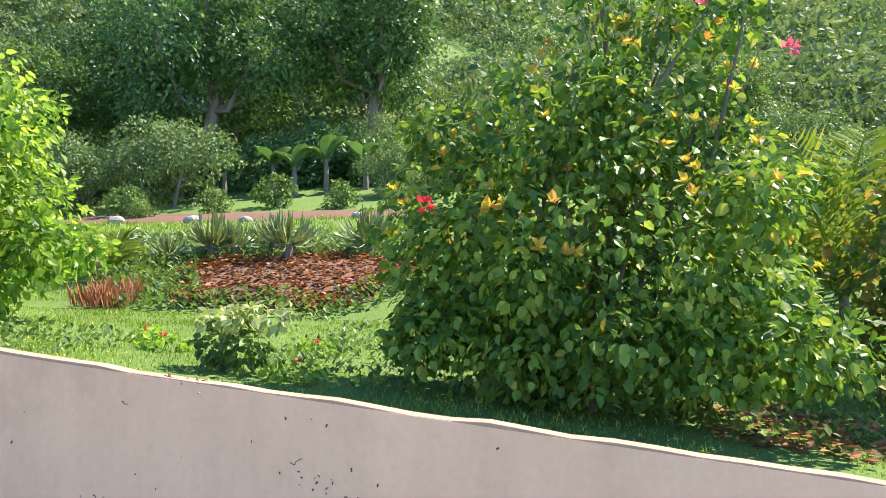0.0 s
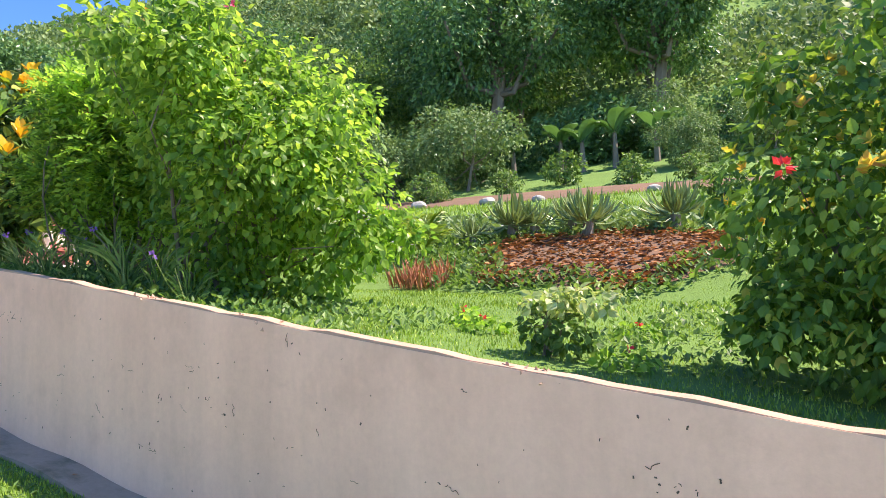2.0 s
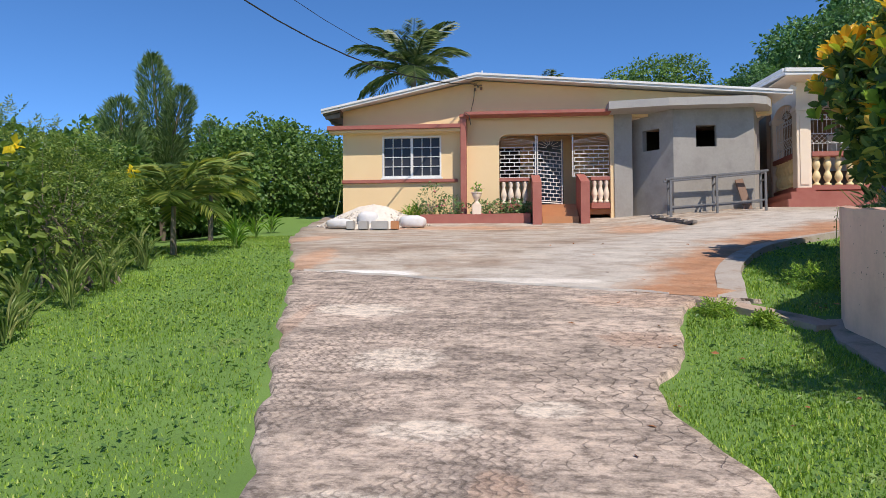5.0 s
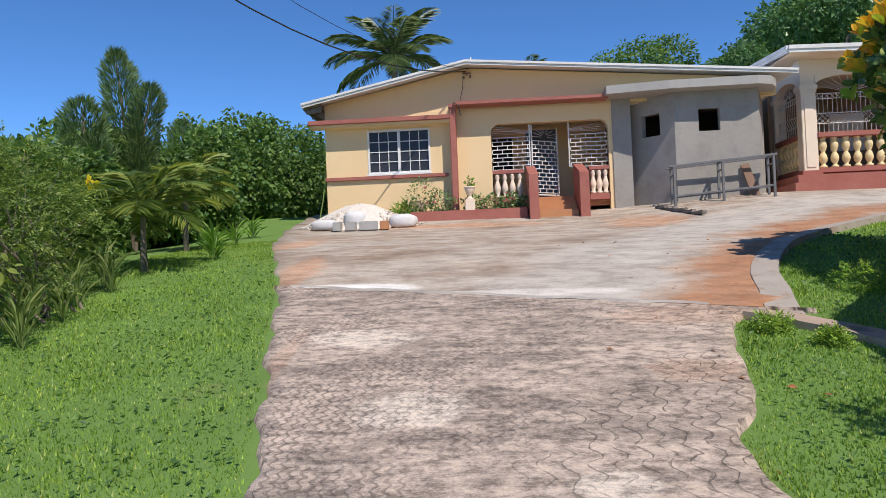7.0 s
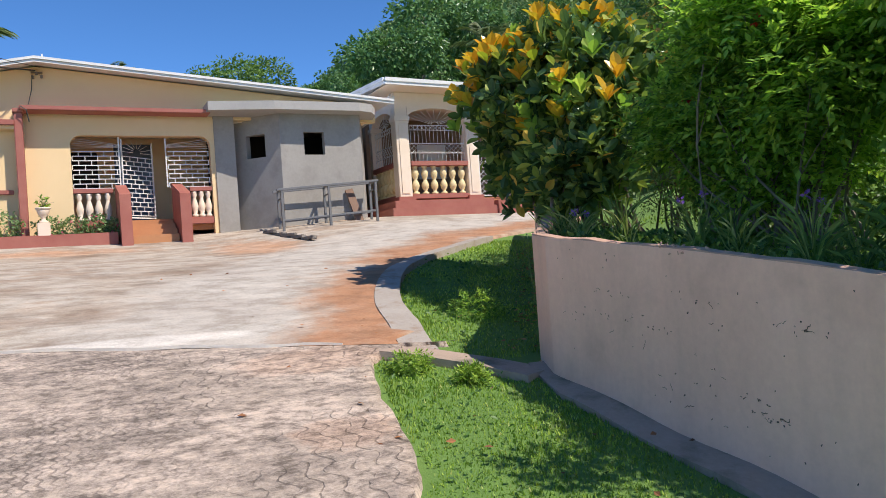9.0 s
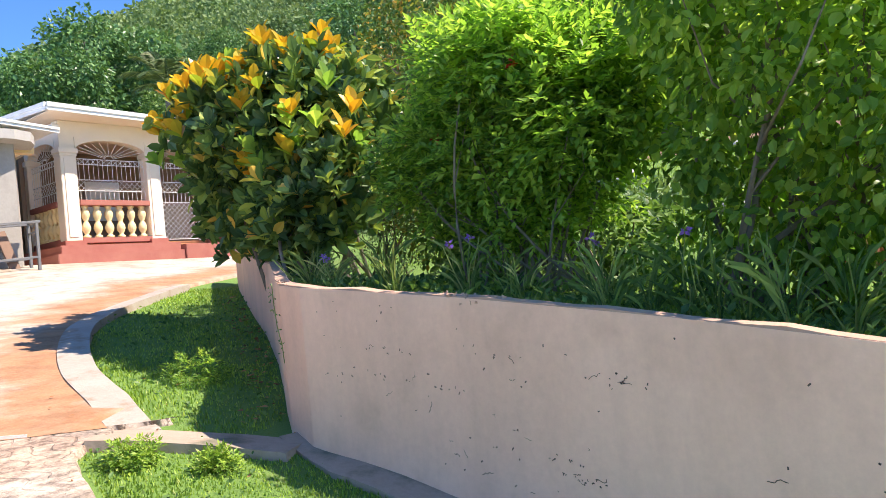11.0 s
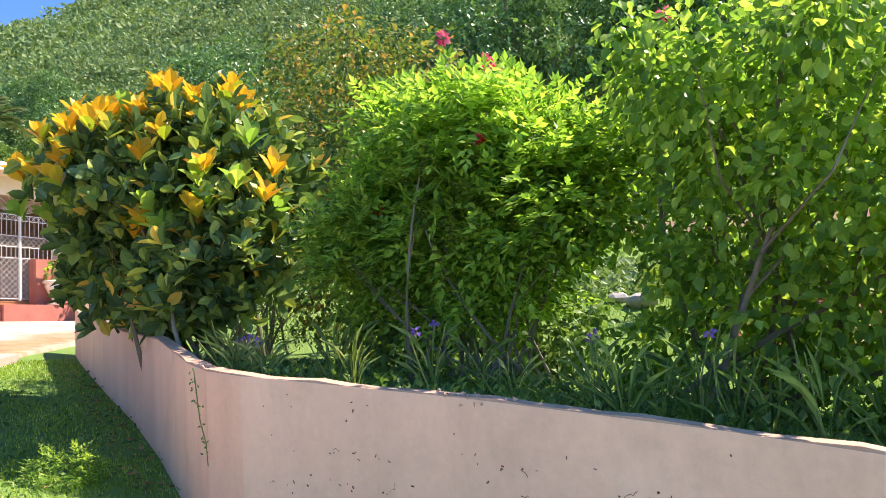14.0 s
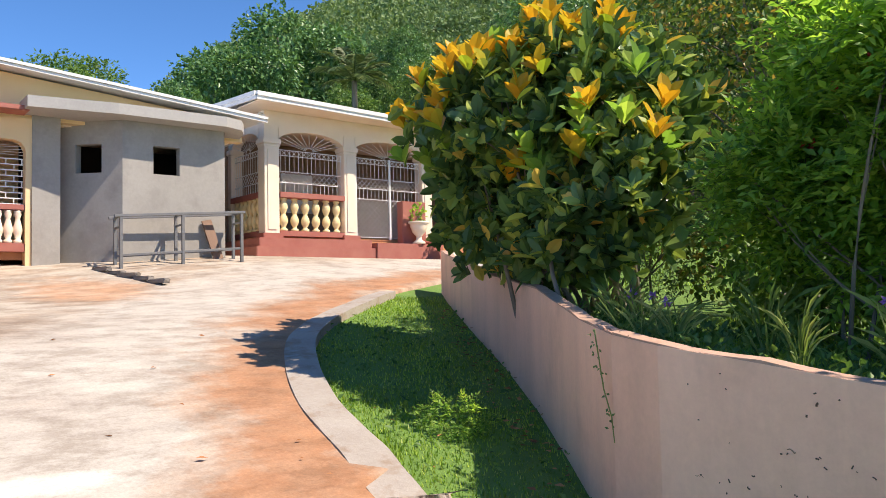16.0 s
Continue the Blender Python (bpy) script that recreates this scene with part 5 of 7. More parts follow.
# tall shrubs of mixed gold and pink behind
base = (-10.3, 9.6, terr(-10.3, 9.6) - 0.05)
b = thing("bougainvillea_bush", "tall bougainvillea with bronze leaves and pink bracts", "bush", base)
bl = [(-10.3, 9.6, 4.4, 1.3, 0.9, 1.2), (-11.3, 9.8, 4.6, 0.9, 0.8, 1.2), (-9.4, 9.4, 4.4, 0.9, 0.8, 1.0), (-10.5, 9.7, 5.6, 0.9, 0.8, 0.7), (-9.3, 9.5, 5.3, 0.6, 0.6, 0.5), (-10.3, 9.3, 3.2, 1.3, 0.8, 0.8)]
bl = [(x - 0.55, y - 0.4, z + 0.3, rx, ry, rz) for x, y, z, rx, ry, rz in bl]
bl = roughen(bl, 24, 106, 0.2, 0.45)
crown("crown", 6, bl, 11500, 0.075, M_BRONZE, b, droop=0.5, shell=0.6)
limbs("branch", 6, base, bl, 14, 0.03, b, lean=0.3)
for k, (px, py, pz) in enumerate(((-8.75, 8.6, 5.25), (-9.3, 8.7, 5.7), (-8.7, 8.65, 5.2), (-8.8, 8.6, 5.3))):
    flower(b, (px, py, pz), 0.08, M_PINK, 95 + k, 24)
base = (-12.3, 9.4, terr(-12.3, 9.4) - 0.05)
b = thing("garden_shrub", "fine-leaved green shrub behind the croton", "bush", base)
bl = [(-12.3, 9.4, 3.7, 0.9, 0.7, 0.7), (-11.4, 8.6, 3.2, 0.7, 0.6, 0.6)]
spray("crown", 7, bl, 900, 4, 0.16, 0.06, M_SAGE, b, width=0.6)
limbs("branch", 7, base, bl, 8, 0.02, b)


# ---- flowers and strap leaves along the wall ----
def strap_plant(name, label, category, base, n, length, material, seed, width=0.10, flowers=0, spread=0.55, fl_mat=None):
    rng = np.random.default_rng(seed)
    t = thing(name, label, category, base)
    a = rng.random(n) * 2 * math.pi
    lean = spread * (0.3 + rng.random(n))
    way = unit(np.stack([np.cos(a) * lean, np.sin(a) * lean, np.ones(n)], 1))
    face = unit(np.stack([-np.cos(a), -np.sin(a), lean], 1))
    up = rng.random(n)
    pos = np.array(base) + np.stack([np.cos(a) * 0.03, np.sin(a) * 0.03, up * length * 0.7], 1)
    v, f = leaf_mesh(pos, way, face, length * (0.5 + 0.5 * rng.random(n)), width, LEAF_LONG)
    raw("foliage", v, f, material, t)
    st = []
    for k in range(3 + flowers):
        e = np.array(base) + np.array([rng.normal() * 0.12, rng.normal() * 0.12, length * (0.9 + 0.5 * rng.random())])
        st.append((np.array([base, (np.array(base) + e) / 2 + rng.normal(size=3) * 0.02, e]), 0.006, 0.003))
        if k < flowers:
            flower(t, tuple(e), 0.032, fl_mat or M_VIOLET, seed * 7 + k, 10, "violet trumpet flower")
    v, f = tubes(st, 5)
    raw("stem", v, f, M_REED, t)
    return t


rng = np.random.default_rng(12)
for k in range(12):
    x = -10.2 + k * 0.31 + rng.normal() * 0.05
    y = float(terrace_edge(x)) + 0.30 + rng.random() * 0.5
    strap_plant("ruellia", "strap-leaved border plant with violet flowers above the wall", "plant", (x, y, terr(x, y) - 0.02), 20, 0.20 + 0.14 * rng.random(), M_MIDTREE if k % 3 == 2 else M_REED, 200 + k, 0.042, 2 if k % 3 == 1 else 0, 0.75)
for k in range(9):
    x = -7.0 + k * 0.19 + rng.normal() * 0.05
    y = 5.15 + rng.random() * 0.35
    strap_plant("border_plant", "tall leafy border stem with narrow leaves above the wall", "plant", (x, y, terr(x, y) - 0.02), 18, 0.24 + 0.14 * rng.random(), M_MIDTREE, 300 + k, 0.045, 1 if k % 6 == 2 else 0, 0.9)


# ---- the garden beyond ----
def scatter_leaves(name, seed, x0, x1, y0, y1, n, size, material, label, category, lift=0.02, zf=terrace_z, width=0.9, upright=0.15, parent=None, inside=None, shape=LEAF_LEAN):
    rng = np.random.default_rng(seed)
    x, y = rng.uniform(x0, x1, n), rng.uniform(y0, y1, n)
    if inside:
        k = inside(x, y)
        x, y = x[k], y[k]
    m = len(x)
    pos = np.stack([x, y, zf(x, y) + lift * rng.random(m)], 1)
    a = rng.random(m) * 2 * math.pi
    way = unit(np.stack([np.cos(a), np.sin(a), upright * (0.5 + rng.random(m))], 1))
    v, f = leaf_mesh(pos, way, unit(np.array([0, 0, 1.0]) + rng.normal(size=(m, 3)) * 0.4), size * (0.6 + 0.8 * rng.random(m)), width, shape)
    return tagged(raw(name, v, f, material, parent), label, category, kind="stuff")


def in_oval(cx, cy, rx, ry):
    return lambda x, y: ((x - cx) / rx) ** 2 + ((y - cy) / ry) ** 2 < 1 + 0.25 * np.sin(5 * np.arctan2(y - cy, x - cx))


scatter_leaves("leaf_litter", 8, -6.6, -2.6, 9.2, 12.2, 9000, 0.085, M_LITTER, "bed of fallen rust-brown leaves", "leaf litter", 0.10, inside=in_oval(-4.7, 10.7, 1.7, 1.2))
sheet_bed = lambda cx, cy, rx, ry, name, mat, label, n=22: tagged(raw(name, [(cx, cy, terr(cx, cy) + 0.07)] + [(cx + rx * s * math.cos(2 * math.pi * k / n) * (1 + 0.1 * math.sin(3 * k)), cy + ry * s * math.sin(2 * math.pi * k / n) * (1 + 0.1 * math.sin(3 * k)), terr(cx + rx * s * math.cos(2 * math.pi * k / n), cy + ry * s * math.sin(2 * math.pi * k / n)) + (0.06 if s < 1 else 0.004)) for s in (0.6, 1.0) for k in range(n)], [(0, 1 + k, 1 + (k + 1) % n) for k in range(n)] + [(1 + k, 1 + n + k, 1 + n + (k + 1) % n, 1 + (k + 1) % n) for k in range(n)], mat, smooth=True), label, "flower bed", kind="structure")
sheet_bed(-4.7, 10.7, 1.7, 1.25, "mulch_bed", M_SOIL, "low mound of reddish garden soil")
sheet_bed(-9.5, 18.6, 7.5, 1.3, "soil_bed", M_SOIL, "bare reddish soil strip at the foot of the trees", 30)
scatter_leaves("red_grass", 9, -6.75, -6.1, 9.1, 9.7, 230, 0.26, M_REDGRASS, "dry reddish grass clump in the lawn", "grass", 0.03, width=0.04, upright=3.2)
scatter_leaves("ground_cover", 10, -7.4, -2.4, 9.2, 11.6, 5200, 0.085, M_MIDTREE, "low green creeper round the leaf bed", "ground cover", 0.14, upright=0.8, inside=lambda x, y: ~in_oval(-4.7, 10.75, 1.45, 0.95)(x, y) & in_oval(-5.0, 10.5, 2.5, 1.4)(x, y))
scatter_leaves("ground_cover", 11, -10.5, -3.5, 11.6, 14.0, 3800, 0.13, M_SAGE, "low grey-green bedding plants among the yuccas", "ground cover", 0.12, upright=0.8)
scatter_leaves("ground_cover", 13, -3.2, 1.2, 6.0, 9.0, 2600, 0.06, M_MIDTREE, "weedy green growth under the bush", "ground cover", 0.08, upright=0.9)
scatter_leaves("ground_cover", 14, -10.5, -4.0, 5.0, 6.8, 3200, 0.055, M_MIDTREE, "leafy weeds along the top of the wall", "ground cover", 0.10, upright=0.9, inside=lambda x, y: y > terrace_edge(x) + 0.12)
scatter_leaves("leaf_litter", 15, -0.6, 0.9, 5.6, 7.3, 900, 0.07, M_LITTER, "dry leaves under the bush", "leaf litter", 0.03, inside=in_oval(0.2, 6.5, 0.6, 0.7))


v, f = leaf_mesh(np.zeros((1, 3)), np.array([[0, 0, 1.0]]), np.array([[0, -1.0, 0]]), [1.0], 0.10, LEAF_LONG)
SWORD = bpy.data.meshes.new("sword_leaf")
SWORD.from_pydata(v, [], [tuple(int(i) for i in q) for q in f])
SWORD.materials.append(M_YUCCA)


def yucca(base, n, length, seed, label):
    t = thing("yucca", label, "yucca", base)
    rng = np.random.default_rng(seed)
    h = length * 0.55
    v, f = tubes([(np.array([base, (base[0] + 0.02, base[1], base[2] + h)]), 0.09, 0.07)], 8)
    raw("trunk", v, f, M_BARK, t)
    d = unit(rng.normal(size=(n, 3)) * np.array([1, 1, 0.6]) + np.array([0, 0, 0.75]))
    for k in range(n):
        leaf = new("sword_leaf", SWORD)
        leaf.parent = t
        turn = Vector(d[k]).to_track_quat("Z", "Y")
        leaf.matrix_parent_inverse = Matrix.LocRotScale(Vector((0, 0, h)) + Vector(d[k]) * 0.05, turn, Vector((1, 1, 1)) * float(length * (0.75 + 0.3 * rng.random())))
    return t


for k, (x, y, L) in enumerate(((-6.3, 11.5, 0.5), (-6.05, 11.7, 0.38), (-5.15, 11.5, 0.5), (-5.6, 12.0, 0.42), (-4.1, 11.9, 0.48), (-6.85, 11.3, 0.3))):
    yucca((x, y, terr(x, y) - 0.03), 70, L, 400 + k, "spiky grey-green yucca rosette on a short trunk")


def frond_mesh(length, pairs, leaflet, droop, width=0.09, seed=0):
    rng = np.random.default_rng(seed)
    ts = (np.arange(pairs) + 0.8) / pairs
    c = np.stack([np.zeros(pairs), length * ts * (1 - 0.25 * ts), length * (0.35 * ts - droop * ts * ts)], 1)
    T = unit(np.gradient(c, axis=0))
    P, W = [], []
    for s in (-1, 1):
        P.append(c)
        W.append(unit(T * 0.75 + np.array([s, 0, -0.25]) + rng.normal(size=c.shape) * 0.08))
    size = leaflet * np.tile(np.sin(np.pi * np.clip(ts, 0.05, 0.97)) ** 0.5, 2)
    v, f = leaf_mesh(np.concatenate(P), np.concatenate(W), np.tile(np.array([[0, 0, 1.0]]), (2 * pairs, 1)), size, width, LEAF_LEAN)
    tv, tf = tube(np.concatenate([[[0, 0, 0]], c[::3]]), length * 0.014, length * 0.003, 4)
    me = bpy.data.meshes.new("frond")
    me.from_pydata(np.concatenate([v, tv]), [], [tuple(q) for q in f] + [tuple(i + len(v) for i in q) for q in tf])
    return me


def palm(base, height, n, me, r, seed, label, lean=0.05, material=None, tilt=(15, 80), scale=1.0):
    t = thing("palm_tree", label, "palm", base)
    rng = np.random.default_rng(seed)
    top = np.array(base) + np.array([lean * height, lean * height * 0.5, height])
    v, f = tubes([(np.array([base, (np.array(base) + top) / 2 + np.array([lean * 0.4, 0, 0]), top]), r, r * 0.7)], 9)
    raw("trunk", v, f, M_BARK, t)
    for k in range(n):
        ob = new("frond", me)
        ob.parent = t
        s = scale * (0.8 + 0.35 * rng.random())
        m = pose(*top, 0, 0, k * 137.5 + rng.normal() * 8) @ pose(0, 0, 0, 90 - tilt[0] - (tilt[1] - tilt[0]) * k / n) @ pose(0, 0, 0, -20)
        ob.matrix_parent_inverse = Matrix.Translation(-Vector(base)) @ m @ Matrix.Scale(s, 4)
    return t


F_COCO = frond_mesh(3.0, 46, 0.75, 0.45, 0.09, 1)
F_COCO.materials.append(leaf_material("coconut_leaf", [(0.0, (0.07, 0.12, 0.05)), (0.7, (0.16, 0.22, 0.085)), (1.0, (0.32, 0.35, 0.15))], 0.4, 0.3))
F_SMALL = frond_mesh(0.85, 24, 0.32, 0.5, 0.13, 2)
F_SMALL.materials.append(M_PALM)
F_YEL = frond_mesh(0.8, 22, 0.26, 0.3, 0.11, 3)
F_YEL.materials.append(M_PALMY)
palm((-34, -1.9, 3.2), 7.3, 26, F_COCO, 0.17, 1, "tall coconut palm rising behind the house roof", 0.0, scale=1.12, tilt=(5, 95))
palm((-46, 4.2, 3.2), 9.0, 14, F_COCO, 0.17, 2, "coconut palm far behind the roof", 0.0, scale=0.8)
palm((-34, 19.6, terr(-34, 19.6)), 8.3, 16, F_COCO, 0.17, 3, "coconut palm at the foot of the hill", 0.0, scale=0.8)
palm((-13.05, -2.95, grd(-13, -2.9) - 0.03), 0.75, 15, F_SMALL, 0.05, 4, "small dwarf palm at the edge of the grass", 0.03, scale=1.35)
palm((-15.6, -3.4, grd(-15.6, -3.4) - 0.03), 0.95, 15, F_SMALL, 0.05, 5, "small dwarf palm beside the hedge", 0.03, scale=1.35)
palm((-7.3, 10.7, terr(-7.3, 10.7)), 0.1, 13, F_YEL, 0.04, 6, "young yellow-green palm in the bed", 0.0, tilt=(5, 50))
palm((1.35, 9.6, terr(1.35, 9.6)), 0.25, 16, F_YEL, 0.06, 7, "arching yellow-green areca palm", 0.0, scale=2.5, tilt=(4, 48))


def banana(base, h, n, seed):
    t = thing("banana_plant", "banana plant with broad torn leaves at the garden's edge", "banana plant", base)
    rng = np.random.default_rng(seed)
    v, f = tubes([(np.array([base, (base[0], base[1], base[2] + h * 0.6)]), 0.11, 0.06)], 8)
    raw("stem", v, f, M_BARK, t)
    for k in range(n):
        a = k * 2.4 + rng.random()
        up = 0.9 + 0.5 * rng.random()
        L = h * 0.55
        ts = np.linspace(0, 1, 8)
        c = np.stack([np.cos(a) * L * ts * 0.7, np.sin(a) * L * ts * 0.7, L * (up * ts - 0.75 * ts * ts)], 1) + np.array(base) + np.array([0, 0, h * 0.58])
        s = np.array([-math.sin(a), math.cos(a), 0])
        w = (0.26 * np.sin(np.pi * np.clip(ts * 0.9 + 0.08, 0, 1)) ** 0.6)[:, None]
        V = np.concatenate([c - s * w - np.array([0, 0, 0.05]), c, c + s * w - np.array([0, 0, 0.05])])
        F = [(i, i + 1, 8 + i + 1, 8 + i) for i in range(7)] + [(8 + i, 8 + i + 1, 16 + i + 1, 16 + i) for i in range(7)]
        raw("leaf", V, F, M_DARKTREE, t)
    return t


for k, (x, y, h) in enumerate(((-9.4, 24.0, 2.0), (-10.3, 23.6, 1.7), (-12.6, 23.4, 1.6), (-11.3, 24.2, 1.8), (-16.2, 23.0, 1.9), (-8.3, 24.6, 1.8))):
    banana((x, y, terr(x, y) - 0.05), h, 6, 500 + k)


# ---- trees ----
def tree(name, label, base, height, spread, n, size, material, seed, trunk_r=0.22, category="tree", low=0.35):
    t = thing(name, label, category, base)
    rng = np.random.default_rng(seed)
    B = []
    for k in range(13):
        a, r = rng.random() * 2 * math.pi, spread * 0.62 * math.sqrt(rng.random())
        z = height * (low + (0.86 - low) * rng.random()) * (1 - 0.25 * (r / spread))
        s = spread * (0.30 + 0.2 * rng.random())
        B.append((base[0] + r * math.cos(a), base[1] + r * math.sin(a), base[2] + z, s, s, s * 0.75))
    crown("crown", seed, B, n, size, material, t, shape=LEAF_LEAN, shell=0.45, droop=0.4)
    v, f = tubes([(np.array([base, (base[0] + 0.1 * spread, base[1], base[2] + height * 0.3), (base[0] + 0.16 * spread, base[1], base[2] + height * 0.62)]), trunk_r, trunk_r * 0.5)] + [(np.array([(base[0] + 0.08 * spread, base[1], base[2] + height * 0.27), ((base[0] + b[0]) / 2, (base[1] + b[1]) / 2, base[2] * 0.4 + b[2] * 0.6), b[:3]]), trunk_r * 0.5, trunk_r * 0.15) for b in B[:8]], 7)
    raw("trunk", v, f, M_BARK, t)
    return t


def at_terr(x, y):
    return (x, y, terr(x, y) - 0.1)


big = tree("mango_tree", "broad dark-leaved mango tree at the foot of the hill", at_terr(-15.5, 27), 11.0, 4.8, 20000, 0.21, M_DARKTREE, 600, 0.3)
big2 = tree("mango_tree", "tall dark-leaved mango tree at the foot of the hill", at_terr(-10.0, 30.0), 11.5, 3.9, 18000, 0.21, M_DARKTREE, 601, 0.28)
mid = tree("hill_tree", "mid-green tree on the lower slope", at_terr(-22.5, 26), 6.5, 3.4, 10000, 0.19, M_MIDTREE, 602, 0.2)
for k, (src, x, y, s, rz) in enumerate(((big, -20.0, 29.5, 0.95, 70), (big, -27.5, 27, 0.9, 200), (mid, 4.0, 31, 0.6, 40), (big, 18.5, 29, 0.8, 300), (mid, -31.5, 25, 0.8, 220), (mid, -17.5, 33, 1.0, 10), (mid, -24, 34, 1.1, 100), (big2, -32, 31, 0.9, 250), (mid, -12.8, 38, 1.1, 300), (big2, 14, 30, 0.8, 20), (mid, -37, 27, 0.9, 90), (big, -43, 30, 0.9, 10), (mid, -50, 29, 1.0, 50))):
    c = copy_thing(src, pose(x, y, terr(x, y) - 0.1, 0, 0, rz))
    c.scale = (s, s, s)
shrub = tree("garden_shrub", "rounded grey-green shrub before the trees", at_terr(-13.2, 21.5), 3.2, 2.1, 8000, 0.13, M_SAGE, 603, 0.06, "bush", 0.04)
for x, y, s, rz in ((-15.6, 20.8, 0.8, 80), (-7.0, 23.0, 0.55, 200), (-18.5, 21.0, 0.9, 300), (-5.0, 24.5, 0.6, 20), (-9.0, 27.5, 0.8, 120), (3.2, 14.5, 0.55, 30), (5.2, 17.5, 0.7, 140), (1.4, 19.0, 0.6, 250), (7.5, 20.0, 0.9, 90), (4.2, 22.5, 0.8, 10), (-0.5, 24.0, 0.7, 60)):
    c = copy_thing(shrub, pose(x, y, terr(x, y) - 0.1, 0, 0, rz))
    c.scale = (s, s, s)
small = tree("garden_shrub", "small dark green shrub in the soil bed", at_terr(-9.8, 21.0), 1.0, 0.7, 900, 0.12, M_MIDTREE, 604, 0.03, "bush", 0.2)
for x, y, s in ((-13.0, 18.9, 0.9), (-12.2, 18.4, 0.6), (-7.6, 20.3, 0.8), (-5.8, 19.5, 0.7), (-10.9, 19.9, 0.7), (-3.2, 17.0, 1.0), (-15.0, 18.0, 1.0), (-4.2, 15.0, 0.7)):
    copy_thing(small, pose(x, y, terr(x, y) - 0.05, 0, 0, x * 77)).scale = (s, s, s)
dim = tree("undergrowth_bush", "dark leafy undergrowth beneath the mango trees", at_terr(-11.8, 25.5), 2.0, 1.5, 3200, 0.16, M_DARKTREE, 607, 0.05, "bush", 0.08)
for x, y, s, rz in ((-14.0, 24.6, 1.0, 50), (-16.0, 24.2, 1.15, 130), (-18.2, 24.8, 1.2, 200), (-8.6, 26.2, 0.9, 260), (-6.2, 26.8, 1.1, 310), (-3.6, 27.0, 1.0, 20), (-20.5, 25.0, 1.2, 80), (-0.8, 27.5, 1.1, 170), (-10.4, 26.8, 1.2, 230)):
    copy_thing(dim, pose(x, y, terr(x, y) - 0.1, 0, 0, rz)).scale = (s, s, s)
# trees behind the house
hz = 3.2
t1 = tree("garden_tree", "leafy green tree showing over the house roof", (-38, 8.6, hz), 11.2, 3.1, 19000, 0.17, M_MIDTREE, 605, 0.2)
t2 = tree("garden_tree", "round dark tree behind the porch", (-39, 13.8, hz), 10.6, 3.4, 22000, 0.18, M_DARKTREE, 606, 0.2)
for src, x, y, s, rz in ((t2, -43, 19.5, 1.45, 60), (t2, -47, 25, 1.75, 140), (t2, -52, 22, 1.6, 20), (t1, -45, 10.5, 0.95, 30), (t2, -50, 33, 1.1, 200), (t1, -41, 25, 1.1, 300), (t1, -36, 27, 0.9, 130), (t2, -30, 23, 0.7, 220), (t1, -60, 30, 1.0, 70)):
    c = copy_thing(src, pose(x, y, max(hz, terr(x, y) - 0.1), 0, 0, rz))
    c.scale = (s, s, s)

# ---- hill scrub ----
def scrub(name, seed, n, x0, x1, y0, y1, k, r0, r1, leaf, label, keep=None):
    rng = np.random.default_rng(seed)
    x, y = rng.uniform(x0, x1, n), rng.uniform(y0, y1, n)
    ok = y > terrace_edge(x) + 6
    if keep is not None:
        ok &= keep(x, y)
    x, y = x[ok], y[ok]
    m = len(x)
    r = rng.uniform(r0, r1, m)
    z = terrace_z(x, y) + r * 0.55
    d = unit(rng.normal(size=(m, k, 3)) + np.array([0, 0, 0.35]))
    pos = np.stack([x, y, z], 1)[:, None] + d * r[:, None, None] * np.array([1, 1, 0.85]) * (0.75 + 0.3 * rng.random((m, k, 1)))
    pos, d = pos.reshape(-1, 3), d.reshape(-1, 3)
    way = unit(d * 0.6 + rng.normal(size=d.shape) * 0.7)
    v, f = leaf_mesh(pos, way, unit(d + rng.normal(size=d.shape) * 0.4), leaf * np.repeat(r, k) * (0.6 + 0.7 * rng.random(len(pos))), 1.2, LEAF_LEAN)
    return tagged(raw(name, v, f, M_HILL_HAZE), label, "scrub", kind="stuff")


scrub("hill_scrub", 23, 190, -7, 28, 25, 38, 160, 0.6, 1.5, 0.20, "low green scrub at the foot of the hill")
scrub("hill_scrub", 20, 1400, -75, 30, 34, 75, 170, 0.8, 2.0, 0.21, "thick green scrub on the hillside")
scrub("hill_scrub", 21, 2800, -190, 70, 72, 190, 80, 1.4, 3.6, 0.28, "green scrub high on the distant hillside")
scrub("hill_scrub", 22, 800, -170, -30, 24, 75, 140, 1.0, 2.6, 0.22, "trees and scrub on the slope behind the house")


# ---- roadside hedge ----
b = thing("hedge_bush", "tangled flowering hedge with yellow trumpet flowers", "bush", (-8.0, -2.9, grd(-8.0, -2.9)))
bl = [(-7.2, -2.5, 2.1, 0.9, 0.7, 0.8), (-7.7, -2.9, 2.7, 0.8, 0.7, 0.55), (-8.8, -3.0, 2.4, 0.9, 0.7, 0.9), (-6.4, -2.7, 2.3, 0.8, 0.8, 0.9), (-7.0, -2.3, 2.9, 0.4, 0.4, 0.35)]
crown("crown", 40, bl, 4200, 0.12, M_HEDGE, b, droop=0.2, shell=0.55, width=0.8, floor=grd(-8, -2.5) + 0.25)
limbs("branch", 40, b.location, bl, 14, 0.02, b, lean=0.25)
for k, (x, y, z) in enumerate(((-7.0, -1.62, 3.15), (-7.3, -2.0, 3.1), (-7.6, -2.2, 3.05), (-6.9, -1.7, 2.75), (-8.4, -2.3, 3.0))):
    flower(b, (x, y, z), 0.10, M_YELLOW, 110 + k, 10, "yellow trumpet flower")
b = thing("hedge_bush", "feathery hedge shrub with thin pale stems", "bush", (-10.3, -3.0, grd(-10.3, -3.0)))
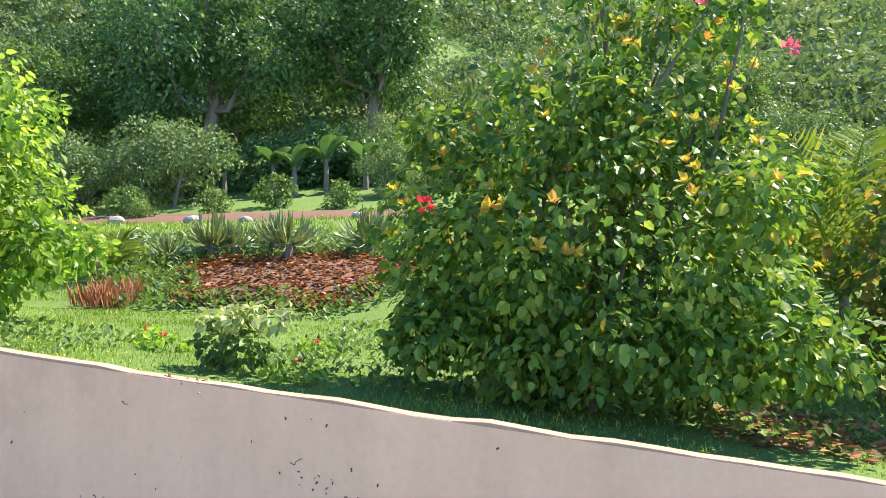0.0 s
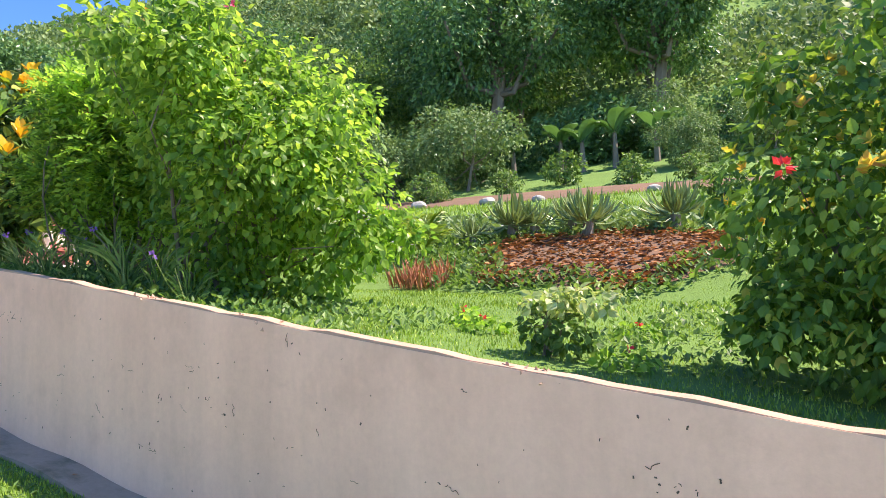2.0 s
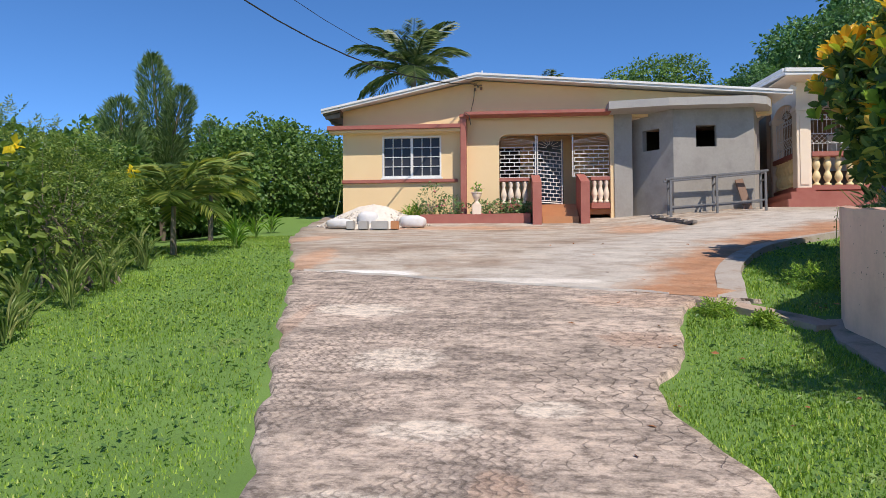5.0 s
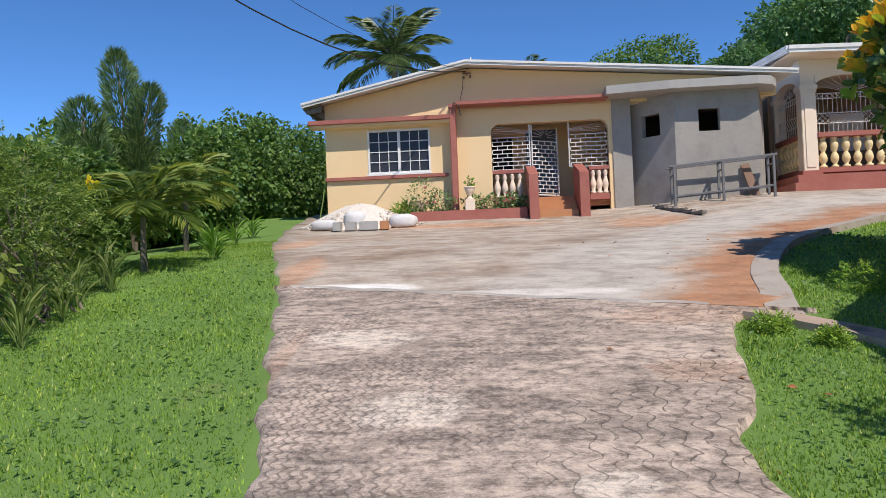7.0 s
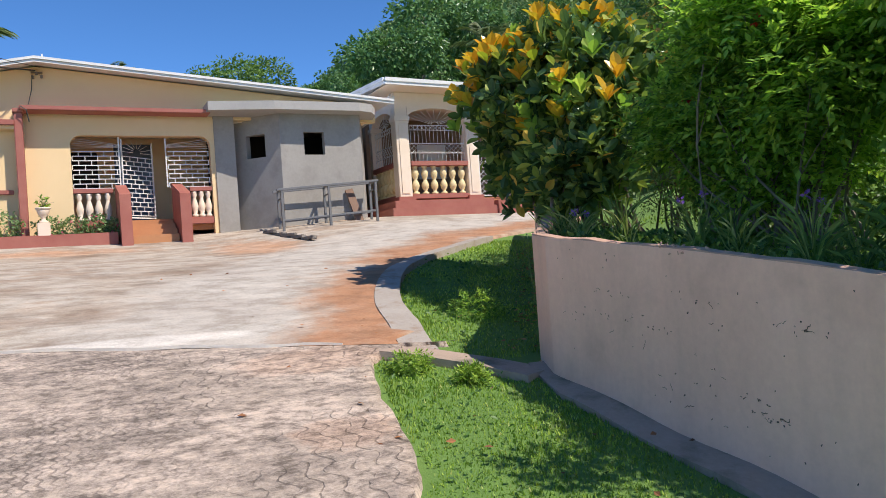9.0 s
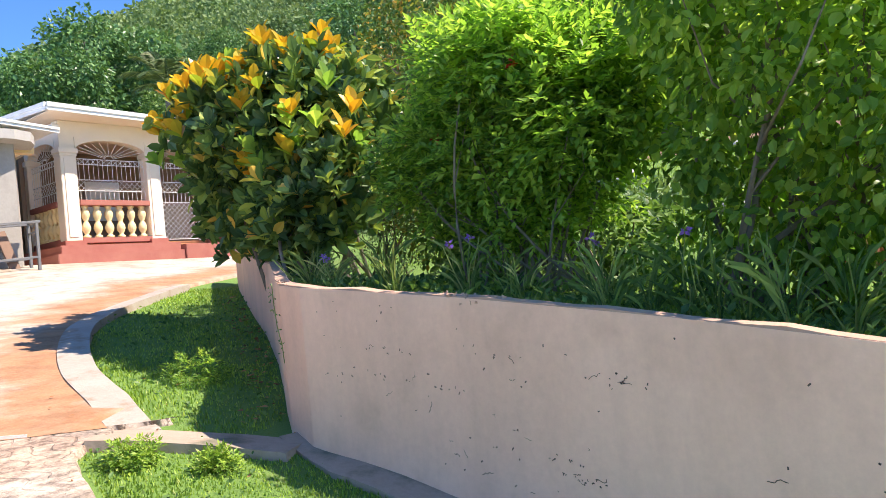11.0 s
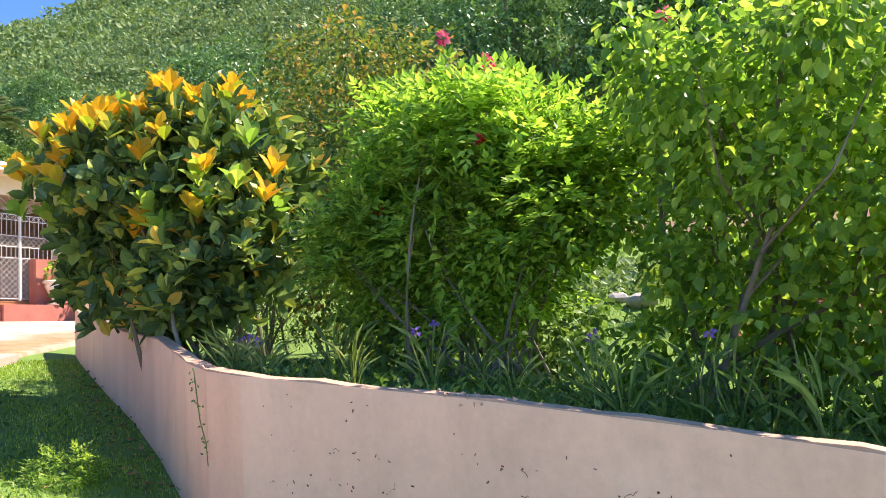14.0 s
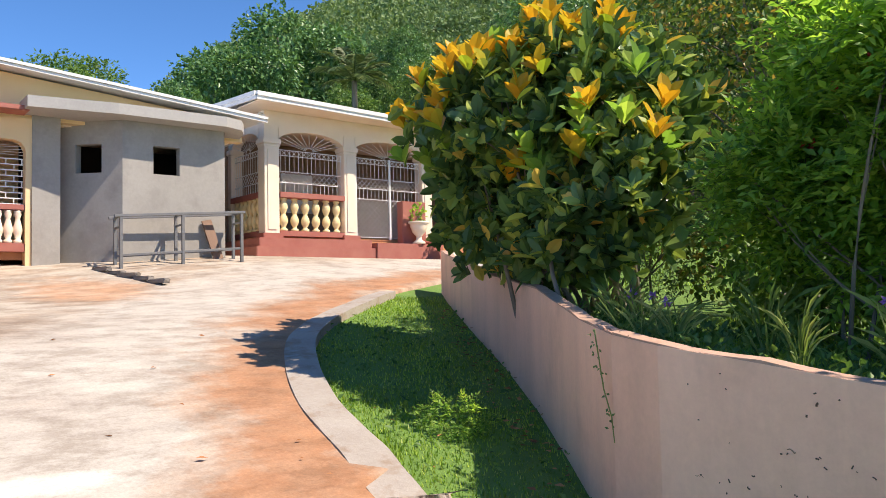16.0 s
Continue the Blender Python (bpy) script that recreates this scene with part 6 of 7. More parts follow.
bl = [(-9.8, -2.9, 2.6, 0.8, 0.6, 0.8), (-10.8, -3.2, 2.8, 0.9, 0.7, 0.8), (-11.6, -3.4, 2.7, 0.7, 0.6, 0.7), (-9.6, -3.4, 3.0, 0.8, 0.7, 0.6)]
spray("crown", 41, bl, 2100, 5, 0.20, 0.055, M_HEDGE, b, width=0.6, droop=0.1, shell=0.6)
limbs("branch", 41, b.location, bl, 18, 0.018, b, lean=0.35)
flower(b, (-10.9, -2.5, 3.1), 0.08, M_YELLOW, 121, 10)
for k, (x, y, h, s) in enumerate(((-18.0, -4.9, 2.1, 1.0), (-20.5, -4.9, 2.5, 1.1), (-22.8, -4.6, 3.0, 1.2), (-25.5, -4.1, 3.2, 1.4), (-28, -6.0, 3.8, 1.8), (-14.5, -4.9, 1.9, 1.0), (-16.5, -5.8, 2.6, 1.2), (-12.6, -4.8, 2.0, 1.0), (-20, -7, 2.9, 1.4), (-24.5, -6.5, 3.5, 1.7), (-29, -4.0, 3.2, 1.5))):
    z = grd(x, y)
    b = thing("hedge_bush", "dense dark green hedge bush beside the house", "bush", (x, y, z))
    bl = [(x, y, z + h * 0.22, s * 1.1, s * 0.8, h * 0.24), (x, y, z + h * 0.5, s, s * 0.8, h * 0.45), (x + 0.5 * s, y + 0.2, z + h * 0.35, 0.7 * s, 0.6 * s, h * 0.33), (x - 0.5 * s, y + 0.1, z + h * 0.62, 0.6 * s, 0.6 * s, h * 0.36)]
    crown("crown", 42 + k, bl, 8000, 0.12, M_MIDTREE, b, shape=LEAF_RICH, shell=0.6, droop=0.2)
    limbs("branch", 42 + k, b.location, bl, 6, 0.03, b)


def plume(base, columns, seed, label):
    """An upright shrub of bristly columns."""
    t = thing("column_shrub", label, "shrub", base)
    rng = np.random.default_rng(seed)
    for k, (dx, dy, z0, z1, r) in enumerate(columns):
        n = int(1500 * (z1 - z0))
        u = rng.random(n)
        a = rng.random(n) * 2 * math.pi
        rr = r * (0.35 + 0.65 * np.sqrt(rng.random(n))) * np.clip(np.minimum(u * 4 + 0.5, (1.02 - u) * 6), 0.15, 1)
        p = np.array(base) + np.stack([dx * u + np.cos(a) * rr, dy * u + np.sin(a) * rr, z0 + u * (z1 - z0)], 1)
        way = unit(np.stack([np.cos(a) * 0.7, np.sin(a) * 0.7, 0.8 + 0 * a], 1) + rng.normal(size=(n, 3)) * 0.2)
        v, f = leaf_mesh(p, way, unit(rng.normal(size=(n, 3))), 0.16 * (0.7 + 0.6 * rng.random(n)), 0.16, LEAF_LEAN)
        raw("column", v, f, M_SAGE, t)
        v, f = tubes([(np.array([base, np.array(base) + np.array([dx * 0.5, dy * 0.5, (z0 + z1) / 2]), np.array(base) + np.array([dx, dy, z1 - 0.1])]), 0.05, 0.015)], 5)
        raw("stem", v, f, M_BARK, t)
    return t


gz17 = grd(-17, -5.0)
plume((-17, -4.95, gz17), [(-0.1, -0.3, 1.0, 6.35 - gz17, 0.30), (0.1, 0.45, 1.2, 5.6 - gz17, 0.28), (0.0, 0.15, 0.6, 4.6 - gz17, 0.32)], 700, "tall bristly grey-green column shrub")
plume((-15.2, -4.9, grd(-15.2, -4.9)), [(0.0, 0.0, 1.0, 5.0 - grd(-15.2, -4.9), 0.32), (0.1, 0.3, 0.8, 4.3 - grd(-15.2, -4.9), 0.28)], 701, "bristly grey-green column shrub")
plume((-21, -5.6, grd(-21, -5.6)), [(0.0, 0.0, 0.9, 5.75 - grd(-21, -5.6), 0.3)], 702, "single bristly column shrub behind the palms")
for k in range(14):
    x = -7.0 - 0.38 * k + 0.1 * math.sin(k * 3)
    y = -1.95 - 0.062 * k - 0.12 * (k % 3)
    strap_plant("grass_tuft", "tall pale grass tuft at the foot of the hedge", "grass", (x, y, grd(x, y) - 0.02), 26, 0.42, M_REED, 720 + k, 0.07, 0, 0.45)
for k, (x, y) in enumerate(((-13.9, -2.3), (-14.6, -2.6), (-16.6, -2.9), (-18.2, -3.1))):
    strap_plant("strap_lily", "clump of arching strap leaves in the grass", "plant", (x, y, grd(x, y) - 0.02), 30, 0.42, M_FERN, 750 + k, 0.12, 0, 1.0)


# ---- grass ----
def grass(name, seed, x0, x1, y0, y1, n, h, zf, inside, label, material=None, patches=0.35):
    """Grass blades with bare patches, as one carpet."""
    rng = np.random.default_rng(seed)
    x, y = rng.uniform(x0, x1, n), rng.uniform(y0, y1, n)
    thick = 0.5 + 0.5 * np.sin(x * 2.3 + 1.5 * np.sin(y * 1.9)) * np.sin(y * 2.9 + seed + np.sin(x * 3.1))
    ok = inside(x, y) & (rng.random(n) < 1 - patches + patches * thick)
    x, y, thick = x[ok], y[ok], thick[ok]
    m = len(x)
    hh = h * (0.5 + 0.6 * rng.random(m)) * (0.65 + 0.6 * thick)
    a = rng.random(m) * 2 * math.pi
    tip = np.stack([np.cos(a) * hh * 0.7 * rng.random(m), np.sin(a) * hh * 0.7 * rng.random(m), hh], 1)
    b = np.stack([x, y, zf(x, y) - 0.012], 1)
    s = np.stack([-np.sin(a), np.cos(a), 0 * a], 1) * (0.003 + 0.10 * hh)[:, None]
    v = np.stack([b - s, b + s, b + tip], 1).reshape(-1, 3)
    f = np.arange(3 * m).reshape(-1, 3)
    return tagged(raw(name, v, f, material or M_BLADE), label, "grass", kind="stuff")


def drive_edge(x, edge):
    return np.interp(x, [p[0] for p in edge], [p[1] for p in edge])


def kerb_y(x):
    pts = sorted(kerb_line)
    return np.interp(x, [p[0] for p in pts], [p[1] for p in pts])


verge = lambda x, y: (y > drive_edge(x, RIGHT_EDGE) + 0.02) & (y < np.interp(x, [-9.2, -8.2, -7.2, 9], [4.85, 4.55, 4.52, 4.52])) & ((x > -9.0) | (y < 4.75 + (x + 9.0) * 0.85))
island = lambda x, y: (y > kerb_y(x) + 0.30) & (y < terrace_edge(x) - 0.02) & (x < -9.3 - 0.2 * (y - 4.5)) & (x > -15.8)
left = lambda x, y: (y < drive_edge(x, LEFT_EDGE) - 0.03)
grass("grass", 1, -10.3, -1.5, 2.9, 4.9, 60000, 0.03, ground_z, verge, "short bright green grass between drive and wall")
grass("grass", 2, -15.8, -9.3, 4.4, 9.2, 55000, 0.035, ground_z, island, "shaded green grass inside the curved kerb")
grass("grass", 3, -17.5, -4.5, -3.6, 0.6, 120000, 0.028, ground_z, left, "sunny green grass beside the drive")
grass("grass", 4, -10.5, 2.5, 4.9, 10.0, 110000, 0.04, terrace_z, lambda x, y: y > terrace_edge(x) + 0.06, "sunny garden lawn grass")
grass("grass", 5, -14, 0, 10.0, 20.0, 40000, 0.10, terrace_z, lambda x, y: (y > terrace_edge(x) + 0.15) & ~in_oval(-4.7, 10.7, 1.7, 1.25)(x, y) & ~in_oval(-9.5, 18.6, 7.5, 1.3)(x, y), "rough sunny grass higher in the garden")
scatter_leaves("weed", 30, -9.8, -3.0, 3.2, 4.4, 1100, 0.04, M_MIDTREE, "small broad-leaved weeds in the grass", "weed", 0.03, ground_z, upright=0.5, inside=verge)
scatter_leaves("weed", 31, -14.5, -9.5, 4.7, 8.6, 1800, 0.05, M_MIDTREE, "small leafy weeds in the shaded grass", "weed", 0.04, ground_z, upright=0.6, inside=island)
scatter_leaves("weed", 32, -14, -5, -2.4, 0.3, 2200, 0.045, M_MIDTREE, "small leafy weeds in the sunny grass", "weed", 0.03, ground_z, upright=0.5, inside=left)
scatter_leaves("leaf_litter", 33, -14.6, -9.3, 4.8, 8.9, 1500, 0.055, M_LITTER, "fallen brown leaves along the foot of the wall", "leaf litter", 0.05, ground_z, inside=lambda x, y: island(x, y) & (y > terrace_edge(x) - 0.42))
scatter_leaves("leaf_litter", 34, -14, -3, 2.5, 5.0, 90, 0.05, M_LITTER, "scattered dry leaves on grass and drive", "leaf litter", 0.06, ground_z)
for k, (x, y, s) in enumerate(((-10.75, 5.2, 1.0), (-9.35, 3.85, 0.5), (-8.95, 4.15, 0.3))):
    t = thing("weed_clump", "bushy little weed clump in the grass", "weed", (x, y, grd(x, y)))
    spray("foliage", 800 + k, [(x, y, grd(x, y) + 0.08 * s, 0.22 * s, 0.2 * s, 0.12 * s)], 150, 3, 0.09, 0.045, M_LIME if k == 0 else M_BLADE, t)
t = thing("garden_shrub", "small shrub with pale variegated top leaves on the lawn", "bush", (-3.1, 6.0, terr(-3.1, 6.0)))
crown("crown", 810, [(-3.1, 6.0, 1.66, 0.17, 0.16, 0.13), (-2.95, 6.0, 1.62, 0.13, 0.15, 0.11)], 320, 0.06, M_MIDTREE, t)
crown("young_leaves", 811, [(-2.85, 5.95, 1.80, 0.24, 0.16, 0.08), (-3.05, 5.95, 1.8, 0.18, 0.16, 0.06)], 240, 0.065, M_PALELEAF, t, label="pale variegated leaves")
limbs("branch", 810, t.location, [(-3.1, 6, 1.8, 0.25, 0.2, 0.15)], 6, 0.008, t, lean=0.03)
for k, (x, y) in enumerate(((-3.9, 6.6), (-2.6, 5.9), (-4.3, 7.0), (-3.0, 7.2))):
    t = thing("weed_clump", "low weed with a small red flower in the lawn", "weed", (x, y, terr(x, y)))
    crown("foliage", 820 + k, [(x, y, terr(x, y) + 0.05, 0.16, 0.16, 0.07)], 90, 0.06, M_FERN, t)
    flower(t, (x + 0.05, y - 0.08, terr(x, y) + 0.12), 0.03, M_SCARLET, 825 + k, 8)

# vine down the wall, moss spots and cracks
v, f = tubes([([(-9.30, 4.93, 2.44), (-9.24, 4.885, 2.3), (-9.2, 4.865, 2.15), (-9.14, 4.845, 2.02), (-9.12, 4.835, 1.9)], 0.004, 0.003)], 5)
t = thing("creeper", "thin green creeper hanging down the wall", "creeper", (-9.3, 4.9, 2.44))
raw("stem", v, f, M_REED, t)
rng = np.random.default_rng(77)
u = rng.random(34)
pos = np.stack([-9.30 + 0.18 * u, 4.915 - 0.085 * u, 2.44 - 0.54 * u], 1) + rng.normal(size=(34, 3)) * np.array([0.015, 0.006, 0.01])
v, f = leaf_mesh(pos, unit(rng.normal(size=(34, 3)) + np.array([0, -0.3, -0.4])), unit(np.array([[0.3, -1, 0.3]]) + rng.normal(size=(34, 3)) * 0.3), 0.022 * np.ones(34), 0.9, LEAF_LEAN)
raw("foliage", v, f, M_SAGE, t)
rng = np.random.default_rng(88)
V, F = [], []
spots = [(rng.uniform(-8.7, 1.0), rng.random(), 0.0) for k in range(200)]
for k in range(36):
    cx, cz = rng.uniform(-8.6, 0.8), rng.choice([0.22, 0.5, 0.74]) + rng.normal() * 0.05
    spots += [(cx + rng.normal() * 0.09, cz, rng.normal() * 0.012) for j in range(rng.integers(4, 11))]
for x, lift, dz in spots:
    top, foot = float(wall_top(x)) - 0.08, grd(x, 4.7) + 0.1
    x = min(max(x, -8.7), 1.0)
    z = foot + (top - foot) * lift + dz
    L, ang = (rng.uniform(0.006, 0.018), rng.random() * 6) if rng.random() < 0.86 else (rng.uniform(0.03, 0.09), rng.choice([0.05, 0.15, 1.5, -0.2]))
    px, pz = x, z
    steps = 2 if L < 0.03 else 6
    w = rng.uniform(0.0014, 0.0042) if L < 0.03 else rng.uniform(0.0008, 0.002)
    for j in range(steps):
        a = ang + rng.normal() * 0.7
        qx, qz = px + math.cos(a) * L / steps, pz + math.sin(a) * L / steps
        nx, nz = -math.sin(a) * w, math.cos(a) * w
        o = len(V)
        V += [(px - nx, 4.747, pz - nz), (qx - nx, 4.747, qz - nz), (qx + nx, 4.747, qz + nz), (px + nx, 4.747, pz + nz)]
        F.append((o, o + 1, o + 2, o + 3))
        px, pz = qx, qz
M_PIT = plain("dark_pitting", (0.12, 0.085, 0.065), 1.0)
pits = raw("pitting", V, F, M_PIT, wall, "dark pits and hairline cracks")
pits["kind"] = "stuff"
# chipped rubble where the coping has broken
V, F = [], []
for cx, n, wdt in ((-7.5, 34, 0.14), (-9.25, 20, 0.12), (-5.1, 14, 0.08), (-4.2, 16, 0.1), (-2.6, 12, 0.08)):
    for k in range(n):
        x = cx + rng.normal() * wdt
        y = float(terrace_edge(x)) + rng.uniform(-0.012, 0.08)
        z = float(wall_top(x)) - rng.random() * 0.05 * (y < 4.76)
        r = rng.uniform(0.008, 0.022)
        o = len(V)
        d = rng.normal(size=(4, 3))
        d = d / np.linalg.norm(d, axis=1)[:, None] * r
        V += [(x + q[0], y + q[1], z + q[2]) for q in d]
        F += [(o, o + 1, o + 2), (o, o + 2, o + 3), (o, o + 3, o + 1), (o + 1, o + 3, o + 2)]
rub = raw("chipped_edge", V, F, M_COPING, wall, "crumbled coping chips")
rub["kind"] = "stuff"

# ---- steel work table in front of the annexe ----
tb = thing("steel_table", "weathered steel frame table without a top beside the annexe", "table", (-19.5, 6.7, grd(-19.5, 6.7)))
T_L, T_R, T_DEEP = Vector((-19.40, 5.56, 3.985)), Vector((-19.36, 7.68, 4.135)), 0.42


def table_at(f, back, z=0.0):
    """A point of the table's top, f along it, at its front or back edge, z above or below."""
    p = T_L.lerp(T_R, f)
    return Vector((p.x - T_DEEP * back, p.y + 0.03 * back, p.z + z))


def beam_between(p, q, wide, high):
    """A square bar between two points."""
    bm = bmesh.new()
    d = q - p
    bmesh.ops.create_cube(bm, size=1, matrix=Matrix.LocRotScale((p + q) / 2, d.to_track_quat("X", "Z"), (d.length, wide, high)))
    bmesh.ops.bevel(bm, geom=bm.edges[:], offset=0.004, segments=1, affect="EDGES")
    return bm


for back in (0, 1):
    for f in (0.02, 0.49, 0.98):
        top = table_at(f, back, -0.025)
        foot = Vector((top.x, top.y, grd(top.x, top.y) + 0.03))
        part("leg", beam_between(foot, top, 0.05, 0.05), M_STEEL, tb)
    part("rail", beam_between(table_at(-0.03, back, -0.022), table_at(1.01, back, -0.022), 0.06, 0.045), M_STEEL, tb)
    part("rail", beam_between(table_at(0.02, back, -0.66), table_at(0.98, back, -0.66), 0.03, 0.04), M_STEEL, tb)
for f in (0.02, 0.49, 0.98):
    part("crossbar", beam_between(table_at(f, 0, -0.022), table_at(f, 1, -0.022), 0.04, 0.04), M_STEEL, tb)
    part("crossbar", beam_between(table_at(f, 0, -0.20), table_at(f, 1, -0.20), 0.03, 0.03), M_STEEL, tb)
plank = part("plank", boxes((-0.02, 0.02, -0.09, 0.09, 0, 0.75), bevel=0.005), surface("old_board", (0.25, 0.15, 0.10), (0.18, 0.11, 0.08), 0.8, 30, 3, 0.5, 0.3, 0.003, stretch=(1, 1, 0.2)))
plank.name = "wooden_board"
tagged(plank, "brown wooden board leaning on the annexe wall", "board")
plank.matrix_world = pose(-19.80, 7.40, grd(-19.8, 7.4) + 0.02, 0, -14, 0) @ pose(0, 0, 0, 12, 0, 0)
beam_r = random.Random(9)
M_RUBBLE = surface("dirty_rubble", (0.17, 0.15, 0.13), (0.26, 0.23, 0.2), 0.95, 20, 6, 0.7, 0.6, 0.01)
d0, d1 = (-19.5, 5.25), (-17.5, 5.66)
for k in range(5):
    f0, f1 = k / 5, (k + 0.92) / 5
    a = Vector((d0[0] + (d1[0] - d0[0]) * f0, d0[1] + (d1[1] - d0[1]) * f0, 0))
    c = Vector((d0[0] + (d1[0] - d0[0]) * (f0 + f1) / 2, d0[1] + (d1[1] - d0[1]) * (f0 + f1) / 2, 0))
    bm = boxes((-0.225, 0.225, -0.05, 0.05, 0, 0.05 + 0.03 * beam_r.random()), bevel=0.012)
    for vv in bm.verts:
        vv.co += Vector((beam_r.uniform(-0.012, 0.012), beam_r.uniform(-0.012, 0.012), beam_r.uniform(-0.006, 0.006)))
    ob = tagged(part("rubble_block", bm, M_RUBBLE), "broken grey concrete edging lying on the forecourt", "rubble", "broken edging")
    ob.matrix_world = pose(c.x, c.y, grd(c.x, c.y) + 0.04, 0, 0, math.degrees(math.atan2(d1[1] - d0[1], d1[0] - d0[0])) + beam_r.uniform(-9, 9))

# ---- gravel heap, sacks and blocks ----
hx, hy = -19.35, -1.05
hzz = grd(hx, hy) + 0.03
M_GRAVEL = surface("white_gravel", (0.72, 0.66, 0.58), (0.55, 0.48, 0.40), 0.95, 14, 5, 0.9, 0.8, 0.02)
V = [(hx, hy, hzz + 0.50)]
F = []
n = 40
for s, h in ((0.25, 0.44), (0.5, 0.29), (0.75, 0.13), (1.0, -0.02)):
    for k in range(n):
        a = 2 * math.pi * k / n
        w = 1 + 0.10 * math.sin(3 * a + s) + 0.05 * math.sin(7 * a)
        V.append((hx + 0.66 * s * w * math.cos(a), hy + 1.25 * s * w * math.sin(a), grd(hx + 0.66 * s * w * math.cos(a), hy + 1.25 * s * w * math.sin(a)) + 0.03 + h + beam_r.uniform(-0.012, 0.012)))
F += [(0, 1 + k, 1 + (k + 1) % n) for k in range(n)]
for r in range(3):
    F += [(1 + r * n + k, 1 + (r + 1) * n + k, 1 + (r + 1) * n + (k + 1) % n, 1 + r * n + (k + 1) % n) for k in range(n)]
heap = tagged(raw("gravel_heap", V, F, M_GRAVEL, smooth=True), "heap of white gravel against the house front", "gravel")
rng = np.random.default_rng(5)
V, F = [], []
for k in range(1800):
    a, s = rng.random() * 2 * math.pi, math.sqrt(rng.random()) * 1.05
    x, y = hx + 0.66 * s * math.cos(a), hy + 1.25 * s * math.sin(a)
    z = grd(x, y) + 0.03 + 0.50 * max(0, 1 - s) ** 0.85
    r = rng.uniform(0.015, 0.042)
    o = len(V)
    d = rng.normal(size=(4, 3))
    d = d / np.linalg.norm(d, axis=1)[:, None] * r
    V += [(x + q[0], y + q[1], z + q[2]) for q in d]
    F += [(o, o + 1, o + 2), (o, o + 2, o + 3), (o, o + 3, o + 1), (o + 1, o + 3, o + 2)]
st = raw("pebble", V, F, M_GRAVEL, heap)
st["kind"] = "stuff"
M_SACK = surface("white_woven_sack", (0.70, 0.69, 0.68), (0.58, 0.57, 0.56), 0.7, 90, 6, 0.4, 0.5, 0.006)


def sack(x, y, z, rx, ry, rz, turn, seed):
    rng = np.random.default_rng(seed)
    bm = bmesh.new()
    bmesh.ops.create_uvsphere(bm, u_segments=20, v_segments=12, radius=1)
    for v in bm.verts:
        c = v.co
        q = Vector([math.copysign(abs(t) ** 0.7, t) for t in c])
        wr = 1 + 0.05 * math.sin(9 * c.x + seed) * math.sin(7 * c.y) + 0.03 * math.sin(15 * c.y + 3 * c.z)
        v.co = Vector((q.x * rx * wr, q.y * ry * wr * (1 - 0.15 * abs(c.x)), max(q.z, -0.8) * rz * wr))
    ob = tagged(part("sack", bm, M_SACK, smooth=True), "full white woven sack slumped on the gravel", "sack", "white sacks")
    ob.matrix_world = pose(x, y, z + 0.78 * rz, 0, 0, turn)
    return ob


sack(-18.95, -0.12, grd(-18.9, -0.1) + 0.05, 0.20, 0.30, 0.15, 5, 1)
sack(-18.85, -1.75, grd(-18.8, -1.7) + 0.05, 0.18, 0.30, 0.12, -8, 2)
sack(-18.95, -1.12, grd(-18.9, -1.1) + 0.07, 0.18, 0.24, 0.19, 10, 3)
M_BLOCK = surface("concrete_block", (0.42, 0.41, 0.39), (0.34, 0.33, 0.31), 0.95, 30, 4, 0.6, 0.4, 0.004)
for k, (y, w) in enumerate(((-1.42, 0.16), (-1.14, 0.20), (-0.78, 0.36), (-0.45, 0.16))):
    bm = boxes((-0.09, 0.09, -w / 2, w / 2, 0, 0.18), bevel=0.008)
    ob = tagged(part("concrete_block", bm, M_BLOCK if k < 3 else M_TILE), "grey concrete block set before the gravel heap" if k < 3 else "tan brick set before the gravel heap", "block", "loose blocks")
    ob.matrix_world = pose(-18.52, y, grd(-18.52, y) + 0.045, 0, 0, beam_r.uniform(-5, 5))

# ---- planter and pots ----
pl = thing("planter", "low red planter wall with flowering shrubs along the house", "planter", (-20.1, 1.2, grd(-20, 1.2)))
part("front", boxes((-19.92, -19.80, -0.05, 2.52, 2.85, 3.27), bevel=0.01), M_RED, pl)
part("side", boxes((-20.46, -19.92, -0.05, 0.07, 2.85, 3.27), bevel=0.01), M_RED, pl)
part("soil", boxes((-20.46, -19.92, 0.07, 2.52, 2.85, 3.20)), M_SOIL, pl)
rng = np.random.default_rng(19)
for k, (y, h, s) in enumerate(((0.20, 0.80, 0.34), (0.62, 0.52, 0.3), (1.35, 0.42, 0.26), (1.75, 0.38, 0.28), (2.15, 0.42, 0.28), (2.45, 0.32, 0.2))):
    t = thing("flowering_shrub", "small flowering shrub growing in the red planter", "shrub", (-20.15, y, 3.2), "planter shrubs")
    B = [(-20.12, y, 3.22 + h * 0.5, 0.20, s, h * 0.5)]
    crown("crown", 900 + k, B, 330, 0.06, M_SAGE, t, droop=0.1)
    limbs("branch", 900 + k, (-20.15, y, 3.19), B, 5, 0.008, t, lean=0.03)
    for j in range(3):
        flower(t, (-19.92 + 0.03 * rng.normal(), y + rng.normal() * 0.13, 3.25 + h * rng.random()), 0.03, M_PINK, 950 + 5 * k + j, 8)
for k, y in enumerate((-0.25, -0.02)):
    strap_plant("strap_lily", "green strap-leaved lily clump by the planter", "plant", (-20.2, y - 0.1, grd(-20.2, y) + 0.02), 40, 0.40, M_FERN, 980 + k, 0.10, 0, 1.1)


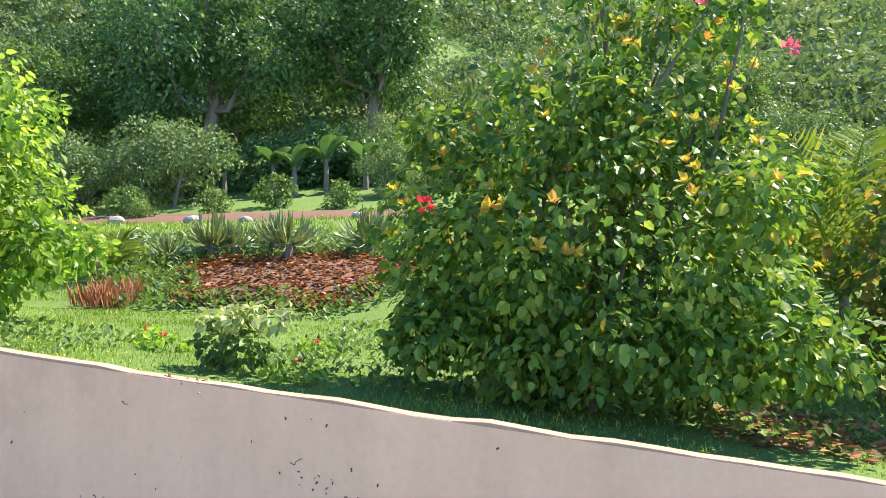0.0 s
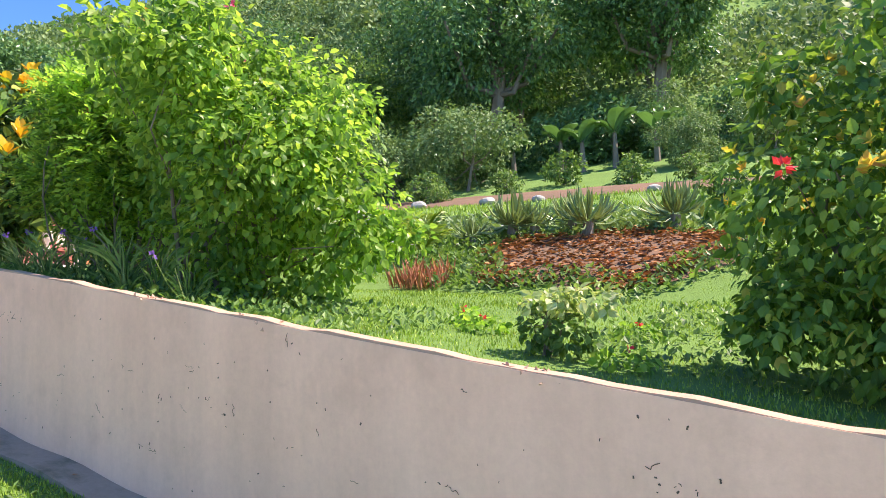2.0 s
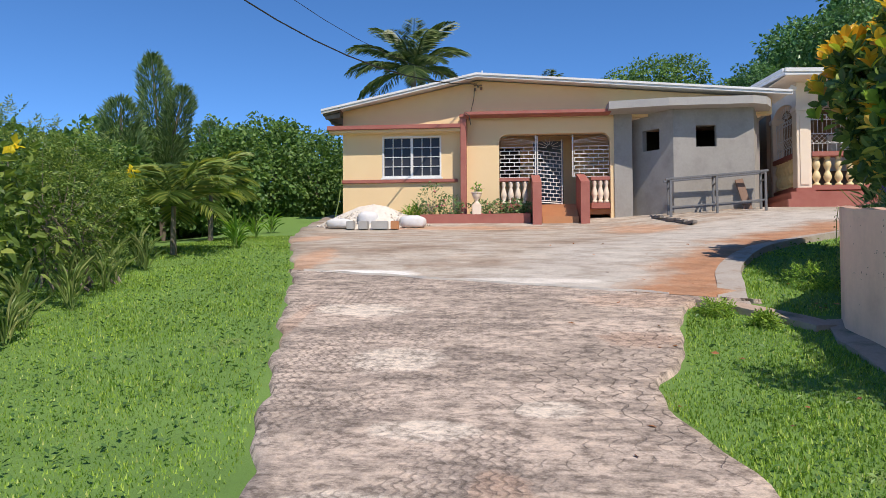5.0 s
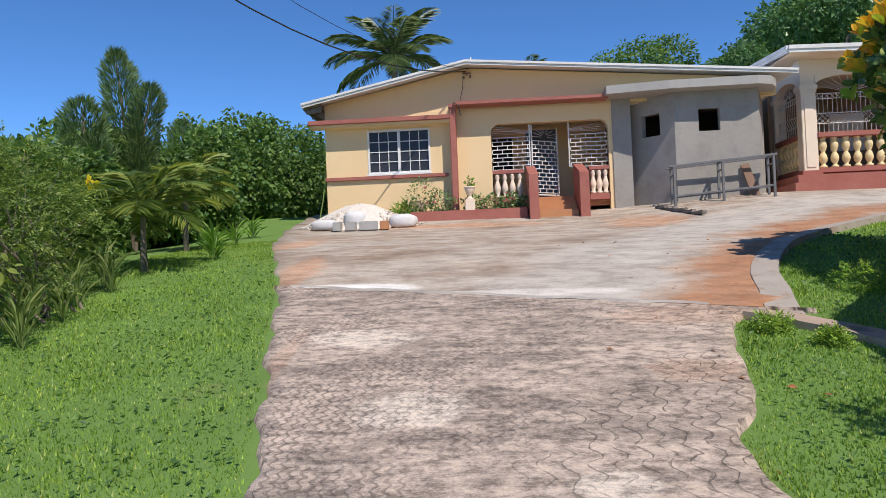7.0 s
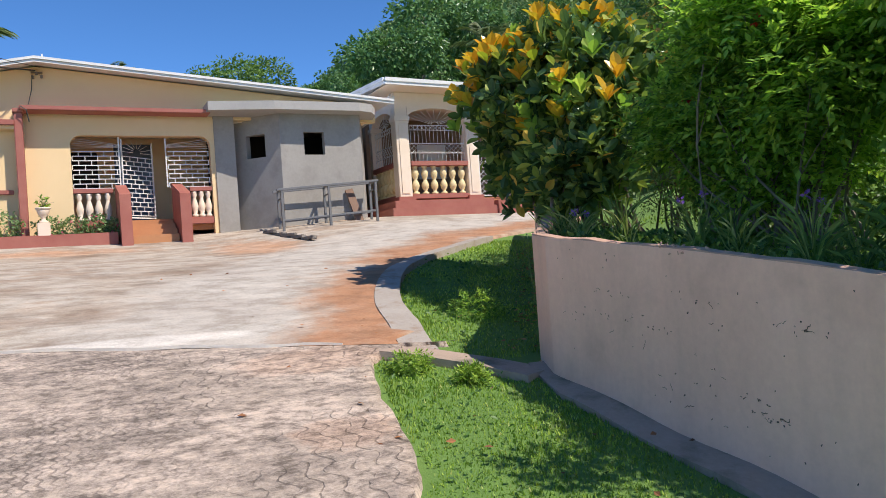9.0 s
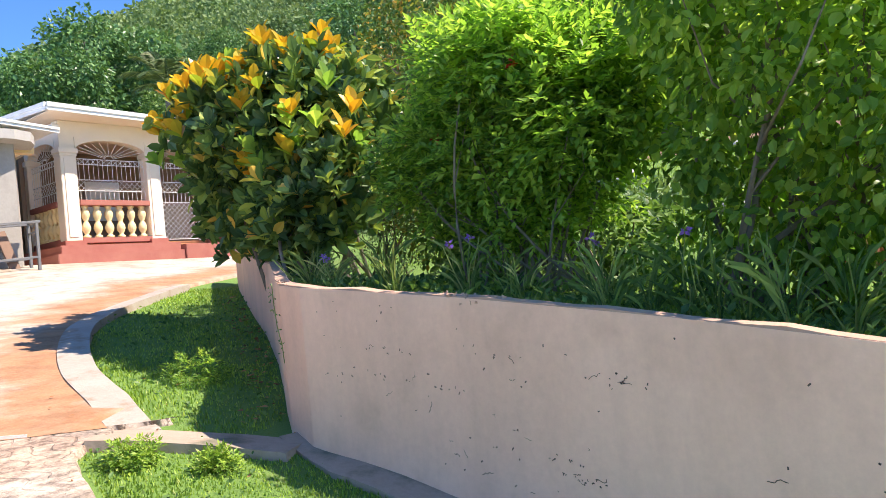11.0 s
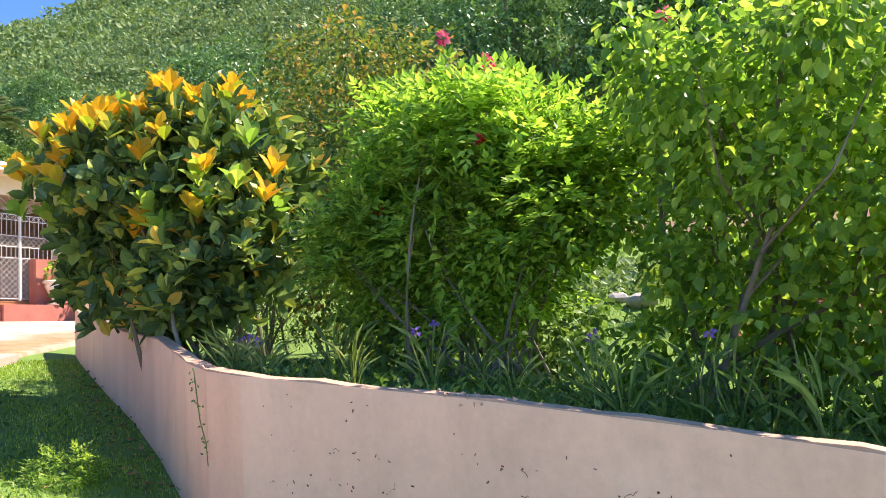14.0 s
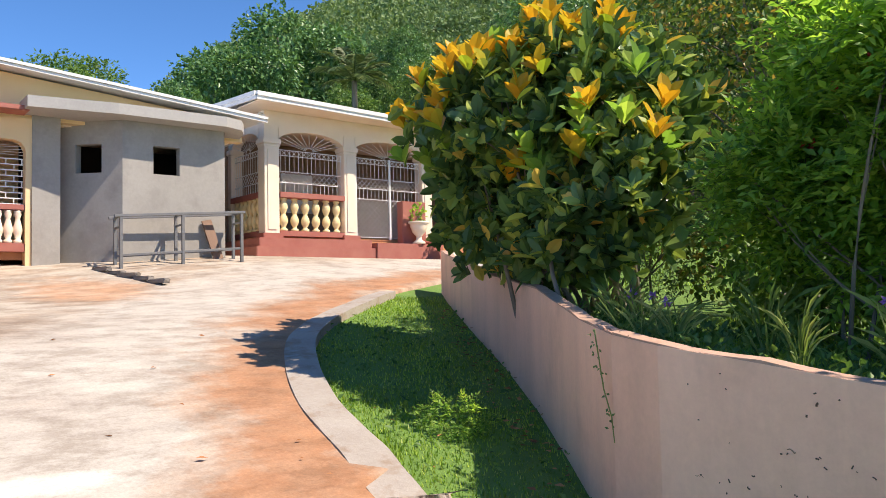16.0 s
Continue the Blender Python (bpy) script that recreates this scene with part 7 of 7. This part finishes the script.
def urn(x, y, z, s, label, plant):
    t = thing("flower_pot", label, "flower pot", (x, y, z))
    bm = lathe(bmesh.new(), [(0.13 * s, 0), (0.13 * s, 0.04 * s), (0.06 * s, 0.09 * s), (0.06 * s, 0.16 * s), (0.13 * s, 0.24 * s), (0.18 * s, 0.36 * s), (0.17 * s, 0.40 * s), (0.21 * s, 0.42 * s), (0.21 * s, 0.46 * s), (0.17 * s, 0.46 * s), (0.16 * s, 0.42 * s)], (x, y, z), 20)
    part("pot", bm, M_PALE, t, "pale footed urn", smooth=True)
    B = [(x, y, z + 0.62 * s, 0.16 * s, 0.16 * s, 0.2 * s)]
    crown("foliage", plant, B, 60, 0.09 * s, M_FERN, t, droop=-0.2)
    limbs("stem", plant, (x, y, z + 0.42 * s), B, 5, 0.008, t, lean=0.02)
    return t


ped = boxes((-20.05, -19.80 - 0.005, 1.17, 1.38, 3.2, 3.50), bevel=0.01)
tagged(part("pedestal", ped, M_PALE), "square pale pedestal standing in the planter", "pedestal")
urn(-19.93, 1.275, 3.50, 0.62, "pale urn with a thin leafy plant on a pedestal", 990)
urn(-20.85, 12.75, 3.74, 1.15, "pale footed urn with a trailing plant beside the gate", 991)
urn(-20.3, 13.3, grd(-20.3, 13.3) + 0.04, 1.2, "pale urn with leaves on the forecourt", 992)

# ---- garden stones and edging ----
for k, (x, y, s) in enumerate(((-7.95, 11.2, 0.20), (-8.3, 11.4, 0.14), (-11.3, 14.1, 0.45), (-11.0, 14.4, 0.3), (-7.0, 12.4, 0.14), (-6.2, 17.6, 0.16), (-10.0, 17.2, 0.2), (-12.2, 17.5, 0.22), (-8.6, 17.0, 0.16))):
    bm = bmesh.new()
    bmesh.ops.create_icosphere(bm, subdivisions=2, radius=1)
    rr = random.Random(k)
    for v in bm.verts:
        v.co = Vector((v.co.x * s * rr.uniform(0.85, 1.15), v.co.y * s * rr.uniform(0.85, 1.1), v.co.z * s * 0.6 * rr.uniform(0.85, 1.1)))
    ob = tagged(part("stone", bm, M_CANOPY), "weathered pale garden stone half sunk in the grass", "stone", "garden stones")
    ob.matrix_world = pose(x, y, terr(x, y) + s * 0.25)
# slats leaning at the house corner
v, f = tubes([([(-20.35, -2.25, 2.95), (-20.5, -2.12, 3.7), (-20.6, -2.06, 4.35)], 0.014, 0.014)], 6)
tagged(raw("bamboo_pole", v, f, M_REED), "thin pale pole leaning on the house corner", "pole")
